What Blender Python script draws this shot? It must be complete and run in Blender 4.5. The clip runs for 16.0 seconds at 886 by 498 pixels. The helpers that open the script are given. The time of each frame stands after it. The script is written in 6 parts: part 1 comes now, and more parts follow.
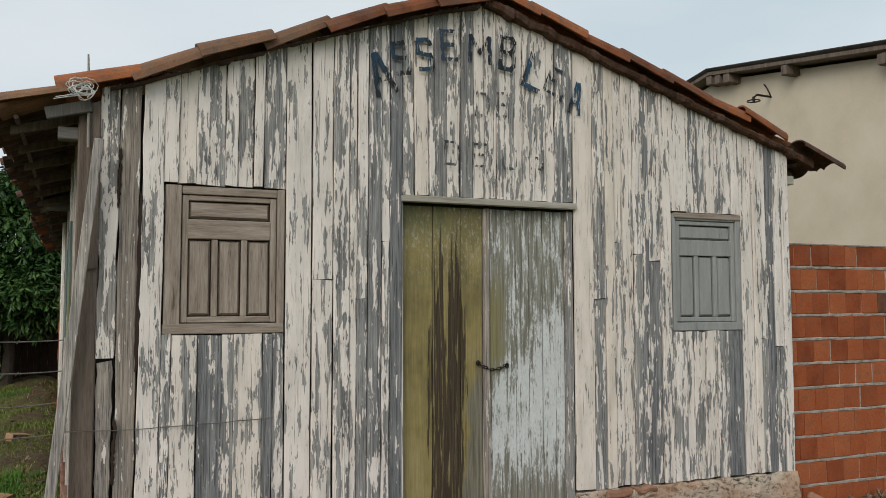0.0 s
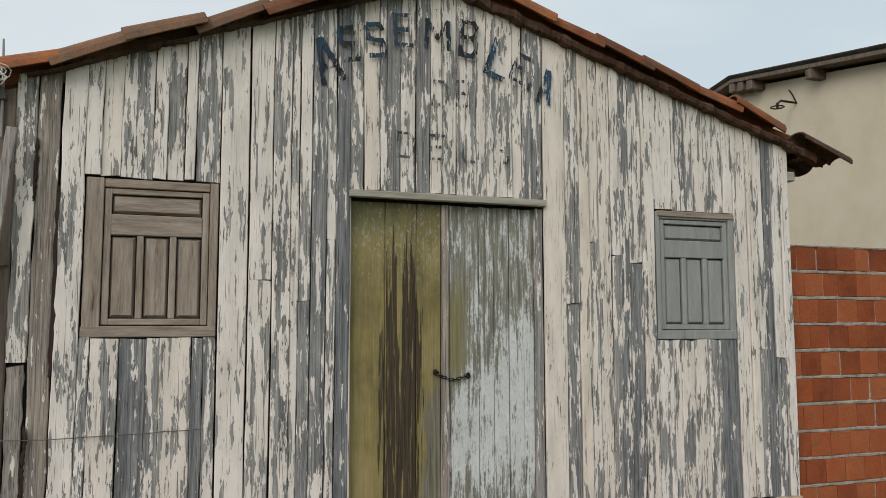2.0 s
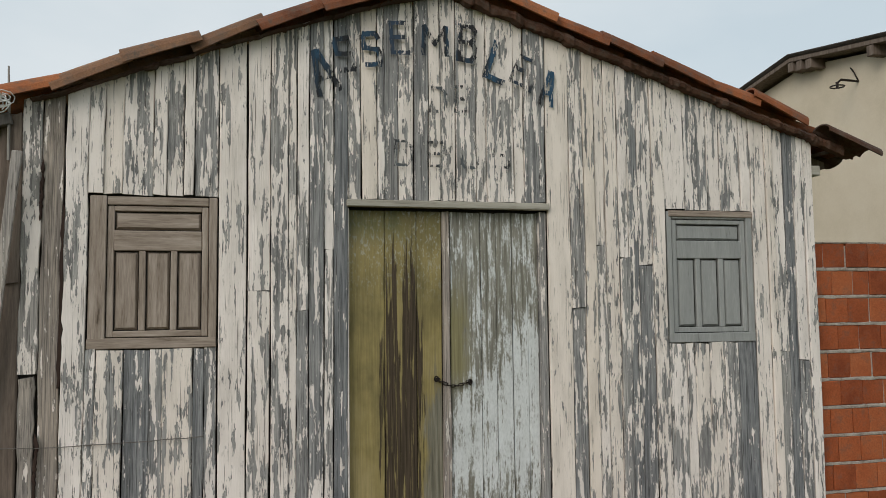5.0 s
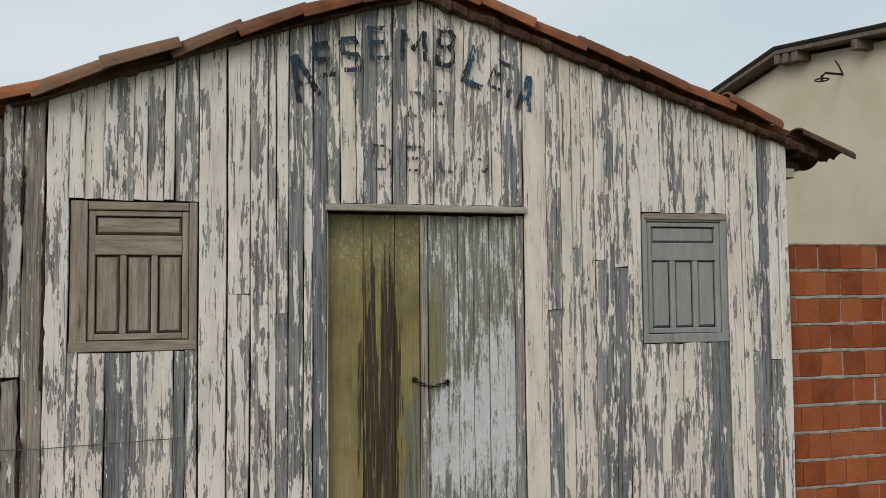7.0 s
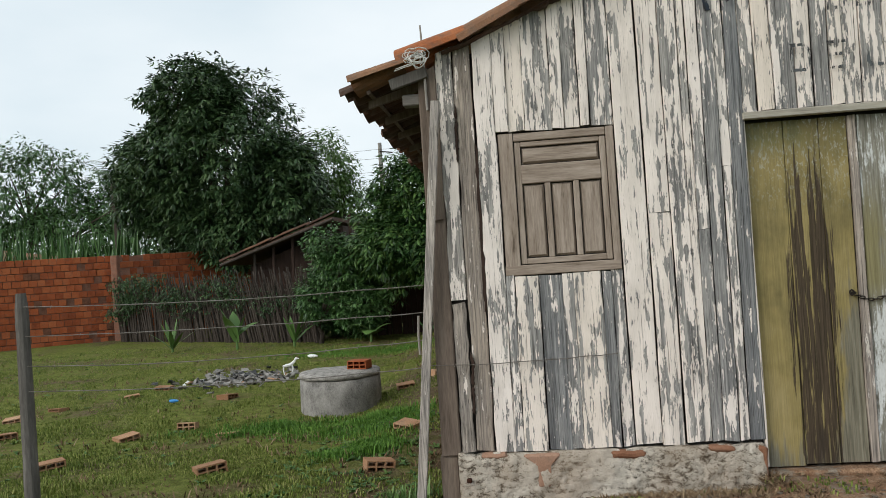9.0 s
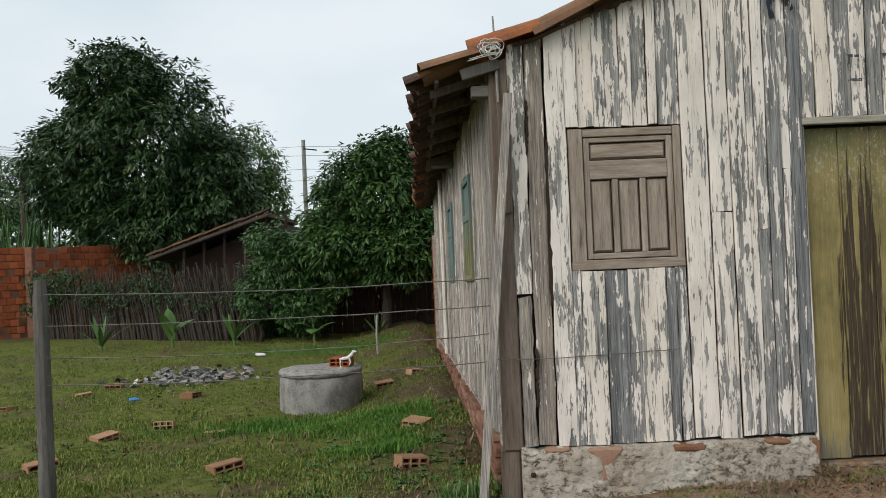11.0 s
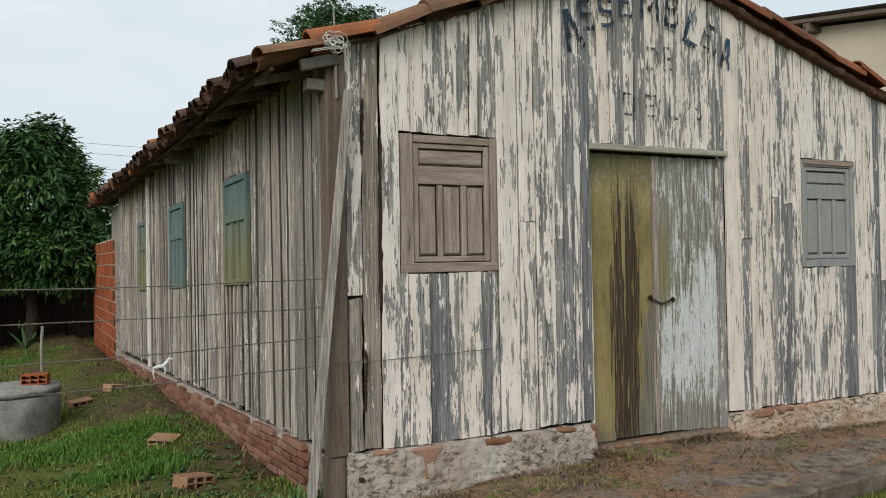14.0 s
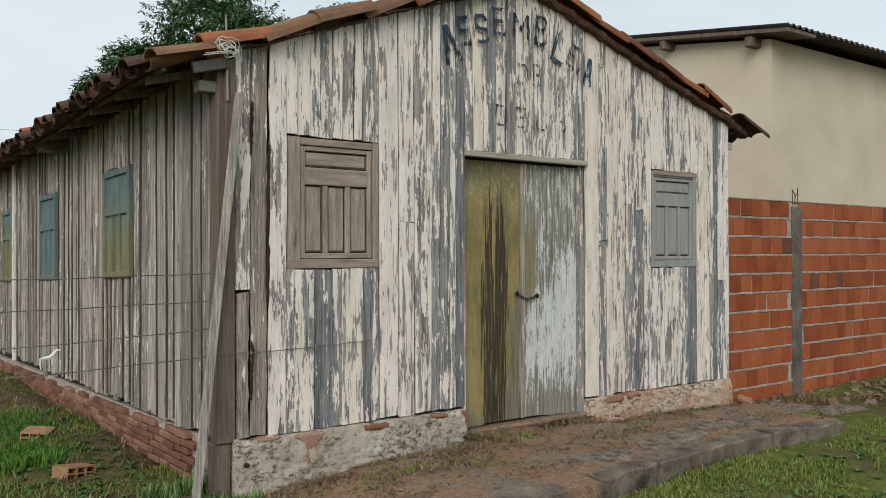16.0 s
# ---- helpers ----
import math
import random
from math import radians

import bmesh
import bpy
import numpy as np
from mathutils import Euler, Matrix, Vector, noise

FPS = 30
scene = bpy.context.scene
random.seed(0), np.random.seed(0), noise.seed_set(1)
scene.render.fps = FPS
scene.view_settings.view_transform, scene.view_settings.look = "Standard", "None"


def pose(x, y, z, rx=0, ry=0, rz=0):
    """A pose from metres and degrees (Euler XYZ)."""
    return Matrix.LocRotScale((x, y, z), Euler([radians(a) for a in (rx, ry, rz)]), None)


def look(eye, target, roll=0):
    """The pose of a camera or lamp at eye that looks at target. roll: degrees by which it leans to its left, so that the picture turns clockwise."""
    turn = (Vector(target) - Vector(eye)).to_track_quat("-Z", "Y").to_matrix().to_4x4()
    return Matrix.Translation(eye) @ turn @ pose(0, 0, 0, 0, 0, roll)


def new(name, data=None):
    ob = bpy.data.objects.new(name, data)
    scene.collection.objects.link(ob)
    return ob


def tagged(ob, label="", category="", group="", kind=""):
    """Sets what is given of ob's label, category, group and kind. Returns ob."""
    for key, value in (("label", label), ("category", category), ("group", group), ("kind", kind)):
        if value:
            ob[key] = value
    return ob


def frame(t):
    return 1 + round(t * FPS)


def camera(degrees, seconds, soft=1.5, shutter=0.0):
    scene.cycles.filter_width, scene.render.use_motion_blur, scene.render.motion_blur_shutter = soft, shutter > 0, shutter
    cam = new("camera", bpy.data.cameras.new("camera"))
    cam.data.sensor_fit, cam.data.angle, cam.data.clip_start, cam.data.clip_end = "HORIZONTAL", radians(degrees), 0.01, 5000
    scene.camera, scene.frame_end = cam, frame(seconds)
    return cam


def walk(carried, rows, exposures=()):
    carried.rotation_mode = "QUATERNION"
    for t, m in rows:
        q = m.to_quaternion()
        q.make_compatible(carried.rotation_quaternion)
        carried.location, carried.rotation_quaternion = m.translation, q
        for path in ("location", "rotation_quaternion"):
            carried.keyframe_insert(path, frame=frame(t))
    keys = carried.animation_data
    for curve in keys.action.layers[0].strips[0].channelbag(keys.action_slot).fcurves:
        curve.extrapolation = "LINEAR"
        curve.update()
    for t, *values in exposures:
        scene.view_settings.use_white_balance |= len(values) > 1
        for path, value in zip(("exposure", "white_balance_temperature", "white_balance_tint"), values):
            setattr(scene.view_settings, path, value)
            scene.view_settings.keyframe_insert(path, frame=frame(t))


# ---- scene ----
cam = camera(56.7, 16.0, 0.9)

PATH = [
    (0, (0.072, -5.0, 1.41), (0.847, -3.161, 1.54), -0.1),
    (0.5, (0.271, -4.971, 1.419), (1.036, -3.127, 1.551), -0.1),
    (1, (0.524, -5.031, 1.465), (1.229, -3.164, 1.584), -0.1),
    (1.5, (0.683, -4.978, 1.326), (1.351, -3.1, 1.491), -1.5),
    (2, (0.766, -4.808, 1.277), (1.437, -2.934, 1.468), -0.1),
    (2.5, (0.837, -4.733, 1.288), (1.506, -2.86, 1.498), -0.1),
    (3, (0.991, -4.774, 1.372), (1.621, -2.884, 1.556), -0.7),
    (5.5, (1.277, -5.045, 1.459), (1.76, -3.11, 1.597), -0.4),
    (6, (1.33, -5.11, 1.524), (1.814, -3.173, 1.644), -0.3),
    (6.5, (1.331, -5.111, 1.488), (1.818, -3.176, 1.625), -0.6),
    (7, (1.301, -5.081, 1.55), (1.808, -3.149, 1.657), -0.5),
    (7.5, (1.256, -5.101, 1.494), (1.651, -3.142, 1.571), -0.4),
    (8, (1.077, -5.152, 1.391), (1.215, -3.159, 1.481), -0.9),
    (8.5, (0.867, -5.152, 1.385), (0.769, -3.154, 1.403), -2.1),
    (9, (0.597, -5.048, 1.351), (0.38, -3.06, 1.379), -3.8),
    (11.5, (-0.72, -5.044, 1.346), (-0.461, -3.061, 1.365), -1.3),
    (12, (-1.006, -5.045, 1.358), (-0.452, -3.123, 1.384), -0.3),
    (12.5, (-1.194, -4.869, 1.328), (-0.622, -2.953, 1.317), -1.2),
    (13, (-1.385, -4.682, 1.304), (-0.775, -2.777, 1.297), -2.8),
    (13.5, (-1.593, -4.637, 1.315), (-0.758, -2.821, 1.306), -2.1),
    (14, (-1.668, -4.651, 1.305), (-0.754, -2.872, 1.332), -1.0),
    (14.5, (-1.643, -4.762, 1.308), (-0.64, -3.032, 1.34), -0.5),
    (15, (-1.678, -4.844, 1.335), (-0.657, -3.124, 1.349), -0.7),
    (15.5, (-1.814, -4.882, 1.345), (-0.712, -3.212, 1.359), -0.5),
    (16, (-1.913, -4.935, 1.332), (-0.734, -3.319, 1.341), -0.1),
]
walk(cam, [(t, look(eye, target, roll)) for t, eye, target, roll in PATH],
     [(0, -0.22), (2, -0.2), (3, -0.20), (7.2, -0.27), (8.4, 0.09), (9.2, 0.09), (11.5, -0.05), (12.5, 0.03), (14.5, -0.11), (16, -0.08)])

# ---- world, sun and exposure ----
world = bpy.data.worlds.new("overcast_sky")
scene.world = world
world.use_nodes = True
wt = world.node_tree
wt.nodes.clear()
w_out = wt.nodes.new("ShaderNodeOutputWorld")
w_bg = wt.nodes.new("ShaderNodeBackground")
w_sky = wt.nodes.new("ShaderNodeTexSky")
w_sky.sky_type = "NISHITA"
w_sky.sun_disc = False
w_sky.sun_elevation = radians(31)
w_sky.sun_rotation = radians(229)
w_cloud = wt.nodes.new("ShaderNodeTexNoise")
w_cloud.inputs["Scale"].default_value = 2.2
w_cloud.inputs["Detail"].default_value = 5
w_map = wt.nodes.new("ShaderNodeMapping")
w_map.inputs["Scale"].default_value = (1, 1, 2.4)
w_tc = wt.nodes.new("ShaderNodeTexCoord")
w_ramp = wt.nodes.new("ShaderNodeValToRGB")
w_ramp.color_ramp.elements[0].position = 0.3
w_ramp.color_ramp.elements[0].color = (6.0, 6.9, 7.4, 1)
w_ramp.color_ramp.elements[1].position = 0.62
w_ramp.color_ramp.elements[1].color = (7.5, 8.05, 8.3, 1)
w_mix = wt.nodes.new("ShaderNodeMix")
w_mix.data_type = "RGBA"
w_mix.inputs["Factor"].default_value = 0.9
wt.links.new(w_tc.outputs["Generated"], w_map.inputs["Vector"])
wt.links.new(w_map.outputs["Vector"], w_cloud.inputs["Vector"])
wt.links.new(w_cloud.outputs["Fac"], w_ramp.inputs["Fac"])
wt.links.new(w_sky.outputs["Color"], w_mix.inputs["A"])
wt.links.new(w_ramp.outputs["Color"], w_mix.inputs["B"])
wt.links.new(w_mix.outputs["Result"], w_bg.inputs["Color"])
w_bg.inputs["Strength"].default_value = 0.118
wt.links.new(w_bg.outputs["Background"], w_out.inputs["Surface"])

sun = new("sun", bpy.data.lights.new("sun", "SUN"))
sun.data.energy = 1.85
sun.data.angle = radians(35)
sun.data.color = (1.0, 0.95, 0.88)
sun.matrix_world = look((-5.0, -6.1, 5.6), (2.0, 0, 0))


# ---- materials ----
def nt_new(name, rough=0.8, metal=0.0):
    m = bpy.data.materials.new(name)
    m.use_nodes = True
    t = m.node_tree
    b = t.nodes["Principled BSDF"]
    b.inputs["Roughness"].default_value = rough
    b.inputs["Metallic"].default_value = metal
    b.inputs["Specular IOR Level"].default_value = 0.25
    return m, t, b


def node(t, kind, links=(), **vals):
    n = t.nodes.new(kind)
    for k, v in vals.items():
        if k in ("operation", "blend_type", "data_type", "noise_dimensions", "feature", "interpolation_type"):
            if k == "operation":
                n.operation = v
            elif k == "blend_type":
                n.blend_type = v
            elif k == "data_type":
                n.data_type = v
            elif k == "feature":
                n.feature = v
            elif k == "noise_dimensions":
                n.noise_dimensions = v
        else:
            n.inputs[k.replace("_", " ")].default_value = v
    for out, inp in links:
        t.links.new(out, n.inputs[inp])
    return n


def coords(t, scale=(1, 1, 1), rand=True):
    """Object coordinates, stretched, with an offset of its own for each object."""
    tc = node(t, "ShaderNodeTexCoord")
    v = tc.outputs["Object"]
    if rand:
        oi = node(t, "ShaderNodeObjectInfo")
        mul = node(t, "ShaderNodeMath", [(oi.outputs["Random"], 0)], operation="MULTIPLY")
        mul.inputs[1].default_value = 37.0
        comb = node(t, "ShaderNodeCombineXYZ", [(mul.outputs[0], "X"), (mul.outputs[0], "Z")])
        add = node(t, "ShaderNodeVectorMath", [(v, 0), (comb.outputs[0], 1)], operation="ADD")
        v = add.outputs[0]
    mp = node(t, "ShaderNodeMapping", [(v, "Vector")])
    mp.inputs["Scale"].default_value = scale
    return mp.outputs["Vector"]


def noise_tex(t, vec, scale, detail=4.0, rough=0.55, dist=0.0):
    n = node(t, "ShaderNodeTexNoise", [(vec, "Vector")], Scale=scale, Detail=detail, Roughness=rough, Distortion=dist)
    return n.outputs["Fac"]


def ramp(t, fac, stops):
    r = node(t, "ShaderNodeValToRGB", [(fac, "Fac")])
    e = r.color_ramp.elements
    while len(e) < len(stops):
        e.new(0.5)
    for el, (p, c) in zip(e, stops):
        el.position = p
        el.color = (*c, 1) if len(c) == 3 else c
    return r.outputs["Color"]


def mixc(t, fac, a, b, blend="MIX"):
    n = t.nodes.new("ShaderNodeMix")
    n.data_type = "RGBA"
    n.blend_type = blend
    for val, key in ((fac, 0), (a, 6), (b, 7)):
        if isinstance(val, (int, float)):
            n.inputs[key].default_value = val
        elif isinstance(val, tuple):
            n.inputs[key].default_value = (*val, 1)
        else:
            t.links.new(val, n.inputs[key])
    return n.outputs[2]


def math2(t, op, a, b=0.0, clamp=False):
    n = t.nodes.new("ShaderNodeMath")
    n.operation = op
    n.use_clamp = clamp
    for i, val in enumerate((a, b)):
        if isinstance(val, (int, float)):
            n.inputs[i].default_value = val
        else:
            t.links.new(val, n.inputs[i])
    return n.outputs[0]


def bump(t, b, height, strength=0.4, distance=0.01):
    n = node(t, "ShaderNodeBump", [(height, "Height")], Strength=strength, Distance=distance)
    t.links.new(n.outputs["Normal"], b.inputs["Normal"])


def plain(name, stops, scale=(1, 1, 1), ns=12.0, rough=0.85, metal=0.0, bstr=0.3, bdist=0.004, fine=90.0, fine_amt=0.35):
    """A surface with broad and fine variation between the colours in stops."""
    m, t, b = nt_new(name, rough, metal)
    v = coords(t, scale)
    n1 = noise_tex(t, v, ns, 6, 0.6)
    n2 = noise_tex(t, v, fine, 3, 0.6)
    f = math2(t, "ADD", math2(t, "MULTIPLY", n1, 1 - fine_amt), math2(t, "MULTIPLY", n2, fine_amt))
    t.links.new(ramp(t, f, stops), b.inputs["Base Color"])
    bump(t, b, f, bstr, bdist)
    return m


def painted_board(name, white, cream, slate, grey, brown, sx=30.0, sz=2.6):
    """Grey weathered board with old paint that flakes off in upright streaks.
    The object's colour tells how much paint is left (red), how yellow it is (green) and the wood's tone (blue)."""
    m, t, b = nt_new(name, 0.85)
    oi = node(t, "ShaderNodeObjectInfo")
    sep = node(t, "ShaderNodeSeparateColor", [(oi.outputs["Color"], "Color")])
    cov, yel, tone = sep.outputs[0], sep.outputs[1], sep.outputs[2]
    # long patches of paint, wider swings along the board, and ragged edges
    n1 = noise_tex(t, coords(t, (1, 1, sz / sx)), sx, 3.0, 0.5, 0.25)
    n2 = noise_tex(t, coords(t, (0.6, 1, 1)), 2.6, 2)
    n3 = noise_tex(t, coords(t, (1, 1, 0.2)), 78.0, 4, 0.62)
    cell = node(t, "ShaderNodeTexVoronoi", [(coords(t, (1, 1, 0.2)), "Vector")], Scale=58.0)
    cell = node(t, "ShaderNodeSeparateColor", [(cell.outputs["Color"], "Color")]).outputs[0]
    f = math2(t, "ADD", math2(t, "MULTIPLY", n1, 0.50), math2(t, "MULTIPLY", n2, 0.17))
    f = math2(t, "ADD", f, math2(t, "MULTIPLY", n3, 0.27))
    f = math2(t, "ADD", f, math2(t, "MULTIPLY", cell, 0.06))
    cov2 = math2(t, "ADD", math2(t, "MULTIPLY", cov, 0.80), 0.10)
    thr = math2(t, "ADD", math2(t, "MULTIPLY", cov2, -0.30), 0.65)
    d = math2(t, "SUBTRACT", f, thr)
    big = math2(t, "MULTIPLY", d, 150.0, True)
    # scattered small flecks that still cling to the wood
    fl = noise_tex(t, coords(t, (1, 1, 0.22)), 56.0, 3, 0.6)
    fleck = math2(t, "MULTIPLY", math2(t, "SUBTRACT", fl, math2(t, "SUBTRACT", 0.70, math2(t, "MULTIPLY", cov2, 0.06))), 40.0, True)
    mask = math2(t, "MAXIMUM", big, fleck)
    # thin ghost of paint round the flakes
    ghost = math2(t, "MULTIPLY", math2(t, "ADD", d, 0.05), 9.0, True)
    grain = noise_tex(t, coords(t, (1, 1, 0.022)), 190.0, 4, 0.65)
    age = noise_tex(t, coords(t, (1, 1, 0.25)), 9.0, 5, 0.6)
    w1 = mixc(t, math2(t, "MULTIPLY", tone, 2.0, True), slate, grey)
    wood = mixc(t, math2(t, "SUBTRACT", math2(t, "MULTIPLY", tone, 2.0), 1.0, True), w1, brown)
    wood = mixc(t, 1.0, wood, ramp(t, grain, [(0.30, (0.38, 0.38, 0.38)), (0.5, (0.95, 0.95, 0.95)), (0.72, (1.35, 1.34, 1.32))]), "MULTIPLY")
    streak = noise_tex(t, coords(t, (1, 1, 0.02)), 55.0, 3, 0.6)
    wood = mixc(t, 1.0, wood, ramp(t, streak, [(0.33, (0.55, 0.55, 0.56)), (0.5, (1.0, 1.0, 1.0)), (0.66, (1.28, 1.27, 1.25))]), "MULTIPLY")
    wood = mixc(t, 1.0, wood, ramp(t, age, [(0.3, (0.72, 0.72, 0.74)), (0.7, (1.15, 1.12, 1.08))]), "MULTIPLY")
    wood = mixc(t, math2(t, "MULTIPLY", ghost, 0.22), wood, white)
    paint = mixc(t, yel, white, cream)
    paint = mixc(t, 1.0, paint, ramp(t, age, [(0.3, (0.8, 0.79, 0.77)), (0.6, (1.04, 1.03, 1.02))]), "MULTIPLY")
    crack = ramp(t, noise_tex(t, coords(t, (1, 1, 0.12)), 85.0, 3, 0.7), [(0.30, (0.55, 0.54, 0.52)), (0.38, (1, 1, 1))])
    paint = mixc(t, 1.0, paint, crack, "MULTIPLY")
    split = ramp(t, noise_tex(t, coords(t, (1, 1, 0.018)), 120.0, 3, 0.6), [(0.33, (0.32, 0.31, 0.30)), (0.385, (1, 1, 1))])
    paint = mixc(t, 1.0, paint, split, "MULTIPLY")
    wood = mixc(t, 1.0, wood, split, "MULTIPLY")
    col = mixc(t, mask, wood, paint)
    # painted shadow line: a dark rim where a flake ends
    edge_shade = math2(t, "MULTIPLY", math2(t, "SUBTRACT", 1.0, math2(t, "ABSOLUTE", math2(t, "MULTIPLY", math2(t, "ADD", d, 0.006), 130.0)), True), 0.75)
    col = mixc(t, edge_shade, col, (0.055, 0.052, 0.05))
    t.links.new(col, b.inputs["Base Color"])
    h = math2(t, "ADD", math2(t, "MULTIPLY", mask, 0.5), math2(t, "MULTIPLY", grain, 0.6))
    bump(t, b, h, 0.75, 0.005)
    return m


WHITE, CREAM = (0.79, 0.73, 0.69), (0.72, 0.635, 0.545)
M_FRONT = painted_board("peeling_white_paint", WHITE, CREAM, (0.205, 0.213, 0.22), (0.325, 0.318, 0.305), (0.285, 0.24, 0.20))
M_SIDE = painted_board("bare_grey_board", (0.66, 0.63, 0.595), CREAM, (0.23, 0.21, 0.192), (0.455, 0.418, 0.382), (0.30, 0.24, 0.19), sx=44.0)


def ease(t, a, gain, off=0.0):
    """Clamped slope of a value."""
    return math2(t, "MULTIPLY", math2(t, "ADD", a, off), gain, True)


def door_coords(t):
    tc = node(t, "ShaderNodeTexCoord")
    sp = node(t, "ShaderNodeSeparateXYZ", [(tc.outputs["Object"], "Vector")])
    return sp.outputs["X"], sp.outputs["Z"]


def olive_leaf():
    """Olive oil paint, rubbed to grey wood low down, with black rot that has run down the middle planks."""
    m, t, b = nt_new("olive_door_paint", 0.6)
    x, z = door_coords(t)
    s1 = noise_tex(t, coords(t, (1, 1, 0.04), False), 62.0, 6, 0.62, 0.5)
    s2 = noise_tex(t, coords(t, (1, 1, 0.12)), 26.0, 5, 0.6)
    cloud = noise_tex(t, coords(t, (1, 1, 0.5), False), 4.5, 5, 0.6)
    grain = noise_tex(t, coords(t, (1, 1, 0.02)), 170.0, 3)
    fine = ramp(t, grain, [(0.3, (0.80, 0.80, 0.80)), (0.7, (1.14, 1.13, 1.12))])
    base = ramp(t, cloud, [(0.34, (0.16, 0.132, 0.056)), (0.5, (0.265, 0.213, 0.085)), (0.66, (0.33, 0.268, 0.125))])
    base = mixc(t, 1.0, base, fine, "MULTIPLY")
    # bare wood: low down everywhere, and from hip height on the third plank
    wx = ease(t, x, 7.0, -2.30)
    wear = math2(t, "MULTIPLY", wx, ease(t, math2(t, "SUBTRACT", 1.45, z), 1.5))
    wear = math2(t, "ADD", wear, math2(t, "MULTIPLY", ease(t, math2(t, "SUBTRACT", 0.55, z), 1.6), 0.75))
    bare = ease(t, math2(t, "ADD", math2(t, "MULTIPLY", wear, 0.46), math2(t, "MULTIPLY", s2, 0.7)), 8.0, -0.58)
    woodc = mixc(t, 1.0, ramp(t, s1, [(0.3, (0.09, 0.082, 0.058)), (0.55, (0.21, 0.195, 0.145)), (0.75, (0.30, 0.285, 0.23))]), fine, "MULTIPLY")
    col = mixc(t, bare, base, woodc)
    # rubbed pale scratches, and darker green near the top
    fl = noise_tex(t, coords(t, (1, 1, 0.5), False), 60.0, 5, 0.75, 0.6)
    pale = math2(t, "MULTIPLY", ease(t, fl, 20.0, -0.54), ease(t, z, 3.0, -1.46))
    col = mixc(t, math2(t, "MULTIPLY", pale, 0.6), col, (0.42, 0.43, 0.38))
    dark_top = math2(t, "MULTIPLY", ease(t, z, 6.0, -1.80), ease(t, cloud, 6.0, -0.36))
    col = mixc(t, math2(t, "MULTIPLY", dark_top, 0.7), col, (0.055, 0.07, 0.032))
    # rot
    dx = math2(t, "MAXIMUM", math2(t, "SUBTRACT", math2(t, "ABSOLUTE", math2(t, "SUBTRACT", x, 2.232)), 0.085), 0.0)
    r = math2(t, "SUBTRACT", 0.33, math2(t, "MULTIPLY", dx, 9.0))
    r = math2(t, "SUBTRACT", r, math2(t, "MULTIPLY", math2(t, "MAXIMUM", math2(t, "SUBTRACT", z, 1.35), 0.0), 0.85))
    strip = math2(t, "MULTIPLY", math2(t, "SUBTRACT", 1.0, math2(t, "MULTIPLY", math2(t, "ABSOLUTE", math2(t, "SUBTRACT", x, 2.222)), 42.0), True), ease(t, z, 1.3, -0.70))
    r = math2(t, "SUBTRACT", r, math2(t, "MULTIPLY", strip, 0.7))
    r = math2(t, "SUBTRACT", r, math2(t, "MULTIPLY", ease(t, math2(t, "SUBTRACT", 0.50, z), 1.3), 0.30))
    r = math2(t, "ADD", r, math2(t, "MULTIPLY", math2(t, "SUBTRACT", s1, 0.5), 2.1))
    black = ease(t, r, 7.0)
    col = mixc(t, math2(t, "MULTIPLY", black, 0.93), col, ramp(t, grain, [(0.3, (0.016, 0.012, 0.009)), (0.7, (0.075, 0.052, 0.038))]))
    t.links.new(col, b.inputs["Base Color"])
    t.links.new(math2(t, "ADD", math2(t, "MULTIPLY", black, 0.3), 0.55), b.inputs["Roughness"])
    bump(t, b, math2(t, "SUBTRACT", grain, black), 0.5, 0.004)
    return m


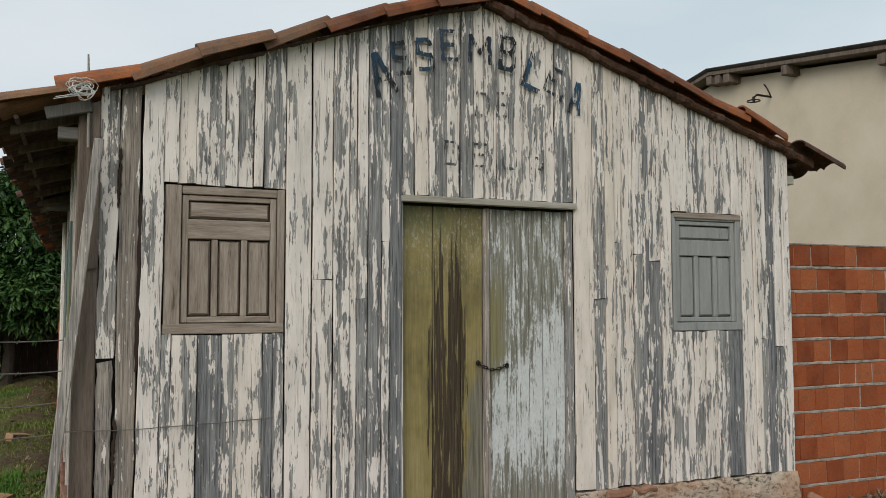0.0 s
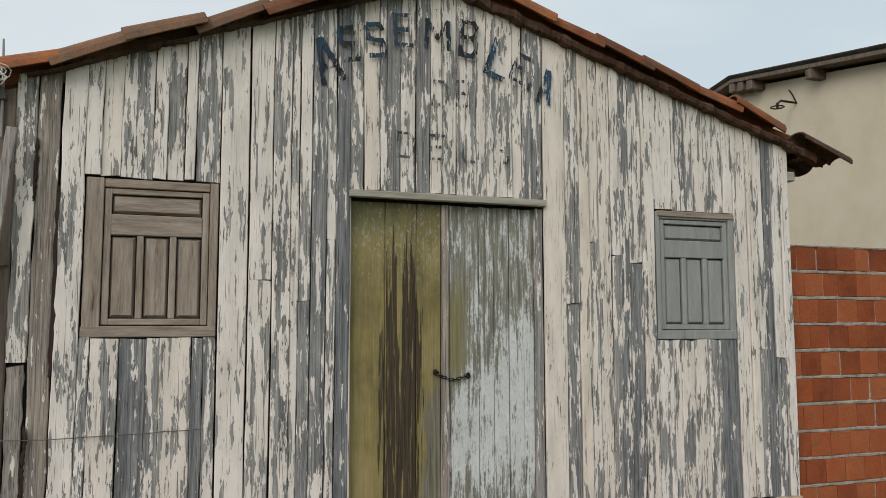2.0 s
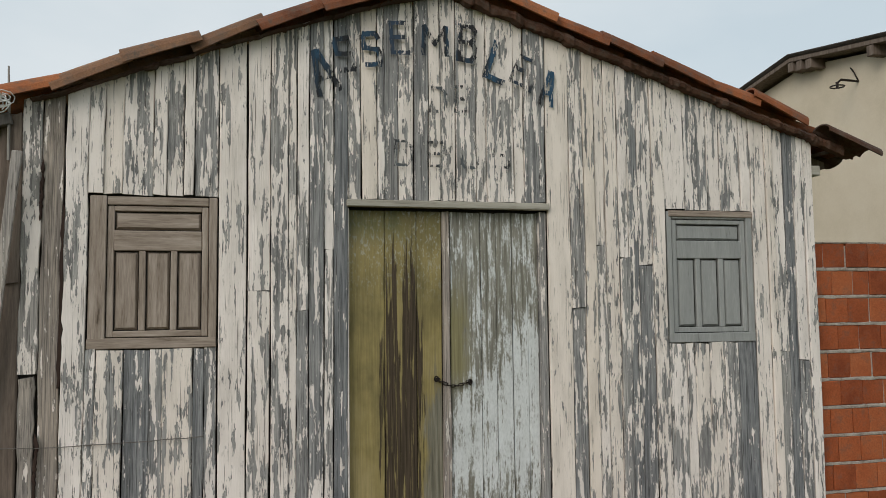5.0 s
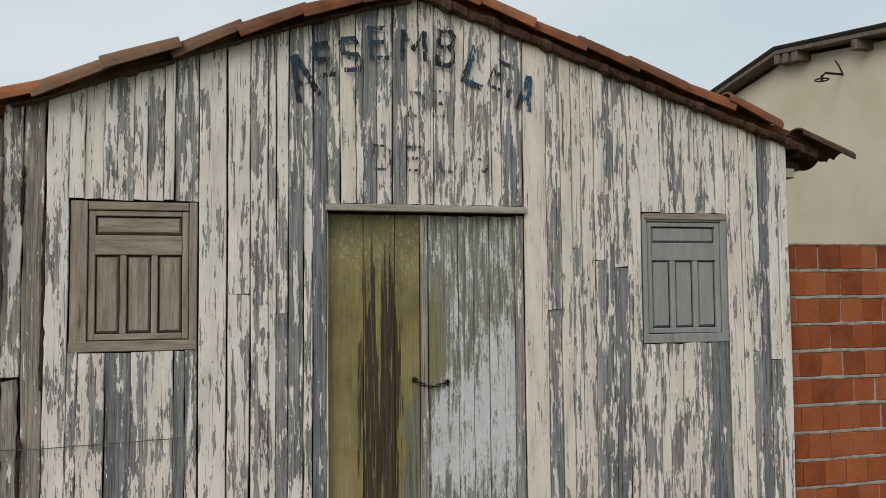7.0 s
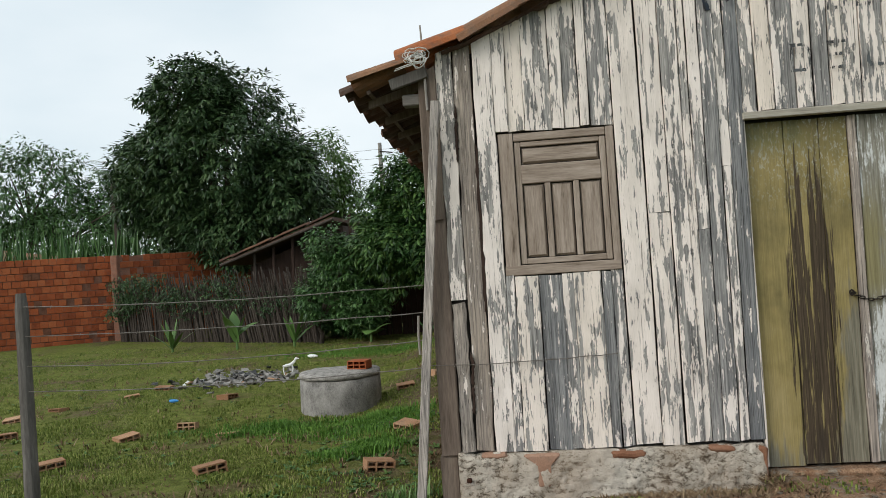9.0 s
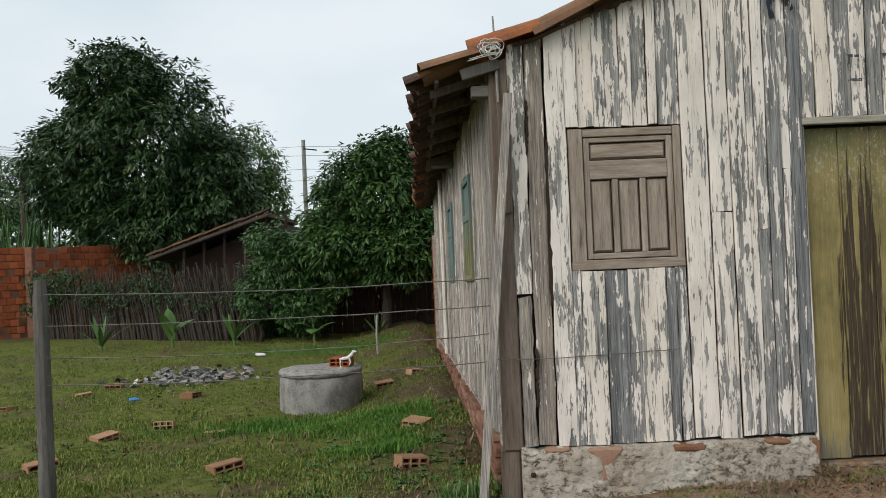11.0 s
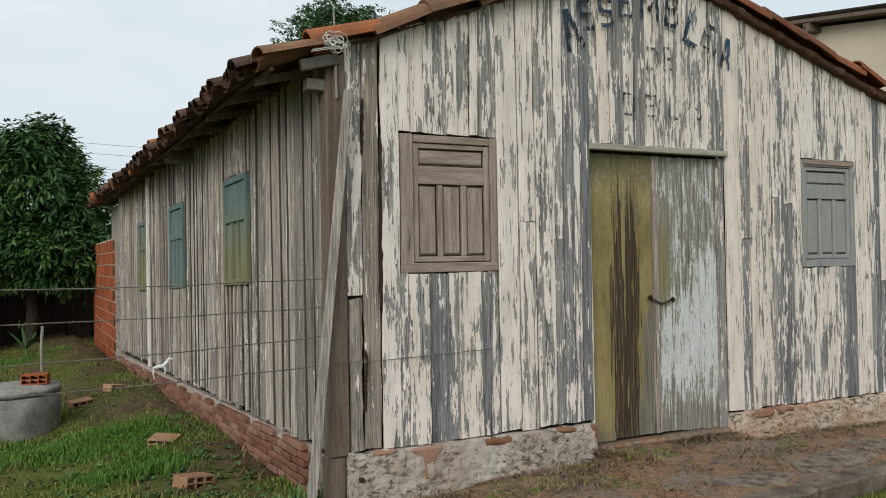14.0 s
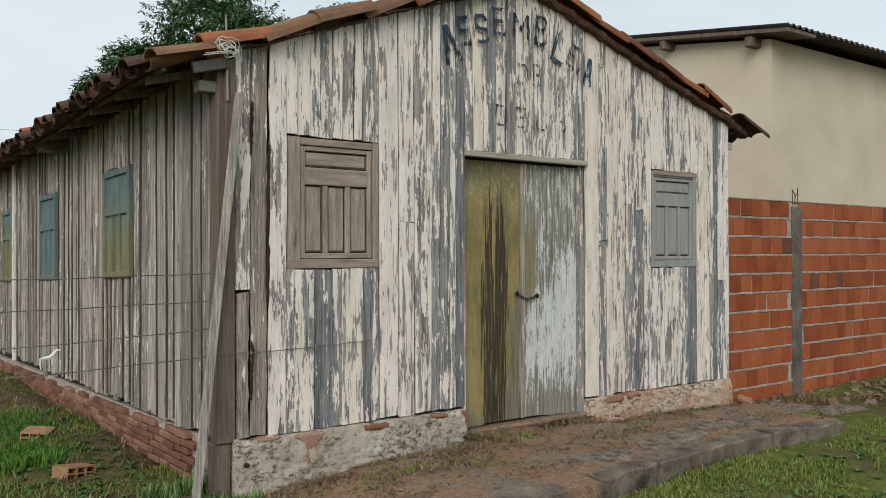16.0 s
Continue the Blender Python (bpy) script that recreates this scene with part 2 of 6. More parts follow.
def white_leaf():
    """Grey wood with thin white paint, rubbed away above and fuller below the middle, over old olive."""
    m, t, b = nt_new("rubbed_white_door_paint", 0.75)
    x, z = door_coords(t)
    s1 = noise_tex(t, coords(t, (1, 1, 0.05)), 52.0, 7, 0.68, 0.4)
    s2 = noise_tex(t, coords(t, (1, 1, 0.25)), 17.0, 5, 0.65, 0.3)
    s3 = noise_tex(t, coords(t, (1, 1, 0.35), False), 95.0, 3, 0.7)
    cloud = noise_tex(t, coords(t, (1, 1, 0.6), False), 3.6, 4)
    grain = noise_tex(t, coords(t, (1, 1, 0.02)), 180.0, 3)
    fine = ramp(t, grain, [(0.3, (0.72, 0.72, 0.72)), (0.7, (1.2, 1.19, 1.18))])
    woodc = mixc(t, 1.0, ramp(t, s1, [(0.3, (0.12, 0.112, 0.088)), (0.5, (0.245, 0.235, 0.195)), (0.72, (0.36, 0.35, 0.31))]), fine, "MULTIPLY")
    olive = math2(t, "MULTIPLY", ease(t, math2(t, "SUBTRACT", 2.72, x), 9.0), math2(t, "MULTIPLY", ease(t, math2(t, "SUBTRACT", 1.75, z), 2.6), ease(t, z, 5.0, -0.86)))
    olive = math2(t, "MULTIPLY", olive, ease(t, math2(t, "ADD", s2, math2(t, "MULTIPLY", olive, 0.2)), 7.0, -0.46))
    col = mixc(t, math2(t, "MULTIPLY", olive, 0.85), woodc, mixc(t, 1.0, (0.215, 0.19, 0.085), fine, "MULTIPLY"))
    # amount of white: a slanting upper edge, and worn to wood again at the foot
    w = math2(t, "ADD", math2(t, "MULTIPLY", math2(t, "SUBTRACT", 1.12, z), 0.9), math2(t, "MULTIPLY", math2(t, "SUBTRACT", x, 2.72), 1.1))
    w = math2(t, "MAXIMUM", math2(t, "MINIMUM", w, 0.36), 0.0)
    w = math2(t, "SUBTRACT", w, math2(t, "MULTIPLY", ease(t, math2(t, "SUBTRACT", 0.42, z), 2.6), 0.62))
    w = math2(t, "SUBTRACT", w, math2(t, "MULTIPLY", olive, 0.5))
    g = math2(t, "ADD", math2(t, "MULTIPLY", s1, 0.55), math2(t, "ADD", math2(t, "MULTIPLY", s2, 0.45), math2(t, "MULTIPLY", s3, 0.22)))
    g = math2(t, "ADD", g, math2(t, "ADD", math2(t, "MULTIPLY", w, 0.26), math2(t, "MULTIPLY", cloud, 0.16)))
    mask = ease(t, g, 15.0, -0.685)
    paint = mixc(t, 1.0, ramp(t, cloud, [(0.3, (0.56, 0.575, 0.56)), (0.7, (0.70, 0.715, 0.705))]), ramp(t, s3, [(0.3, (0.84, 0.84, 0.84)), (0.6, (1.03, 1.03, 1.03))]), "MULTIPLY")
    col = mixc(t, math2(t, "MULTIPLY", mask, 0.92), col, paint)
    t.links.new(col, b.inputs["Base Color"])
    bump(t, b, math2(t, "ADD", math2(t, "MULTIPLY", grain, 0.7), math2(t, "MULTIPLY", mask, 0.3)), 0.5, 0.004)
    return m


M_OLIVE, M_DOORWHITE = olive_leaf(), white_leaf()
GRAIN = (1, 1, 0.06)
M_SHUTTER = plain("bare_brown_grey_wood", [(0.33, (0.08, 0.058, 0.042)), (0.42, (0.225, 0.178, 0.14)), (0.54, (0.315, 0.258, 0.212)), (0.68, (0.42, 0.355, 0.30))], (1, 1, 0.09), 30, 0.8, fine=150)
M_SHUTTER_H = plain("bare_brown_grey_wood_rail", [(0.33, (0.08, 0.058, 0.042)), (0.42, (0.22, 0.172, 0.135)), (0.54, (0.31, 0.252, 0.205)), (0.68, (0.41, 0.345, 0.29))], (0.09, 1, 1), 30, 0.8, fine=150)
M_BLUEGREY = plain("blue_grey_paint", [(0.30, (0.13, 0.13, 0.12)), (0.40, (0.25, 0.255, 0.245)), (0.55, (0.295, 0.298, 0.286)), (0.70, (0.36, 0.36, 0.345))], (1, 1, 0.14), 22, 0.7, fine=120)
def two_tone(name, edge, soft):
    """Old oil paint: teal above, olive yellow below an uneven edge."""
    m, t, b = nt_new(name, 0.7)
    v = coords(t)
    obj = node(t, "ShaderNodeTexCoord")
    zz = node(t, "ShaderNodeSeparateXYZ", [(obj.outputs["Object"], "Vector")]).outputs["Z"]
    n1 = noise_tex(t, coords(t, (1, 1, 0.15)), 18.0, 5, 0.6)
    f = math2(t, "MULTIPLY", math2(t, "SUBTRACT", math2(t, "ADD", zz, math2(t, "MULTIPLY", n1, 0.6)), edge), soft, True)
    teal = ramp(t, n1, [(0.3, (0.085, 0.125, 0.125)), (0.7, (0.17, 0.235, 0.23))])
    olive = ramp(t, n1, [(0.3, (0.14, 0.14, 0.075)), (0.7, (0.25, 0.245, 0.135))])
    t.links.new(mixc(t, f, olive, teal), b.inputs["Base Color"])
    bump(t, b, n1, 0.3, 0.004)
    return m


M_TEAL = two_tone("faded_teal_and_olive_paint", 1.62, 1.9)
M_TEAL_PLAIN = two_tone("faded_teal_paint", 0.9, 1.5)
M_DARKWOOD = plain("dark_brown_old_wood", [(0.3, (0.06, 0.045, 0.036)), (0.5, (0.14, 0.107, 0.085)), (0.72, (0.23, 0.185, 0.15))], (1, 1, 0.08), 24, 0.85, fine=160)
M_GREYWOOD = plain("silver_grey_old_wood", [(0.3, (0.15, 0.135, 0.12)), (0.5, (0.29, 0.27, 0.245)), (0.72, (0.42, 0.40, 0.37))], (1, 1, 0.07), 26, 0.85, fine=170)
M_GREYWOOD_H = plain("silver_grey_cross_wood", [(0.3, (0.08, 0.07, 0.062)), (0.5, (0.17, 0.155, 0.14)), (0.72, (0.28, 0.26, 0.24))], (0.1, 0.1, 1), 26, 0.85, fine=170)
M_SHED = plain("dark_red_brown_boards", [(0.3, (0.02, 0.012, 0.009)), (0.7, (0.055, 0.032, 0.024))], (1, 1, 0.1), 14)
M_OLDPOST = plain("dark_grey_fence_wood", [(0.3, (0.05, 0.045, 0.04)), (0.55, (0.12, 0.11, 0.10)), (0.75, (0.22, 0.21, 0.19))], (1, 1, 0.1), 22, fine=150)
# side wall filler, dark enough to pass for shaded gaps between boards
M_SIDEDARK = plain("gap_shade_side_board", [(0.3, (0.022, 0.018, 0.015)), (0.55, (0.06, 0.05, 0.043)), (0.75, (0.15, 0.13, 0.115))], (1, 1, 0.08), 26, fine=150)
# near-black backing: the shade inside gaps and joints, put into its colour
M_INNER = plain("gap_shade_backing", [(0.3, (0.022, 0.019, 0.016)), (0.7, (0.055, 0.048, 0.042))], GRAIN, 20)
M_LINTEL = plain("pale_lintel_wood", [(0.3, (0.20, 0.18, 0.15)), (0.5, (0.36, 0.335, 0.28)), (0.7, (0.46, 0.43, 0.37))], (0.08, 1, 1), 24, 0.8, fine=150)


def clay(name, dark, mid, light, lichen=0.35):
    m, t, b = nt_new(name, 0.85)
    v = coords(t)
    n1 = noise_tex(t, v, 7.0, 5, 0.6)
    n2 = noise_tex(t, v, 110.0, 3, 0.6)
    oi = node(t, "ShaderNodeObjectInfo")
    f = math2(t, "ADD", math2(t, "MULTIPLY", n1, 0.6), math2(t, "MULTIPLY", oi.outputs["Random"], 0.4))
    col = ramp(t, f, [(0.25, dark), (0.5, mid), (0.78, light)])
    col = mixc(t, 1.0, col, ramp(t, n2, [(0.3, (0.75, 0.75, 0.75)), (0.7, (1.15, 1.15, 1.15))]), "MULTIPLY")
    li = ramp(t, noise_tex(t, v, 14.0, 6, 0.7), [(0.60 - 0.15 * lichen, (0, 0, 0)), (0.72, (lichen, lichen, lichen))])
    sepl = node(t, "ShaderNodeSeparateColor", [(li, "Color")])
    col = mixc(t, sepl.outputs[0], col, (0.075, 0.065, 0.055))
    t.links.new(col, b.inputs["Base Color"])
    bump(t, b, math2(t, "ADD", n1, n2), 0.35, 0.004)
    return m


M_TILE = clay("fired_clay_roof_tile", (0.10, 0.036, 0.017), (0.27, 0.085, 0.031), (0.40, 0.15, 0.06), 0.95)
M_TILE_DARK = clay("dark_weathered_roof_tile", (0.035, 0.020, 0.014), (0.08, 0.038, 0.023), (0.17, 0.08, 0.043), 0.9)
M_VERGE = clay("dark_verge_mortar", (0.028, 0.017, 0.012), (0.075, 0.036, 0.022), (0.15, 0.07, 0.04), 0.9)
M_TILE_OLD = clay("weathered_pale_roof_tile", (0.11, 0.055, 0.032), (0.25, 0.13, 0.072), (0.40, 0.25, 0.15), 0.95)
# tile clay darkened, with the shade under the eaves put into its colour
M_TILE_UNDER = clay("shaded_tile_underside", (0.07, 0.025, 0.012), (0.16, 0.055, 0.024), (0.24, 0.09, 0.04), 0.6)
M_BRICK = clay("hollow_red_brick", (0.20, 0.046, 0.016), (0.325, 0.082, 0.027), (0.40, 0.125, 0.048), 0.55)
M_BRICK_GREY = plain("brown_stained_brick", [(0.3, (0.07, 0.03, 0.018)), (0.7, (0.20, 0.085, 0.048))])
M_BRICK_PALE = clay("pale_loose_brick", (0.24, 0.12, 0.06), (0.40, 0.225, 0.125), (0.50, 0.335, 0.21), 0.6)
M_BRICK_TAN = clay("tan_inner_brick", (0.20, 0.09, 0.05), (0.30, 0.165, 0.105), (0.36, 0.225, 0.16), 0.5)
M_BRICK_OLD = clay("weathered_small_brick", (0.13, 0.056, 0.034), (0.26, 0.122, 0.08), (0.38, 0.235, 0.175), 0.8)
M_HOLE = plain("brick_hole_shade", [(0.3, (0.03, 0.012, 0.006)), (0.7, (0.06, 0.02, 0.01))])
M_MORTAR = plain("grey_mortar", [(0.33, (0.15, 0.115, 0.09)), (0.48, (0.36, 0.31, 0.265)), (0.7, (0.54, 0.49, 0.43))], ns=20, bstr=0.6, bdist=0.01)
M_CONCRETE = plain("rough_grey_concrete", [(0.34, (0.09, 0.085, 0.078)), (0.47, (0.22, 0.21, 0.195)), (0.66, (0.37, 0.355, 0.33))], (1, 1, 0.6), ns=7, bstr=0.5, bdist=0.008)
M_OLDSTONE = plain("dirty_brown_grey_stone", [(0.36, (0.035, 0.027, 0.02)), (0.47, (0.12, 0.096, 0.073)), (0.64, (0.25, 0.21, 0.165))], ns=5, bstr=0.9, bdist=0.02)
M_SLABGREY = plain("cracked_grey_lid", [(0.36, (0.10, 0.095, 0.088)), (0.46, (0.24, 0.228, 0.21)), (0.62, (0.38, 0.362, 0.335))], ns=14, bstr=0.7, bdist=0.012)
M_POST = plain("cement_pillar", [(0.34, (0.05, 0.042, 0.036)), (0.5, (0.125, 0.105, 0.09)), (0.68, (0.22, 0.19, 0.165))], ns=5, bstr=0.5, bdist=0.008)


def plinth_material(name, tint, amount, wash):
    m, t, b = nt_new(name, 0.95)
    v = coords(t, (1, 1, 1), False)
    n1 = noise_tex(t, coords(t, (0.75, 1, 1.3), False), 24.0, 8, 0.74, 0.4)
    n2 = noise_tex(t, v, 1.7, 4, 0.6)
    n3 = noise_tex(t, v, 120.0, 3, 0.7)
    f = math2(t, "ADD", math2(t, "MULTIPLY", n1, 0.72), math2(t, "MULTIPLY", n3, 0.18))
    f = math2(t, "ADD", f, math2(t, "MULTIPLY", n2, 0.24))
    # dark mottles of the lime, with crevice shade painted into the low spots
    col = ramp(t, f, [(0.44, (0.025, 0.022, 0.018)), (0.50, (0.14, 0.125, 0.105)), (0.535, (0.44, 0.405, 0.355)), (0.575, (0.66, 0.62, 0.56)), (0.70, (0.80, 0.765, 0.71))])
    ochre = ramp(t, noise_tex(t, v, 2.2, 3), [(0.42, (0, 0, 0)), (0.60, (amount, amount, amount))])
    so = node(t, "ShaderNodeSeparateColor", [(ochre, "Color")])
    col = mixc(t, so.outputs[0], col, mixc(t, 0.55, col, tint))
    col = mixc(t, 1.0, col, wash, "MULTIPLY")
    t.links.new(col, b.inputs["Base Color"])
    bump(t, b, f, 1.0, 0.045)
    return m


M_PLINTH = plinth_material("lime_washed_plinth", (0.34, 0.24, 0.16), 0.7, (1.0, 0.97, 0.92))
M_PLINTH_PINK = plinth_material("pinkish_lime_plinth", (0.58, 0.37, 0.25), 1.0, (1.0, 0.88, 0.77))
M_CREAMWALL = plain("smooth_cream_render", [(0.3, (0.50, 0.43, 0.32)), (0.5, (0.58, 0.50, 0.385)), (0.7, (0.63, 0.555, 0.44))], ns=1.2, rough=0.9, bstr=0.1, fine=40, fine_amt=0.2)
M_FIBRE = plain("dark_fibre_cement_sheet", [(0.3, (0.05, 0.042, 0.04)), (0.7, (0.12, 0.10, 0.09))], ns=6)
M_WIRE = plain("rusty_wire", [(0.3, (0.12, 0.105, 0.095)), (0.7, (0.30, 0.275, 0.25))], rough=0.5, metal=0.6)
M_IRON = plain("dark_iron", [(0.3, (0.018, 0.015, 0.013)), (0.7, (0.05, 0.04, 0.034))], rough=0.5, metal=0.7)
M_STRING = plain("white_string", [(0.3, (0.5, 0.49, 0.46)), (0.7, (0.72, 0.71, 0.68))])
M_PLASTIC = plain("white_plastic_bag", [(0.3, (0.6, 0.61, 0.6)), (0.7, (0.8, 0.8, 0.79))], rough=0.4)
M_BLUE = plain("blue_plastic", [(0.3, (0.03, 0.16, 0.42)), (0.7, (0.06, 0.3, 0.6))], rough=0.4)
M_BLACKP = plain("black_rubbish", [(0.3, (0.015, 0.015, 0.016)), (0.7, (0.06, 0.06, 0.06))], rough=0.5)
def worn_ink(name, a, b2, hold, shift):
    """Brushed lettering of which flakes have fallen off, so that the board shows through."""
    m, t, b = nt_new(name, 0.8)
    v = coords(t, (1, 1, 0.22), False)
    n1 = noise_tex(t, v, 58.0, 5, 0.65, 0.4)
    n2 = noise_tex(t, v, 7.0 + shift, 3)
    t.links.new(ramp(t, n2, [(0.48, a), (0.62, b2)]), b.inputs["Base Color"])
    keep = math2(t, "MULTIPLY", math2(t, "SUBTRACT", math2(t, "ADD", math2(t, "MULTIPLY", n1, 0.75), math2(t, "MULTIPLY", n2, 0.25)), hold), 30.0, True)
    clear = node(t, "ShaderNodeBsdfTransparent")
    mix = node(t, "ShaderNodeMixShader", [(keep, 0), (clear.outputs[0], 1), (b.outputs[0], 2)])
    t.links.new(mix.outputs[0], t.nodes["Material Output"].inputs["Surface"])
    return m


M_INK = worn_ink("faded_dark_blue_lettering", (0.02, 0.021, 0.024), (0.03, 0.072, 0.12), 0.445, 0.0)
M_INK2 = worn_ink("almost_gone_grey_lettering", (0.045, 0.045, 0.046), (0.09, 0.10, 0.105), 0.495, 2.0)
M_INK3 = worn_ink("half_gone_dark_lettering", (0.03, 0.032, 0.036), (0.035, 0.055, 0.085), 0.475, 1.0)
M_TWIG = plain("dry_brown_stick", [(0.3, (0.03, 0.023, 0.018)), (0.55, (0.065, 0.052, 0.043)), (0.8, (0.14, 0.122, 0.105))], (1, 1, 0.1), 20)
M_BARK = plain("tree_bark", [(0.3, (0.03, 0.024, 0.018)), (0.7, (0.10, 0.08, 0.065))], (1, 1, 0.3), 20)


def leafmat(name, dark, mid, light, rough=0.45, spec=0.4):
    m, t, b = nt_new(name, rough)
    geo = node(t, "ShaderNodeNewGeometry")
    n1 = noise_tex(t, coords(t, (1, 1, 1), False), 1.1, 3)
    f = math2(t, "ADD", math2(t, "MULTIPLY", geo.outputs["Random Per Island"], 0.55), math2(t, "MULTIPLY", n1, 0.45))
    t.links.new(ramp(t, f, [(0.2, dark), (0.5, mid), (0.85, light)]), b.inputs["Base Color"])
    b.inputs["Specular IOR Level"].default_value = spec
    return m


M_LEAF = leafmat("dark_glossy_leaves", (0.016, 0.04, 0.014), (0.036, 0.078, 0.026), (0.095, 0.155, 0.055))
M_LEAF4 = leafmat("fresh_and_dark_leaves", (0.012, 0.035, 0.010), (0.042, 0.105, 0.024), (0.11, 0.19, 0.045))
M_LEAF2 = leafmat("mid_green_leaves", (0.02, 0.055, 0.015), (0.05, 0.12, 0.03), (0.105, 0.20, 0.06))
M_LEAF3 = leafmat("light_green_leaves", (0.05, 0.10, 0.025), (0.10, 0.19, 0.05), (0.17, 0.28, 0.08))
M_GRASS = leafmat("grass_blades", (0.06, 0.092, 0.018), (0.145, 0.19, 0.037), (0.29, 0.295, 0.105), 0.7, 0.12)
M_LUSH = leafmat("lush_grass_blades", (0.04, 0.10, 0.014), (0.085, 0.19, 0.03), (0.16, 0.28, 0.05), 0.6, 0.15)
M_WEED = leafmat("weed_leaves", (0.035, 0.075, 0.02), (0.07, 0.14, 0.04), (0.13, 0.19, 0.05), 0.6, 0.15)
M_STRAW = leafmat("dry_straw", (0.055, 0.035, 0.02), (0.16, 0.105, 0.06), (0.33, 0.25, 0.16), 0.8, 0.1)


def ground_material():
    m, t, b = nt_new("grass_and_earth", 0.95)
    b.inputs["Specular IOR Level"].default_value = 0.05
    v = coords(t, (1, 1, 1), False)
    geo = node(t, "ShaderNodeSeparateXYZ", [(v, "Vector")])
    n1 = noise_tex(t, v, 0.9, 6, 0.62)
    n2 = noise_tex(t, v, 9.0, 6, 0.65)
    n3 = noise_tex(t, v, 60.0, 3, 0.6)
    green = ramp(t, math2(t, "ADD", math2(t, "MULTIPLY", n2, 0.6), math2(t, "MULTIPLY", n3, 0.4)), [(0.34, (0.045, 0.052, 0.014)), (0.5, (0.125, 0.145, 0.034)), (0.66, (0.21, 0.22, 0.066))])
    earth = ramp(t, math2(t, "ADD", math2(t, "MULTIPLY", n2, 0.5), math2(t, "MULTIPLY", n3, 0.5)), [(0.3, (0.036, 0.026, 0.016)), (0.5, (0.11, 0.083, 0.05)), (0.7, (0.21, 0.165, 0.105))])
    # trodden strip beside the house
    d = math2(t, "ABSOLUTE", math2(t, "ADD", geo.outputs["X"], math2(t, "ADD", math2(t, "MULTIPLY", geo.outputs["Y"], 0.06), 0.15)))
    strip = math2(t, "SUBTRACT", 1.0, math2(t, "MULTIPLY", d, 0.9), True)
    strip = math2(t, "MULTIPLY", strip, 0.12)
    f = math2(t, "ADD", math2(t, "ADD", math2(t, "MULTIPLY", n1, 0.65), math2(t, "MULTIPLY", n2, 0.35)), strip)
    mask = ramp(t, f, [(0.49, (0, 0, 0)), (0.61, (1, 1, 1))])
    sm = node(t, "ShaderNodeSeparateColor", [(mask, "Color")])
    t.links.new(mixc(t, sm.outputs[0], green, earth), b.inputs["Base Color"])
    bump(t, b, math2(t, "ADD", n2, n3), 0.8, 0.03)
    return m


M_GROUND = ground_material()


def apron_material():
    m, t, b = nt_new("worn_cement_apron_with_earth", 0.95)
    v = coords(t, (1, 1, 1), False)
    n1 = noise_tex(t, v, 1.9, 8, 0.7, 0.4)
    n2 = noise_tex(t, v, 22.0, 6, 0.75)
    n3 = noise_tex(t, v, 95.0, 3, 0.6)
    f = math2(t, "ADD", math2(t, "MULTIPLY", n1, 0.65), math2(t, "MULTIPLY", n2, 0.35))
    fine = math2(t, "ADD", math2(t, "MULTIPLY", n2, 0.5), math2(t, "MULTIPLY", n3, 0.5))
    earth = ramp(t, fine, [(0.34, (0.085, 0.048, 0.028)), (0.5, (0.25, 0.150, 0.090)), (0.64, (0.42, 0.282, 0.185))])
    cement = ramp(t, fine, [(0.36, (0.10, 0.081, 0.062)), (0.5, (0.195, 0.16, 0.124)), (0.64, (0.29, 0.245, 0.195))])
    rust = ramp(t, fine, [(0.3, (0.14, 0.06, 0.025)), (0.7, (0.27, 0.12, 0.05))])
    mk = node(t, "ShaderNodeSeparateColor", [(ramp(t, f, [(0.50, (0, 0, 0)), (0.55, (1, 1, 1))]), "Color")])
    mk2 = node(t, "ShaderNodeSeparateColor", [(ramp(t, noise_tex(t, v, 1.7, 4), [(0.53, (0, 0, 0)), (0.66, (0.42, 0.42, 0.42))]), "Color")])
    col = mixc(t, mk.outputs[0], earth, cement)
    col = mixc(t, mk2.outputs[0], col, rust)
    t.links.new(col, b.inputs["Base Color"])
    bump(t, b, math2(t, "ADD", f, math2(t, "MULTIPLY", fine, 0.6)), 0.9, 0.02)
    return m


M_APRON = apron_material()


# ---- building helpers ----
RNG = random.Random(7)


def part(name, bm, material, parent=None, label="", smooth=False, color=None):
    """Link a bmesh as one mesh object, under a thing where one is given."""
    me = bpy.data.meshes.new(name)
    bm.to_mesh(me)
    bm.free()
    me.materials.append(material)
    if smooth:
        me.polygons.foreach_set("use_smooth", [True] * len(me.polygons))
    ob = new(name, me)
    if parent is not None:
        ob.parent = parent
    if label:
        ob["label"] = label
    if color:
        ob.color = (*color, 1)
    return ob


def piece(name, me, parent, m=None, color=None):
    """An object of its own on a shared mesh."""
    ob = new(name, me)
    ob.parent = parent
    if m is not None:
        ob.matrix_basis = m
    if color:
        ob.color = (*color, 1)
    return ob


def thing(name, label, category, group="", kind=""):
    return tagged(new(name), label, category, group, kind)


def box(bm, x0, x1, y0, y1, z0, z1, m=None):
    vs = [bm.verts.new(p) for p in ((x0, y0, z0), (x1, y0, z0), (x1, y1, z0), (x0, y1, z0), (x0, y0, z1), (x1, y0, z1), (x1, y1, z1), (x0, y1, z1))]
    if m is not None:
        for v in vs:
            v.co = m @ v.co
    for f in ((0, 3, 2, 1), (4, 5, 6, 7), (0, 1, 5, 4), (1, 2, 6, 5), (2, 3, 7, 6), (3, 0, 4, 7)):
        bm.faces.new([vs[i] for i in f])
    return vs


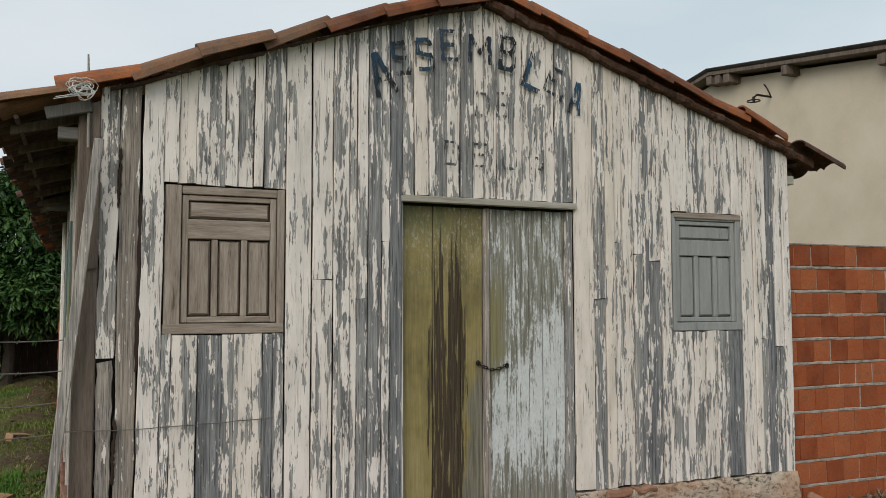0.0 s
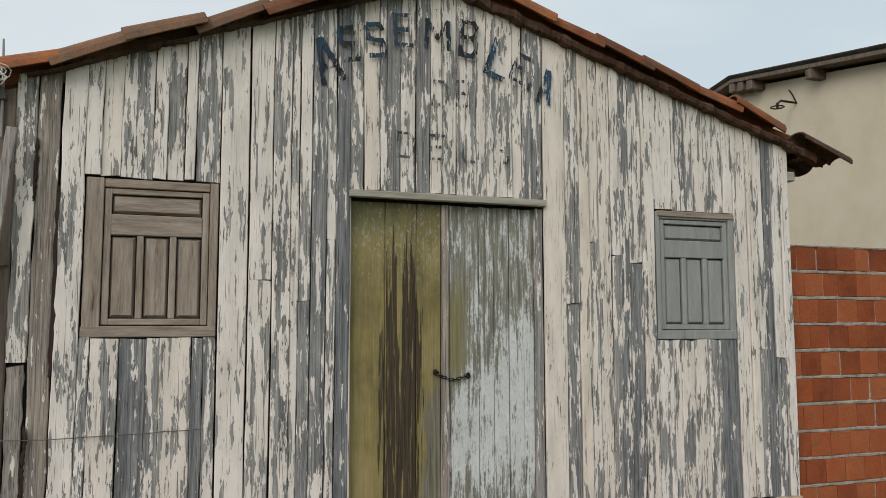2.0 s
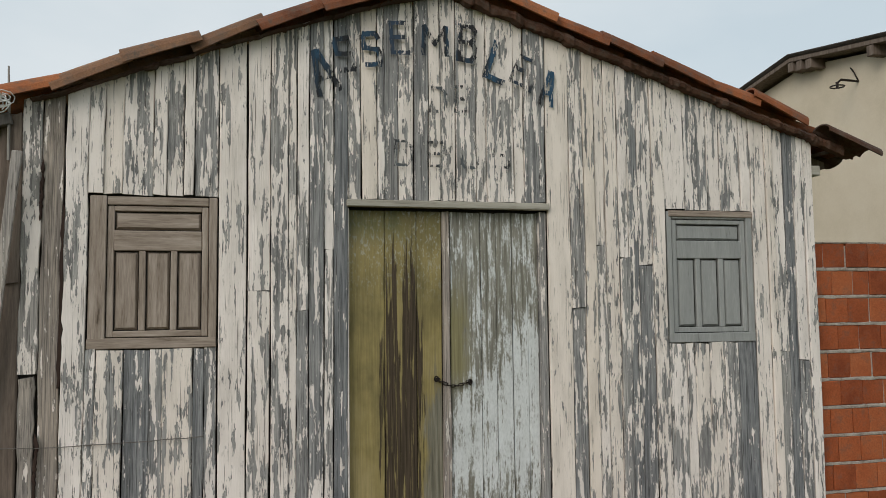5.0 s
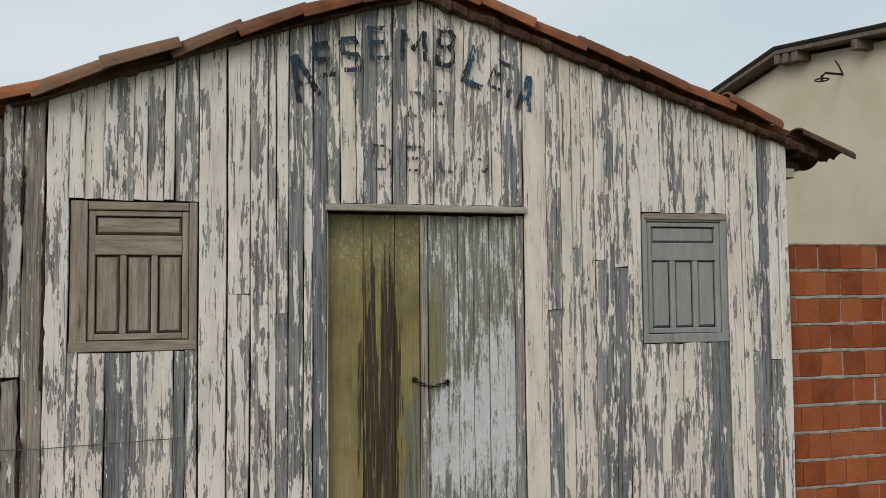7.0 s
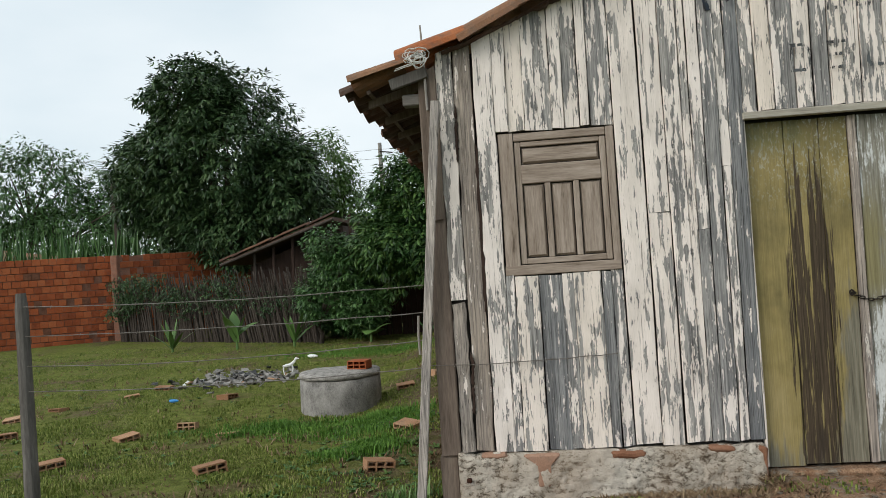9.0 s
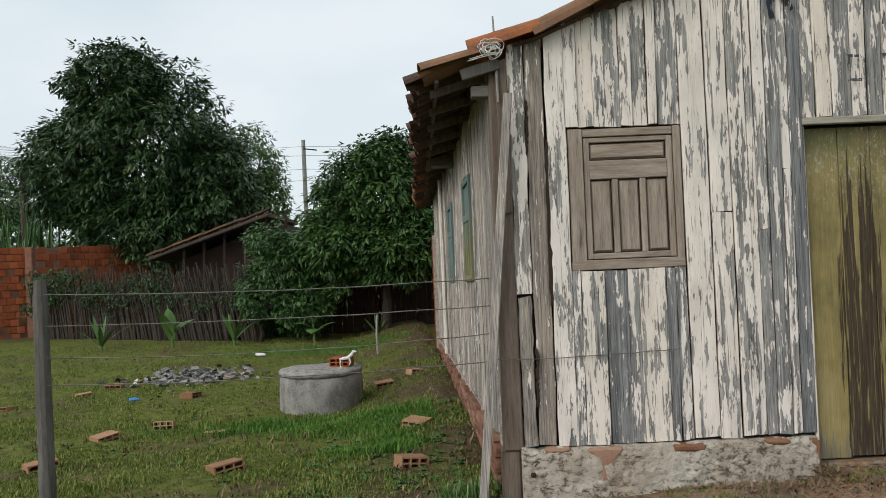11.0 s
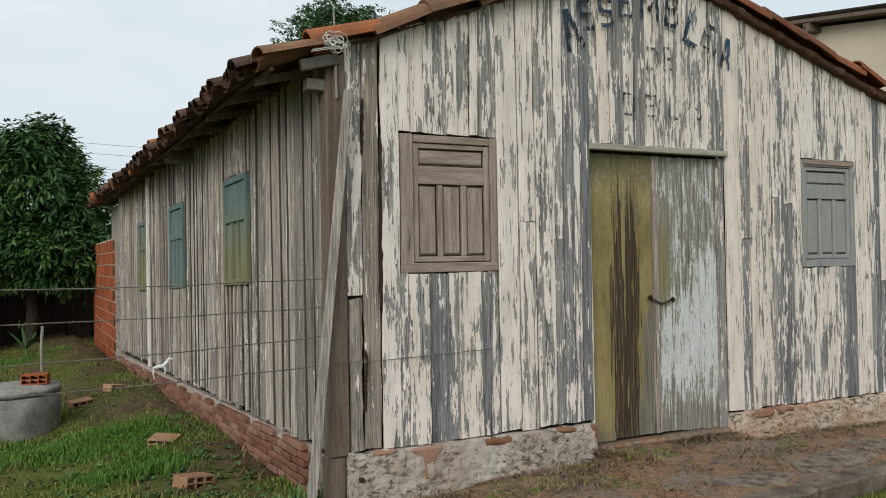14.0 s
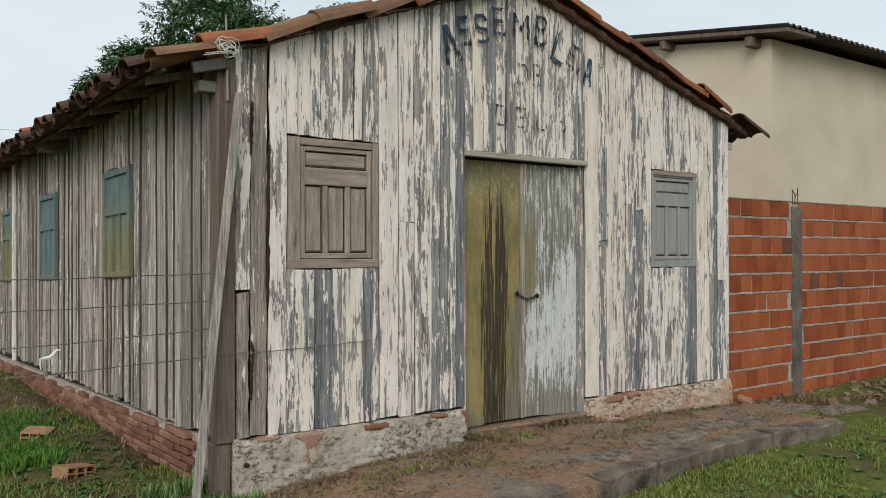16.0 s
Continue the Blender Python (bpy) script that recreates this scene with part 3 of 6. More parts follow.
def bbox(x0, x1, y0, y1, z0, z1, bevel=0.004, m=None):
    bm = bmesh.new()
    vs = box(bm, x0, x1, y0, y1, z0, z1)
    if bevel == 0.004:
        for v in vs:
            v.co += 0.0035 * Vector((noise.noise(v.co * 9), 0.4 * noise.noise(v.co * 11), noise.noise(v.co * 13)))
    if bevel:
        bmesh.ops.bevel(bm, geom=bm.edges[:], offset=bevel, segments=1, affect="EDGES")
    if m is not None:
        bm.transform(m)
    return bm


def tube(bm, pts, radii, n=6, cap=True):
    """A round bar through the points."""
    rings = []
    for i, p in enumerate(pts):
        p = Vector(p)
        a = Vector(pts[max(i - 1, 0)])
        c = Vector(pts[min(i + 1, len(pts) - 1)])
        d = (c - a).normalized()
        u = d.cross(Vector((0.31, 0.2, 0.93)))
        if u.length < 1e-3:
            u = d.cross(Vector((1, 0, 0)))
        u.normalize()
        w = d.cross(u)
        r = radii[i] if isinstance(radii, (list, tuple)) else radii
        rings.append([bm.verts.new(p + r * (math.cos(k * math.tau / n) * u + math.sin(k * math.tau / n) * w)) for k in range(n)])
    for a, c in zip(rings, rings[1:]):
        for k in range(n):
            bm.faces.new((a[k], a[(k + 1) % n], c[(k + 1) % n], c[k]))
    if cap:
        bm.faces.new(rings[0][::-1])
        bm.faces.new(rings[-1])


def board(x0, x1, z0, zt0, zt1, y, thick=0.022, segs=5, wob=0.004, lean=0.0, ragged=0.012, warp=0.004, c=0.004):
    """An upright sawn board with worn, wavering edges; its top follows a slope from zt0 to zt1."""
    bm = bmesh.new()
    prof = ((x0, 0.0 + c), (x0 + c, 0.0), ((x0 + x1) / 2, 0.0), (x1 - c, 0.0), (x1, c), (x1, thick), (x0, thick))
    rows = []
    rb = RNG.uniform(-ragged, ragged)
    for i in range(segs + 1):
        f = i / segs
        jl, jr, jw = RNG.uniform(-wob, wob), RNG.uniform(-wob, wob), RNG.uniform(-warp, warp)
        row = []
        for px, py in prof:
            g = (px - x0) / (x1 - x0)
            top = zt0 + (zt1 - zt0) * g
            z = z0 + rb * (g - 0.3) + (top - z0) * f
            row.append(bm.verts.new((px + (jl if g < 0.5 else jr) + lean * (f - 0.5), y + py + jw + warp * math.sin(3 * f + x0 * 9), z)))
        rows.append(row)
    n = len(prof)
    for a, b2 in zip(rows, rows[1:]):
        for k in range(n):
            bm.faces.new((a[k], a[(k + 1) % n], b2[(k + 1) % n], b2[k]))
    bm.faces.new(rows[0][::-1])
    bm.faces.new(rows[-1])
    return bm


def along_side(q, depth, z):
    """A point of the long side wall, which runs back along y and sinks a little; q runs along it."""
    q = min(q, 7.26)
    yy = q * (1.065 + 0.0135 * q)
    zz = z - 0.034 * q * min(1.0, max(0.0, (z + 0.1) / 1.2))
    return (-0.012 - 0.040 * yy + depth, yy, 1.32 + (zz - 1.32) * (1 + 0.0127 * q))


def on_side(bm):
    """Turn a wall built along x at y = 0 into the house's long side."""
    for v in bm.verts:
        v.co = along_side(*v.co)
    bmesh.ops.reverse_faces(bm, faces=bm.faces[:])
    return bm


def gz(x, y):
    """Height of the ground."""
    if x > -0.05 - 0.05 * max(y, 0) and y > -1.6 and x < 14:
        base = -0.2 if y > -0.6 else -0.2 - 0.07 * min(1, (-0.6 - y))
    else:
        wall = min(-0.08, -0.16 + 0.012 * y) if y > 0 else -0.16 + max(-0.1, 0.06 * y)
        s = 0.05 + 0.2 * min(1.0, max(0.0, (y - 1) / 3.2))
        d = min(1.0, max(0.0, (-x - 0.06 * max(y, 0)) / 1.6))
        base = wall - s * d * d * (3 - 2 * d)
        if y < -1:
            base = min(base, -0.22)
    if x > 0.5 and y < -0.9:
        base += 0.07 * min(1.0, (x - 0.5) / 0.8) * min(1.0, (-0.9 - y) / 0.2)
    return base + 0.03 * (noise.noise((x * 0.7, y * 0.7, 0)) + 0.4 * noise.noise((x * 2.7, y * 2.7, 3)))


# ---- ground ----
def build_ground():
    def axis(lo, hi, step, far):
        a = list(np.arange(lo, hi + 1e-6, step))
        s, v, w = step, lo, hi
        while v > -far:
            s *= 1.45
            v -= s
            w += s
            a = [v] + a + [w]
        return a
    xs, ys = axis(-9, 10, 0.14, 900), axis(-7, 16, 0.14, 900)
    bm = bmesh.new()
    grid = [[bm.verts.new((x, y, gz(x, y))) for y in ys] for x in xs]
    for i in range(len(xs) - 1):
        for j in range(len(ys) - 1):
            bm.faces.new((grid[i][j], grid[i + 1][j], grid[i + 1][j + 1], grid[i][j + 1]))
    ob = part("ground", bm, M_GROUND, smooth=True)
    tagged(ob, "uneven green grass with bare brown earth patches", "ground", kind="structure")


build_ground()


def apron_edge(x):
    return -1.36 - 0.10 * math.sin(x * 0.9 + 0.6) * (1 if x < 2.6 else 0.5) + 0.03 * noise.noise((x * 3.1, 5, 1))


def apron_z(x, y):
    z = -0.055 + 0.02 * noise.noise((x * 1.3, y * 1.3, 7)) + 0.012 * noise.noise((x * 5, y * 5, 2))
    if y > -0.35 and (x < 1.85 or x > 3.2):
        z -= 0.09 * (y + 0.35) / 0.35
    if x < 0.9:
        z -= 0.10 * (0.9 - x)
    return z - 0.03 * max(0, x - 3.4)


def build_apron():
    bm = bmesh.new()
    xs = np.arange(-0.35, 5.0, 0.09)
    rows = []
    for x in xs:
        e = apron_edge(x)
        col = []
        for k in range(19):
            f = k / 18
            y = e * (1 - f) + 0.12 * f
            col.append(bm.verts.new((x, y, apron_z(x, y) - (0.012 if k == 0 else 0))))
        low = bm.verts.new((x + 0.01, e - 0.012 + 0.02 * noise.noise((x * 4, 1, 9)), -0.20))
        low2 = bm.verts.new((x, e + 0.02, -0.5))
        rows.append([low2, low] + col)
    for a, c in zip(rows, rows[1:]):
        for k in range(len(a) - 1):
            bm.faces.new((a[k], c[k], c[k + 1], a[k + 1]))
    for r, rev in ((rows[0], False), (rows[-1], True)):
        b0 = bm.verts.new((r[-1].co.x, 0.12, -0.5))
        f = r + [b0]
        bm.faces.new(f if not rev else f[::-1])
    bmesh.ops.recalc_face_normals(bm, faces=bm.faces[:])
    ob = part("pavement", bm, M_APRON, smooth=False)
    tagged(ob, "cracked cement apron covered with brown earth", "pavement", kind="structure")


build_apron()


# ---- the wooden house ----
house = thing("wooden_house", "old wooden house with peeling white paint and clay tile roof", "house")
LEFT, RIGHT, RIDGE_X, RIDGE_Z = 0.07, 5.21, 2.45, 3.45


def roof_under(x):
    """Underside of the roof over the front wall."""
    if x < RIDGE_X:
        return RIDGE_Z - 0.345 * (RIDGE_X - x) + (0.02 if x > 1.0 else 0.0)
    return RIDGE_Z - 0.312 * (x - RIDGE_X)


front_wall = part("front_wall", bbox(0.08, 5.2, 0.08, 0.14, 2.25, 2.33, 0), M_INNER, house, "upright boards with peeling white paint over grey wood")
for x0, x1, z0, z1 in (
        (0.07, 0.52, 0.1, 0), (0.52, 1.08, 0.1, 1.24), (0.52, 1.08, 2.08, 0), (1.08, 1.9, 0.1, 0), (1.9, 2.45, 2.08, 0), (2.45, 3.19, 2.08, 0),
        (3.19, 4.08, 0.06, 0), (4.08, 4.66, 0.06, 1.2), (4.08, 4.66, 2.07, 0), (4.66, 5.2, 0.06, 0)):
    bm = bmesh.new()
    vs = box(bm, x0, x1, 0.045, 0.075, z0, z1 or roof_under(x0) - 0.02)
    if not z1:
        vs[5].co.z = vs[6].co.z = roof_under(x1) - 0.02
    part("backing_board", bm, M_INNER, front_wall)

# seam, seam, foot, top (0: to the roof), paint left, yellowness, wood tone
FRONT = [
    (0.075, 0.175, 1.10, 0, 0.50, 0.2, 0.62), (0.085, 0.165, 0.16, 1.08, 0.10, 0.3, 0.80), (0.18, 0.285, 0.17, 0, 0.16, 0.3, 0.90),
    (0.297, 0.415, 0.16, 0, 0.66, 0.1, 0.45),
    (0.42, 0.50, 2.115, 0, 0.78, 0.2, 0.5), (0.503, 0.60, 2.112, 0, 0.80, 0.55, 0.5), (0.603, 0.765, 2.11, 0, 0.52, 0.15, 0.35), (0.77, 0.84, 2.112, 0, 0.62, 0.2, 0.5),
    (0.843, 0.935, 2.11, 0, 0.50, 0.25, 0.4), (0.938, 0.995, 2.115, 0, 0.80, 0.2, 0.5), (1.0, 1.128, 2.11, 0, 0.42, 0.1, 0.32),
    (0.42, 0.47, 0.16, 1.23, 0.38, 0.1, 0.25), (0.473, 0.615, 0.16, 1.225, 0.60, 0.45, 0.3), (0.62, 0.76, 0.16, 1.222, 0.20, 0.1, 0.05), (0.763, 0.83, 0.16, 1.222, 0.45, 0.2, 0.25),
    (0.833, 0.995, 0.16, 1.224, 0.66, 0.55, 0.4), (1.0, 1.06, 0.16, 1.225, 0.15, 0.1, 0.1), (1.062, 1.128, 0.16, 1.23, 0.46, 0.1, 0.3),
    (1.135, 1.29, 0.17, 0, 0.74, 0.25, 0.45), (1.303, 1.43, 0.16, 1.55, 0.62, 0.3, 0.5), (1.303, 1.43, 1.555, 0, 0.72, 0.2, 0.5), (1.435, 1.535, 0.17, 0, 0.62, 0.2, 0.4),
    (1.54, 1.585, 0.17, 0, 0.55, 0.3, 0.5), (1.588, 1.655, 0.17, 1.43, 0.30, 0.1, 0.3), (1.588, 1.655, 1.435, 0, 0.62, 0.1, 0.4), (1.66, 1.745, 0.17, 0, 0.36, 0.1, 0.18),
    (1.75, 1.805, 0.17, 1.80, 0.55, 0.1, 0.5), (1.75, 1.805, 1.805, 0, 0.66, 0.1, 0.5), (1.81, 1.89, 0.17, 0, 0.16, 0.1, 0.0),
    (1.9, 1.975, 2.115, 0, 0.46, 0.3, 0.35), (1.98, 2.075, 2.115, 0, 0.82, 0.7, 0.5), (2.08, 2.12, 2.115, 0, 0.46, 0.1, 0.35), (2.123, 2.21, 2.115, 0, 0.36, 0.2, 0.3),
    (2.213, 2.31, 2.115, 0, 0.56, 0.3, 0.4), (2.316, 2.40, 2.115, 0, 0.30, 0.1, 0.3), (2.405, 2.478, 2.115, 0, 0.70, 0.45, 0.5), (2.482, 2.58, 2.115, 0, 0.68, 0.3, 0.45),
    (2.584, 2.715, 2.115, 0, 0.55, 0.25, 0.4), (2.72, 2.785, 2.115, 0, 0.62, 0.25, 0.5), (2.79, 2.965, 2.115, 0, 0.60, 0.25, 0.4), (2.97, 3.04, 2.115, 0, 0.72, 0.3, 0.45), (3.043, 3.18, 2.115, 0, 0.36, 0.1, 0.2),
    (3.19, 3.345, 0.10, 0, 0.95, 0.6, 0.5), (3.35, 3.445, 0.09, 1.43, 0.34, 0.15, 0.25), (3.35, 3.445, 1.435, 0, 0.50, 0.3, 0.4), (3.45, 3.525, 0.09, 0, 0.78, 0.85, 0.5),
    (3.53, 3.60, 0.10, 1.84, 0.55, 0.3, 0.5), (3.53, 3.60, 1.845, 0, 0.76, 0.5, 0.5), (3.603, 3.69, 0.10, 0, 0.70, 0.55, 0.45), (3.695, 3.76, 0.10, 1.76, 0.42, 0.2, 0.35), (3.695, 3.76, 1.765, 0, 0.62, 0.2, 0.35),
    (3.765, 3.835, 0.09, 0, 0.42, 0.3, 0.08), (3.84, 3.935, 0.09, 1.71, 0.34, 0.1, 0.12), (3.84, 3.935, 1.715, 0, 0.62, 0.2, 0.35), (3.94, 4.03, 0.09, 0, 0.72, 0.4, 0.35),
    (4.035, 4.185, 2.095, 0, 0.76, 0.2, 0.4), (4.19, 4.365, 2.09, 0, 0.52, 0.15, 0.25), (4.37, 4.465, 2.092, 0, 0.74, 0.25, 0.4), (4.47, 4.62, 2.09, 0, 0.62, 0.2, 0.35), (4.623, 4.70, 2.094, 0, 0.78, 0.2, 0.4),
    (4.04, 4.165, 0.09, 1.19, 0.55, 0.15, 0.4), (4.168, 4.235, 0.09, 1.188, 0.58, 0.2, 0.4), (4.238, 4.335, 0.09, 1.19, 0.55, 0.5, 0.35), (4.338, 4.45, 0.09, 1.19, 0.60, 0.4, 0.4),
    (4.453, 4.555, 0.09, 1.192, 0.48, 0.2, 0.3), (4.558, 4.70, 0.09, 1.2, 0.12, 0.1, 0.02),
    (4.707, 4.82, 0.09, 0, 0.76, 0.35, 0.45), (4.823, 4.885, 0.09, 0, 0.74, 0.55, 0.5), (4.888, 4.965, 0.09, 1.12, 0.34, 0.1, 0.5), (4.888, 4.965, 1.125, 0, 0.66, 0.2, 0.4),
    (4.968, 5.045, 0.08, 0, 0.18, 0.1, 0.0), (5.05, 5.125, 1.06, 0, 0.72, 0.1, 0.4), (5.05, 5.125, 0.08, 1.055, 0.40, 0.1, 0.2), (5.128, 5.205, 0.08, 0, 0.76, 0.15, 0.45),
]
for x0, x1, z0, zt, cov, yel, tone in FRONT:
    t0, t1 = (zt, zt) if zt else (roof_under(x0), roof_under(x1))
    proud = RNG.choice((0.0, 0.005, 0.012)) - (0.006 if z0 > 2 else 0)
    g0, g1 = RNG.choice((-0.002, -0.001, 0.0, 0.002)), RNG.choice((-0.002, -0.001, 0.0, 0.002))
    bm = board(x0 + g0, x1 - g1, z0, t0 + RNG.uniform(-0.004, 0.004), t1, -proud, segs=14 if x1 < 0.42 else 6, wob=0.006 if x1 < 0.42 else 0.003, lean=RNG.uniform(-0.006, 0.006))
    part("plank", bm, M_FRONT, front_wall, color=(cov, yel, tone))

# rotten splits in the brown boards beside the corner
for x0, x1, z0, z1 in ((0.279, 0.301, 1.02, 2.05), (0.170, 0.184, 1.95, 2.30), (0.171, 0.186, 0.40, 0.78)):
    part("split", board(x0, x1, z0, z1, z1 - 0.05, -0.016, 0.012, 18, 0.007, 0.01, 0.01, 0.001), M_SHED, front_wall, "dark rotten split in the boards")
# door lintel and the drip boards over the windows
part("lintel", bbox(1.885, 3.195, -0.032, 0.02, 2.066, 2.108, 0.004), M_LINTEL, front_wall, "pale weathered wooden door lintel")


# ---- front shutters ----
def shutter_window(name, label, x0, x1, z0, z1, mat, mat_h, left_jamb):
    """A closed ledged shutter: frame, one lying panel over three upright ones with raised fields."""
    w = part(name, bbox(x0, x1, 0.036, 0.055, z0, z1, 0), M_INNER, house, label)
    f = 0.05
    y0 = 0.0
    part("frame", bbox(x0 + 0.01, x0 + left_jamb, y0 - 0.004, 0.05, z0 + 0.02, z1 - 0.005), mat, w)
    part("frame", bbox(x1 - f, x1 - 0.005, y0 - 0.004, 0.05, z0 + 0.02, z1 - 0.005), mat, w)
    part("frame", bbox(x0 + left_jamb + 0.003, x1 - f - 0.003, y0, 0.05, z1 - 0.055, z1 - 0.008), mat_h, w)
    part("sill", bbox(x0 + 0.005, x1 - 0.005, -0.006, 0.05, z0, z0 + 0.062), mat_h, w)
    sx0, sx1 = x0 + left_jamb + 0.004, x1 - f - 0.004
    bot, top = z0 + 0.066, z1 - 0.06
    h = top - bot
    yr = 0.008
    st = 0.036
    part("stile", bbox(sx0, sx0 + st, yr, 0.05, bot, top), mat, w)
    part("stile", bbox(sx1 - st, sx1, yr, 0.05, bot, top), mat, w)
    mid0, mid1 = bot + 0.655 * h, bot + 0.81 * h
    part("rail", bbox(sx0 + st, sx1 - st, yr, 0.05, top - 0.03, top), mat_h, w)
    part("rail", bbox(sx0 + st, sx1 - st, yr - 0.002, 0.05, mid0, mid1), mat_h, w)
    part("rail", bbox(sx0 + st, sx1 - st, yr, 0.05, bot, bot + 0.035), mat_h, w)

    def field(a, b, c, d):
        bm = bmesh.new()
        e = 0.013
        o = [bm.verts.new(p) for p in ((a, 0.034, c), (b, 0.034, c), (b, 0.034, d), (a, 0.034, d))]
        i = [bm.verts.new(p) for p in ((a + e, 0.014, c + e), (b - e, 0.014, c + e), (b - e, 0.014, d - e), (a + e, 0.014, d - e))]
        for k in range(4):
            bm.faces.new((o[k], o[(k + 1) % 4], i[(k + 1) % 4], i[k]))
        bm.faces.new(i)
        part("panel", bm, mat_h if b - a > d - c else mat, w)

    field(sx0 + st + 0.007, sx1 - st - 0.007, mid1 + 0.007, top - 0.037)
    iw = sx1 - sx0 - 2 * st
    m = 0.036
    pw = (iw - 2 * m) / 3
    for k in range(3):
        a = sx0 + st + k * (pw + m)
        field(a + 0.006, a + pw - 0.006, bot + 0.042, mid0 - 0.007)
        if k < 2:
            part("muntin", bbox(a + pw, a + pw + m, yr, 0.05, bot + 0.035, mid0), mat, w)
    return w


shutter_window("window_1", "closed bare brown wooden shutter", 0.418, 1.13, 1.228, 2.105, M_SHUTTER, M_SHUTTER_H, 0.10)
shutter_window("window_2", "closed shutter in faded blue grey paint", 4.036, 4.703, 1.195, 2.085, M_BLUEGREY, M_BLUEGREY, 0.045)
part("rail", bbox(4.06, 4.70, -0.012, 0.05, 2.045, 2.085), M_SHUTTER_H, house, "bare brown strip over the shutter")

# ---- double door ----
door = part("door", bbox(1.895, 3.185, 0.085, 0.10, 0.0, 2.06, 0), M_INNER, house, "closed double door, olive leaf and rubbed white leaf")
for x0, x1, z0, mat in ((1.905, 2.127, -0.01, M_OLIVE), (2.131, 2.328, 0.0, M_OLIVE), (2.332, 2.49, 0.0, M_OLIVE),
                        (2.548, 2.748, 0.0, M_DOORWHITE), (2.752, 2.853, -0.01, M_DOORWHITE), (2.855, 2.958, -0.015, M_DOORWHITE), (2.964, 3.064, -0.02, M_DOORWHITE), (3.066, 3.136, -0.02, M_DOORWHITE)):
    part("plank", board(x0, x1, z0, 2.05, 2.05, 0.055, 0.028, 5, 0.0012, 0, 0.012, 0.0015, 0.003), mat, door)
part("cover_strip", board(2.495, 2.543, 0.0, 2.05, 2.05, 0.04, 0.03, 6, 0.004, 0, 0.01, 0.002), M_SIDE, door, "pale worn cover strip", color=(0.12, 0.3, 0.75))
part("jamb", board(3.14, 3.185, -0.04, 2.055, 2.055, 0.015, 0.07, 5, 0.003), M_FRONT, door, color=(0.3, 0.2, 0.5))
part("jamb", board(1.888, 1.902, 0.0, 2.055, 2.055, 0.005, 0.06, 5, 0.002), M_FRONT, door, color=(0.8, 0.4, 0.5))
# added behind the lintel so that no sky shows through the gap
part("backing_board", bbox(1.87, 3.21, 0.104, 0.135, 1.9, 2.24, 0), M_INNER, front_wall)
part("threshold", bbox(1.88, 3.19, -0.03, 0.16, -0.16, -0.022, 0.02), M_APRON, door, "worn threshold covered with earth")


def chain_latch():
    bm = bmesh.new()
    n = 9
    for i in range(n):
        f = i / (n - 1)
        x = 2.455 + 0.20 * f
        z = 1.0 - 0.035 * math.sin(f * math.pi) - 0.018 * f
        flat = i % 2
        ring = []
        for k in range(9):
            a = k * math.tau / 8
            dx, dn = 0.017 * math.cos(a), 0.008 * math.sin(a)
            ring.append((x + dx, 0.035 + (dn if flat else 0), z + (0 if flat else dn)))
        tube(bm, ring, 0.0035, 5, False)
    for x, z in ((2.447, 1.003), (2.665, 0.978)):
        ring = [(x + 0.012 * math.cos(k * math.tau / 8), 0.04 - 0.012 + 0.004, z + 0.016 * math.sin(k * math.tau / 8)) for k in range(9)]
        tube(bm, ring, 0.005, 6, False)
        tube(bm, [(x, 0.06, z), (x, 0.028, z)], 0.007, 6)
    part("chain", bm, M_IRON, door, "rusty iron chain that holds the door shut")


chain_latch()


# ---- lettering over the door ----
STROKES = {
    "A": [((0, 0), (0.42, 1), (0.58, 1), (1, 0)), ((0.2, 0.36), (0.8, 0.36))],
    "S": [((1, 0.86), (0.9, 1), (0.12, 1), (0, 0.9), (0, 0.56), (0.9, 0.48), (1, 0.4), (1, 0.1), (0.9, 0), (0.05, 0.02))],
    "E": [((1, 1), (0, 1), (0, 0), (1, 0)), ((0, 0.52), (0.75, 0.52))],
    "M": [((0, 0), (0.04, 1), (0.5, 0.38), (0.96, 1), (1, 0))],
    "B": [((0, 0), (0, 1), (0.75, 1), (0.95, 0.88), (0.95, 0.64), (0.7, 0.53), (0.05, 0.53)), ((0.7, 0.53), (1, 0.4), (1, 0.12), (0.8, 0), (0, 0))],
    "L": [((0, 1), (0, 0), (1, 0))],
    "I": [((0.5, 1), (0.5, 0))],
    "D": [((0, 0), (0, 1), (0.7, 1), (1, 0.75), (1, 0.25), (0.7, 0), (0, 0))],
    "U": [((0, 1), (0, 0.15), (0.15, 0), (0.85, 0), (1, 0.15), (1, 1))],
}


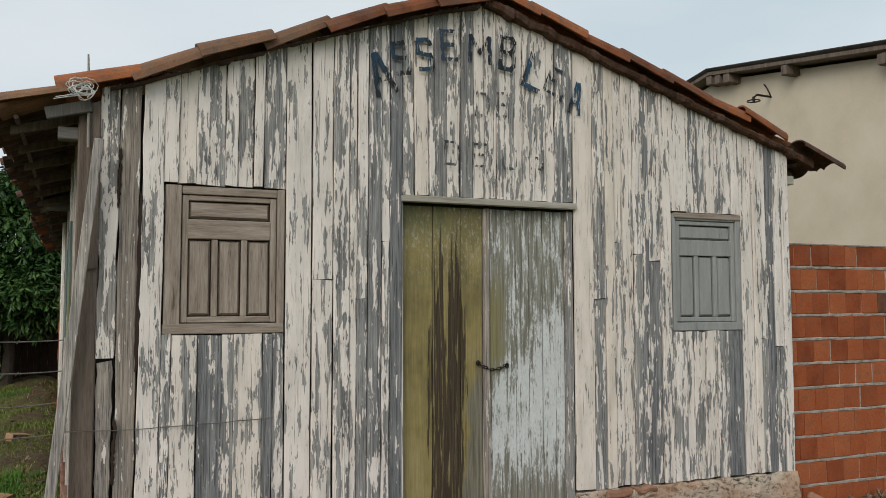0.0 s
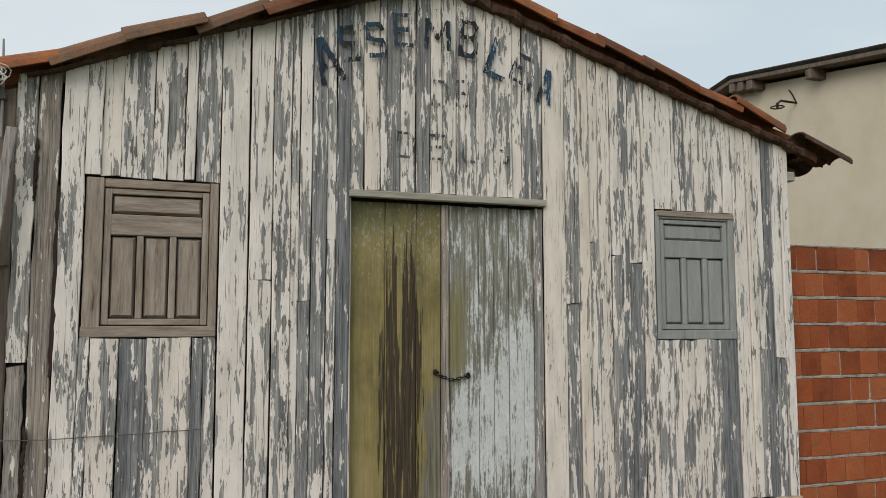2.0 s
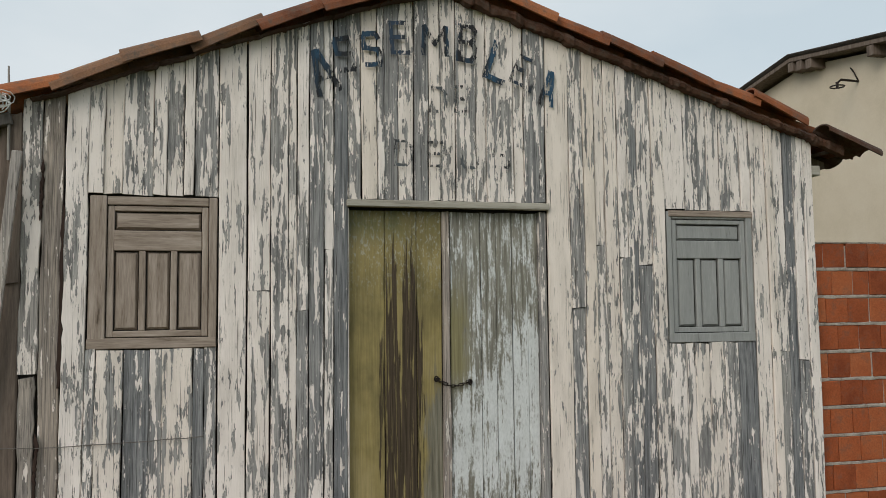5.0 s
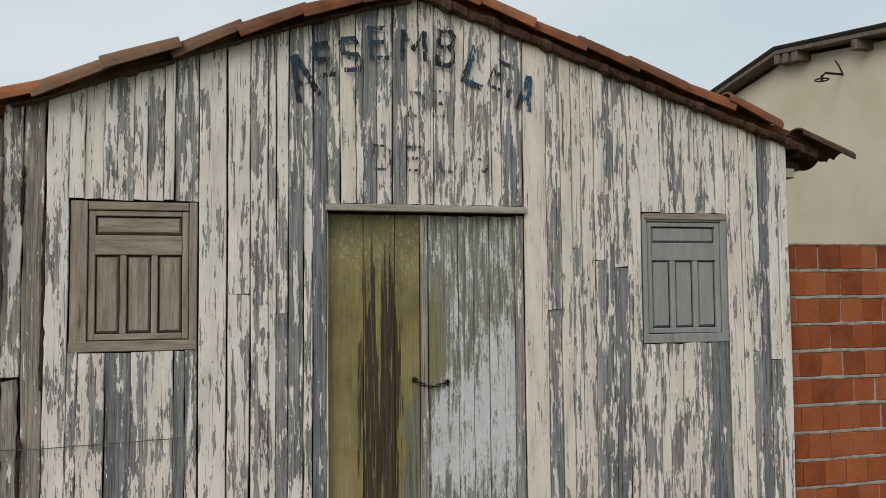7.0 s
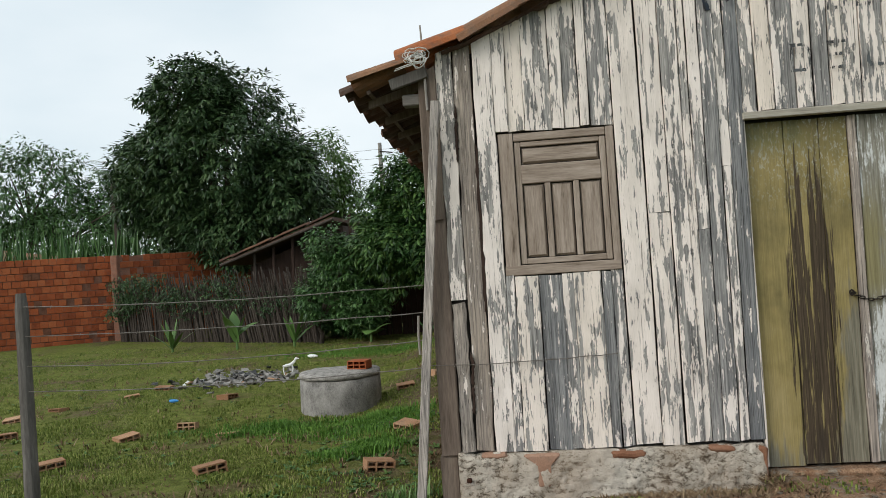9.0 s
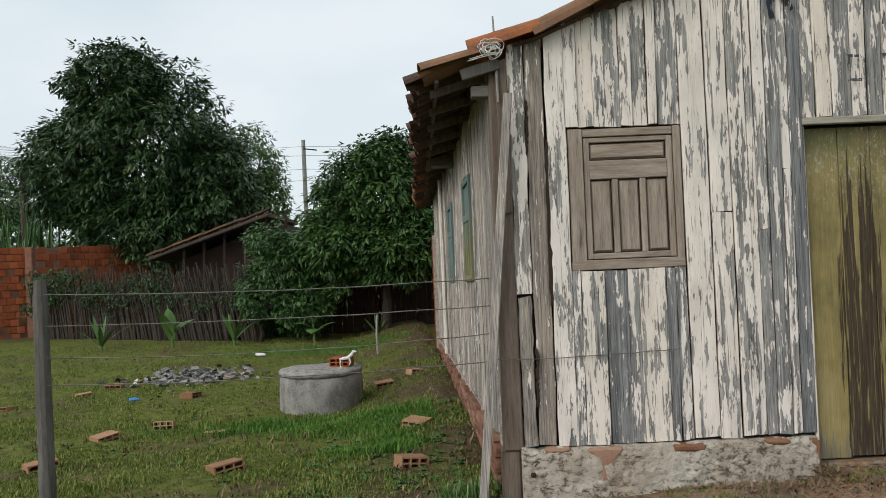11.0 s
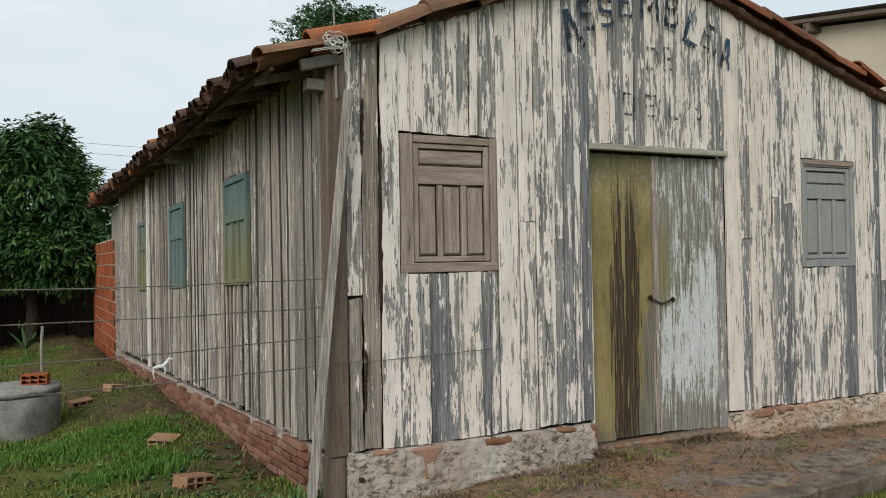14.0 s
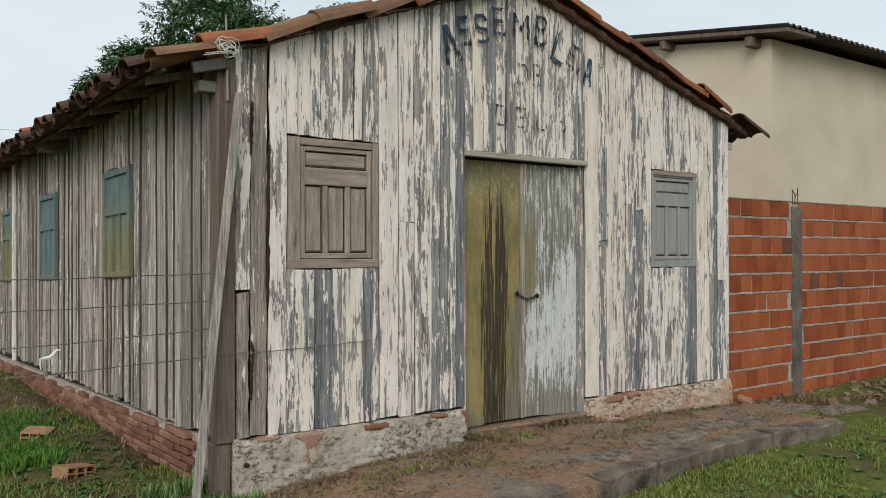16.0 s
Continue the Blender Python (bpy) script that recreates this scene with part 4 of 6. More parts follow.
def painted_letter(ch, x, z, h, w, rot, mat, pen):
    """A letter brushed by hand in straight strokes of uneven width."""
    bm = bmesh.new()
    ca, sa = math.cos(radians(rot)), math.sin(radians(rot))
    layer = 0
    for stroke in STROKES[ch]:
        pts = [Vector(((px - 0.5) * w, 0, (pz - 0.5) * h)) for px, pz in stroke]
        for p, q in zip(pts, pts[1:]):
            d = (q - p).normalized()
            s = Vector((-d.z, 0, d.x))
            n = max(2, int((q - p).length / 0.02))
            prev = None
            for i in range(n + 1):
                f = i / n
                c = p.lerp(q, f) + d * (pen * 0.45 * (2 * f - 1))
                wl, wr = (pen * 0.5 * (1 + 0.45 * noise.noise((c.x * 60 + x * 9, c.z * 60, k2 + layer))) for k2 in (0, 7))
                cur = []
                for o in (c + s * wl, c - s * wr):
                    cur.append(bm.verts.new((x + ca * o.x + sa * o.z, -0.0235 - 0.0003 * layer, z - sa * o.x + ca * o.z)))
                if prev:
                    bm.faces.new((prev[0], prev[1], cur[1], cur[0]))
                prev = cur
            layer += 1
    return part("letter", bm, mat, sign)


sign = part("lettering", bbox(2.43, 2.45, -0.0205, -0.0195, 3.30, 3.302, 0), M_INK, house, "hand-painted faded dark blue words over the door")
for ch, x, z, h, w, rot, mat, pen in (
        ("A", 1.737, 2.888, 0.25, 0.13, -20, M_INK, 0.036), ("S", 1.872, 3.006, 0.20, 0.09, -13, M_INK, 0.030), ("S", 2.04, 3.05, 0.20, 0.09, -8, M_INK, 0.030), ("E", 2.216, 3.136, 0.19, 0.10, -4, M_INK3, 0.026),
        ("M", 2.446, 3.133, 0.17, 0.15, 0, M_INK, 0.030), ("B", 2.658, 3.13, 0.22, 0.10, 5, M_INK, 0.032), ("L", 2.872, 3.019, 0.23, 0.12, 20, M_INK, 0.036), ("E", 3.017, 2.978, 0.18, 0.08, 22, M_INK3, 0.024),
        ("I", 3.10, 2.907, 0.14, 0.03, 20, M_INK3, 0.022), ("A", 3.205, 2.867, 0.21, 0.08, 12, M_INK, 0.030),
        ("D", 2.462, 2.753, 0.15, 0.10, 0, M_INK2, 0.020), ("E", 2.623, 2.764, 0.16, 0.09, 0, M_INK2, 0.020),
        ("D", 2.235, 2.405, 0.15, 0.10, 0, M_INK2, 0.018), ("E", 2.44, 2.405, 0.15, 0.09, 0, M_INK2, 0.018), ("U", 2.664, 2.404, 0.15, 0.10, 0, M_INK2, 0.018), ("S", 2.875, 2.41, 0.15, 0.10, 0, M_INK2, 0.018)):
    painted_letter(ch, x, z, h, w, rot, mat, pen)

# ---- plinths under the front wall ----
def plinth(name, x0, x1, top0, top1, bot, depth, seed, mat):
    bm = bmesh.new()
    nx, nz = int((x1 - x0) / 0.018), 15
    rows = []
    for i in range(nx + 1):
        x = x0 + (x1 - x0) * i / nx
        top = top0 + (top1 - top0) * i / nx + 0.016 * noise.noise((x * 9, seed, 0)) + 0.008 * noise.noise((x * 31, seed, 4))
        col = []
        for j in range(nz + 1):
            f = j / nz
            z = bot + (top - bot) * f
            lip = 0.30 + 0.07 * noise.noise((x * 3.3, seed, 9)) + 0.04 * noise.noise((x * 14, seed, 9))
            d = depth + 0.020 * noise.noise((x * 9, z * 13, seed)) + 0.018 * noise.noise((x * 30, z * 42, seed)) + 0.014 * noise.noise((x * 60, z * 75, seed)) - 0.02 * f ** 6 + (0.028 if f < lip else 0.0)
            col.append(bm.verts.new((x, -d, z)))
        col.append(bm.verts.new((x, 0.09, top - 0.005)))
        col.append(bm.verts.new((x, 0.09, bot)))
        rows.append(col)
    for a, c in zip(rows, rows[1:]):
        for k in range(len(a) - 1):
            bm.faces.new((a[k], c[k], c[k + 1], a[k + 1]))
    bm.faces.new(rows[0][::-1])
    bm.faces.new(rows[-1])
    bmesh.ops.recalc_face_normals(bm, faces=bm.faces[:])
    return part(name, bm, mat, house, "rough lime-washed masonry plinth with flaking plaster", smooth=True)


plinth_a = plinth("plinth", 0.06, 1.87, 0.155, 0.15, -0.28, 0.055, 1, M_PLINTH)
plinth_b = plinth("plinth", 3.185, 5.205, 0.085, 0.075, -0.34, 0.05, 2, M_PLINTH_PINK)
for par, x0, x1, z0, z1 in ((plinth_a, 0.455, 0.68, -0.06, 0.145), (plinth_a, 0.20, 0.36, 0.125, 0.16), (plinth_a, 0.98, 1.18, 0.10, 0.145), (plinth_a, 1.55, 1.70, 0.11, 0.15),
                            (plinth_b, 3.40, 3.62, 0.03, 0.09), (plinth_b, 3.64, 3.84, 0.04, 0.09), (plinth_a, 1.83, 1.885, -0.05, 0.14)):
    bm = bbox(x0, x1, -0.054, 0.02, z0, z1, 0.014)
    bmesh.ops.subdivide_edges(bm, edges=bm.edges[:], cuts=2, use_grid_fill=True)
    for v in bm.verts:
        v.co += 0.016 * Vector((noise.noise((v.co.z * 30, x0, 1)), 0.6 * noise.noise((v.co.x * 30, v.co.z * 30, 1)), noise.noise((v.co.x * 24, x0, 4))))
        if z1 - z0 > 0.1 and v.co.z < 0.08:
            v.co.x += 0.62 * ((x0 + x1) / 2 + 0.02 - v.co.x)
    part("brick", bm, M_BRICK_TAN, par)
# solid dark plug in place of the shaded drain opening
part("hole", bbox(0.105, 0.137, -0.078, -0.04, -0.008, 0.018, 0.006), M_HOLE, plinth_a, "drain hole drawn as a dark plug")

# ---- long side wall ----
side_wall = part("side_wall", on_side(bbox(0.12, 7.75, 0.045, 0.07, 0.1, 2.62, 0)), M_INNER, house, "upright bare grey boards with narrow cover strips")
SIDE_WINDOWS = ((1.55, 2.17, 1.20, 2.06), (3.58, 4.16, 1.20, 2.04), (5.36, 5.78, 1.20, 2.01))
y = 0.14
while y < 7.2:
    w = RNG.uniform(0.09, 0.14) if y < 1.45 else RNG.uniform(0.04, 0.085)
    e = min(y + w, 7.26)
    spans = [(0.17 + 0.012 * y, 2.66)]
    for a, b2, z0, z1 in SIDE_WINDOWS:
        if y < b2 and e > a:
            if y < a - 0.04:
                e = a
            elif e > b2 + 0.04:
                e = b2 + 0.03
            if e > a + 0.01 and y < b2 - 0.01:
                spans = [(0.17 + 0.012 * y, z0), (z1, 2.66)]
    for z0, z1 in spans:
        tone = RNG.choice((0.0, 0.1, 0.3, 0.45, 0.55, 0.7, 0.95))
        bm = board(y + 0.003, e - 0.003, z0 + RNG.uniform(-0.02, 0.02), z1, z1, RNG.uniform(-0.026, -0.016), 0.036, 7, 0.006, RNG.uniform(-0.014, 0.014), c=0.006, warp=0.002)
        part("plank", on_side(bm), M_SIDE, side_wall, color=(RNG.choice((0.0, 0.05, 0.15, 0.3)) + (0.06 if y < 1.45 else 0), 0.1, tone))
        if RNG.random() < (0.1 if y < 1.45 else 0.25):
            hw = RNG.uniform(0.014, 0.026)
            bm = board(e - hw, e + hw, z0 + RNG.uniform(-0.05, 0.05), z1, z1, -RNG.uniform(0.03, 0.04), 0.036, 8, 0.007, RNG.uniform(-0.03, 0.03), c=0.012)
            part("cover_strip", on_side(bm), M_SIDE, side_wall, color=(RNG.choice((0.0, 0.1, 0.25)), 0.05, RNG.choice((0.2, 0.35, 0.5, 0.6))))
    gap = RNG.choice((0.018, 0.032, 0.044, 0.056))
    # dark board in the gap between the pale ones, coloured as its shade
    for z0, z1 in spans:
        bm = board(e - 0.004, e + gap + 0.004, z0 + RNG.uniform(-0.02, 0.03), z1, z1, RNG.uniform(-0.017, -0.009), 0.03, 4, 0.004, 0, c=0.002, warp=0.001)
        part("plank", on_side(bm), M_SIDEDARK, side_wall, "dark board standing in for the shade between planks")
    y = e + gap
part("pipe", on_side((lambda b: (tube(b, [(5.12, -0.05, 0.2), (5.14, -0.05, 1.3), (5.13, -0.05, 2.5)], 0.03, 8), b)[1])(bmesh.new())), M_SIDE, side_wall, "pale upright pole", color=(0.9, 0.1, 0.5))
for k, (a, b2, z0, z1) in enumerate(SIDE_WINDOWS):
    w = part("window_%d" % (k + 3), on_side(bbox(a + 0.005, b2 - 0.005, -0.022, 0.042, z0, z1, 0)), M_TEAL, house, "closed side shutter in faded teal and olive paint")
    h = z1 - z0
    paint = M_TEAL_PLAIN if k == 1 else M_TEAL
    w.data.materials[0] = paint
    for c0, c1, d0, d1, nm in ((a, a + 0.045, z0, z1, "frame"), (b2 - 0.045, b2, z0, z1, "frame"), (a + 0.045, b2 - 0.045, z1 - 0.05, z1, "frame"), (a + 0.045, b2 - 0.045, z0, z0 + 0.05, "sill"),
                              (a + 0.045, b2 - 0.045, z0 + 0.58 * h, z0 + 0.66 * h, "rail"), (a + 0.21, a + 0.24, z0 + 0.05, z0 + 0.58 * h, "muntin"), (b2 - 0.24, b2 - 0.21, z0 + 0.05, z0 + 0.58 * h, "muntin")):
        part(nm, on_side(bbox(c0, c1, -0.042, 0.03, d0, d1, 0.004)), paint, w)
# brick footing of the long side, laid in thin courses
footing = part("footing", on_side(bbox(0.36, 7.75, -0.002, 0.07, -0.4, 0.15, 0)), M_MORTAR, house, "low footing of small weathered red bricks")
small = bbox(-0.095, 0.095, -0.045, 0.03, -0.0215, 0.0215, 0.006)
small_me = bpy.data.meshes.new("small_brick")
small.to_mesh(small_me)
small.free()
small_me.materials.append(M_BRICK_OLD)
for row in range(6):
    s = 0.44 + (0.1 if row % 2 else 0)
    while s < 7.2:
        z = -0.145 + 0.055 * row + 0.012 * s * (1 - row / 6)
        if not (row == 5 and RNG.random() < 0.35):
            px, py, pz = along_side(s, RNG.uniform(-0.012, 0.006), z - 0.010 * s * row / 5)
            piece("brick", small_me, footing, pose(px, py, pz, 0, 0, 272.3 + RNG.uniform(-2, 2)) @ Matrix.Diagonal((1.04 + 0.03 * s, 1, 1.0 + 0.012 * s, 1)))
        s += 0.2

# corner post, leaning board, beams
part("corner_post", bbox(-0.045, 0.075, 0.0, 0.12, 0.14, 2.55, 0.008), M_DARKWOOD, house, "dark brown squared corner post")
part("corner_board", board(0.0, 0.072, 1.6, 2.52, 2.55, -0.02, 0.02, 5, 0.006), M_DARKWOOD, house)
part("post_stump", bbox(-0.06, 0.06, 0.02, 0.14, -0.3, 0.145, 0.014), M_DARKWOOD, house, "rotten foot of the corner post")
bm = bbox(-0.027, 0.027, -0.014, 0.014, 0, 2.52, 0.004)
bm.transform(Matrix.Translation((-0.19, -0.03, -0.18)) @ Matrix.Rotation(radians(5.8), 4, "Y") @ Matrix.Rotation(radians(1.2), 4, "X"))
tagged(part("leaning_board", bm, M_SIDE, color=(0.0, 0.1, 0.38)), "long grey board leaning on the house corner", "board")
part("beam_end", bbox(-0.15, 0.05, 0.02, 0.12, 2.33, 2.40, 0.006), M_GREYWOOD_H, house, "grey sawn beam end")
part("beam_end", on_side(bbox(3.2, 3.42, -0.24, 0.02, 2.38, 2.46, 0.006)), M_GREYWOOD_H, house, "grey sawn beam end")
bm = bbox(-0.24, 0.0, 0.03, 0.07, -0.034, 0.034, 0.005)
bm.transform(Matrix.Translation((0.02, -0.085, 2.515)) @ Matrix.Rotation(radians(-15), 4, "Y"))
part("barge_board", bm, M_OLDPOST, house, "short grey barge board at the eave")
part("beam_end", bbox(5.19, 5.28, 0.0, 0.1, 2.36, 2.43, 0.006), M_LINTEL, house, "pale sawn beam end")


# ---- roof ----
def roof_point(x, y):
    """Height of the roof battens, which sag and sink towards the back."""
    if x < RIDGE_X:
        z = RIDGE_Z - 0.08 - 0.345 * (RIDGE_X - x)
        z += 0.035 * min(1.0, max(0.0, (x - 0.25) / 0.5)) * min(1.0, max(0.0, (RIDGE_X - x) / 0.3))
        if x < 0.3:
            z += 0.085 * (0.3 - x) - 0.002 * y
    else:
        z = RIDGE_Z + 0.03 - 0.312 * (x - RIDGE_X)
    return z - 0.008 * y + 0.012 * math.sin(y * 1.7 + x)



roof = part("roof", bbox(RIDGE_X - 0.04, RIDGE_X + 0.04, 0.1, 10.0, RIDGE_Z - 0.42, RIDGE_Z - 0.30, 0), M_DARKWOOD, house, "sagging clay barrel tile roof on dark rafters")
for k in range(15):
    yy = 0.25 + k * 0.66
    for x0, x1 in ((-0.40 - 0.017 * yy, RIDGE_X), (RIDGE_X, 5.5)):
        bm = bmesh.new()
        n = 6
        prev = None
        for i in range(n + 1):
            x = x0 + (x1 - x0) * i / n
            z = roof_point(x, yy) - 0.02
            ring = [bm.verts.new((x, yy + a, z + c)) for a, c in ((-0.02, -0.05), (0.02, -0.05), (0.02, 0.0), (-0.02, 0.0))]
            if prev:
                for q in range(4):
                    bm.faces.new((prev[q], prev[(q + 1) % 4], ring[(q + 1) % 4], ring[q]))
            else:
                bm.faces.new(ring[::-1])
            prev = ring
        bm.faces.new(prev)
        part("rafter", bm, M_DARKWOOD, roof)
for x in list(np.arange(-0.36, 2.4, 0.36)) + list(np.arange(2.5, 5.5, 0.36)):
    pts = [(x - (0.017 * yy if x < 0.6 else 0), yy, roof_point(x - (0.017 * yy if x < 0.6 else 0), yy) - 0.016) for yy in np.arange(0.03, 10.4, 0.7)]
    bm = bmesh.new()
    tube(bm, pts, 0.016, 4)
    part("batten", bm, M_DARKWOOD, roof)


def tile_mesh(name, mat, flat=0.92):
    """A tapered half-round tile 0.46 long, axis along x, hollow below, thick 12 mm."""
    bm = bmesh.new()
    n, L = 8, 0.46
    rings = []
    for x, r in ((-L / 2, 0.112), (0, 0.103), (L / 2, 0.092)):
        outer = [bm.verts.new((x, r * math.cos(math.pi * k / n), flat * r * math.sin(math.pi * k / n))) for k in range(n + 1)]
        inner = [bm.verts.new((x, (r - 0.013) * math.cos(math.pi * k / n), flat * (r - 0.013) * math.sin(math.pi * k / n) - 0.002)) for k in range(n, -1, -1)]
        rings.append(outer + inner)
    m = len(rings[0])
    for a, c in zip(rings, rings[1:]):
        for k in range(m):
            bm.faces.new((a[k], a[(k + 1) % m], c[(k + 1) % m], c[k]))
    for r, rev in ((rings[0], 0), (rings[-1], 1)):
        for k in range(n):
            f = (r[k], r[k + 1], r[m - 2 - k], r[m - 1 - k])
            bm.faces.new(f if rev else f[::-1])
    bmesh.ops.recalc_face_normals(bm, faces=bm.faces[:])
    me = bpy.data.meshes.new(name)
    bm.to_mesh(me)
    bm.free()
    me.materials.append(mat)
    return me


T_A, T_B, T_C = tile_mesh("roof_tile", M_TILE), tile_mesh("roof_tile_old", M_TILE_OLD), tile_mesh("roof_tile_dark", M_TILE_DARK, 0.62)


def tile_pose(x, y, left, cover, wob=1.0):
    """Cover tiles have the hollow down, channel tiles the hollow up; the wide end points down the slope for both."""
    e = 0.02
    dz = (roof_point(x + e, y) - roof_point(x - e, y)) / (2 * e)
    ang = -math.degrees(math.atan(dz))
    z = roof_point(x, y) + (0.052 if cover else 0.075)
    m = pose(x, y, z, 0, ang + (-4 if left else 4) + RNG.uniform(-2, 2) * wob, RNG.uniform(-3, 3) * wob)
    if not left:
        m = m @ Matrix.Rotation(math.pi, 4, "Z")
    if not cover:
        m = m @ Matrix.Rotation(math.pi, 4, "X")
    return m


COLS = [0.0 + 0.205 * k for k in range(50)]
rest = bmesh.new()
for ci, yy in enumerate(COLS):
    for left in (True, False):
        n = 8
        for r in range(n):
            if left:
                x = -0.30 - 0.017 * yy + r * 0.375
                if x > 2.35:
                    continue
            else:
                x = 5.42 - r * 0.372
                if x < 2.55:
                    continue
            for cover in (True, False):
                y2 = yy + (0.0 if cover else 0.10) - 0.02
                if left and r == 0 and ci > 0:
                    x = -0.30 - 0.017 * yy + RNG.uniform(-0.045, 0.05)
                if left and r == 0 and ci == 0:
                    x = -0.24
                if not left and ci == 0:
                    if r == 0 and cover:
                        continue
                    if r > 0:
                        x = 5.42 - r * 0.372 - (0.17 if cover else 0.0)
                m = tile_pose(x, y2, left, cover, 2.0 if ci == 0 else 1.5 if (ci < 2 or r == 0) else 0.7)
                if left and r == 0 and ci == 0:
                    m = m @ Matrix.Diagonal((1, 1, 0.6, 1))
                elif ci == 0 and cover:
                    m = Matrix.Translation((0, RNG.uniform(-0.02, 0.015), RNG.uniform(-0.006, 0.022) - (0.0 if left else 0.004))) @ m
                elif ci == 0 and not cover:
                    m = Matrix.Translation((0, 0.03, 0.03)) @ m
                near = ci == 0 or (left and r < 1) or (ci < 3 and not cover)
                old = (left and r in (0, 2, 3, 4)) if ci == 0 else RNG.random() < 0.2
                if near:
                    dark = (left and ci > 0 and RNG.random() < 0.97) or (not left and r == 0)
                    piece("roof_tile", T_C if dark else T_B if old else T_A, roof, m)
                else:
                    if cover or r < 3:
                        k0 = len(rest.verts)
                        rest.from_mesh(T_A)
                        rest.verts.ensure_lookup_table()
                        bmesh.ops.transform(rest, matrix=m, verts=rest.verts[k0:])
tagged(part("roof_tiles", rest, M_TILE_DARK, roof, "rows of clay barrel tiles"), kind="stuff")
# ridge caps
for k in range(25):
    piece("ridge_tile", T_A, roof, pose(RIDGE_X, 0.05 + 0.41 * k, roof_point(RIDGE_X, 0.41 * k) + 0.085, 0, RNG.uniform(-2, 2) - 3, 90))
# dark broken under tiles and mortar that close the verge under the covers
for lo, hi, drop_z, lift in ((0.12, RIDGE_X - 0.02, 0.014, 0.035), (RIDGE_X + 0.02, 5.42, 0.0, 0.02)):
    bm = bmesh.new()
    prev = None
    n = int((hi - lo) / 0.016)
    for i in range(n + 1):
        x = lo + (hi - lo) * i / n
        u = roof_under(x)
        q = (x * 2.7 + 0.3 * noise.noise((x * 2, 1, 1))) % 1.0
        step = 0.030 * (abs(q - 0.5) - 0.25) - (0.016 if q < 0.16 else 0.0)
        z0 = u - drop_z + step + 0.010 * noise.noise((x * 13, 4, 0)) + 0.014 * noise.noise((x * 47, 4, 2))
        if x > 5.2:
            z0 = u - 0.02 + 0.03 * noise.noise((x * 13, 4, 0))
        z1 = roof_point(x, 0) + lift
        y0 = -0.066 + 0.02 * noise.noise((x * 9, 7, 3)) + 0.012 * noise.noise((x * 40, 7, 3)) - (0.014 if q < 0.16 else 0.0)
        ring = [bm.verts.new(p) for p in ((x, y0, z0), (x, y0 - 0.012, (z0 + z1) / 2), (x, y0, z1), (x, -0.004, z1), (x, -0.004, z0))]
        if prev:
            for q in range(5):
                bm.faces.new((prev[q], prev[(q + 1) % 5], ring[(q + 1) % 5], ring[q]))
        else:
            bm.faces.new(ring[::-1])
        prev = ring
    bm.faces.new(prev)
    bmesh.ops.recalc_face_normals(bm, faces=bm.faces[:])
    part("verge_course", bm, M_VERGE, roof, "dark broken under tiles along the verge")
# the loose pieces at the right eave
piece("roof_tile", T_C, roof, pose(5.43, -0.09, 2.575, 8, 20, 4) @ Matrix.Rotation(math.pi, 4, "Z"))
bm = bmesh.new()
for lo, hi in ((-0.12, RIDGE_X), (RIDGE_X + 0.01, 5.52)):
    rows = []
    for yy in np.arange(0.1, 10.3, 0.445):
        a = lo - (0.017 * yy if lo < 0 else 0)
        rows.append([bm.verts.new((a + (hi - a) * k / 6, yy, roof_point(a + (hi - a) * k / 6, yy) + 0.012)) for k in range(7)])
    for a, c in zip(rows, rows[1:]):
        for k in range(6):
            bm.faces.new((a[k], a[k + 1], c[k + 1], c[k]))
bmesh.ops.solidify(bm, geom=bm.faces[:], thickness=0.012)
part("channel_course", bm, M_TILE_UNDER, roof, "under course of clay channel tiles, coloured dark for shade")
# other walls that close the house
bm = bmesh.new()
box(bm, 5.12, 5.19, 0.15, 9.86, -0.3, 2.3)
box(bm, -0.28, 5.12, 9.8, 9.86, -0.3, 2.25)
box(bm, -0.34, -0.28, 8.42, 9.86, -0.3, 2.25)
part("back_walls", bm, M_GREYWOOD, house, "plain grey boarded walls")

# ---- string tangle, iron rod ----
bm = bmesh.new()
for k in range(9):
    rx, rz, cx, cz2, ph = RNG.uniform(0.03, 0.085), RNG.uniform(0.02, 0.05), RNG.uniform(-0.05, 0.02), RNG.uniform(-0.02, 0.03), RNG.uniform(0, 6)
    pts = [(-0.02 + cx + rx * math.cos(a * 0.62 + ph) + 0.25 * rz * math.sin(a * 0.9), -0.13 + 0.02 * math.sin(a + k), 2.58 + cz2 + rz * math.sin(a * 0.62 + ph)) for a in range(11)]
    tube(bm, pts, 0.0032, 4)
for k in range(2):
    tube(bm, [(0.0, -0.12, 2.57 - 0.01 * k), (-0.08 - 0.02 * k, -0.13, 2.55 - 0.014 * k), (-0.16 - 0.01 * k, -0.11, 2.535 - 0.012 * k)], 0.003, 4)
tagged(part("string_tangle", bm, M_STRING), "tangle of white string tied under the eave", "string")
bm = bmesh.new()
tube(bm, [(0.01, -0.035, 2.28), (0.005, -0.035, 2.6), (-0.002, -0.035, 2.81)], [0.008, 0.008, 0.005], 6)
tagged(part("iron_rod", bm, M_GREYWOOD), "thin grey rod standing above the eave", "rod")


# ---- brick wall beside the house ----
def brick_mesh(name, mat, w=0.18, h=0.172, d=0.10):
    bm = bbox(-w / 2, w / 2, -d / 2, d / 2, -h / 2, h / 2, 0.005)
    me = bpy.data.meshes.new(name)
    bm.to_mesh(me)
    bm.free()
    me.materials.append(mat)
    return me


B_RED, B_GREY = brick_mesh("brick", M_BRICK), brick_mesh("brick_grey", M_BRICK_GREY)
bm = bmesh.new()
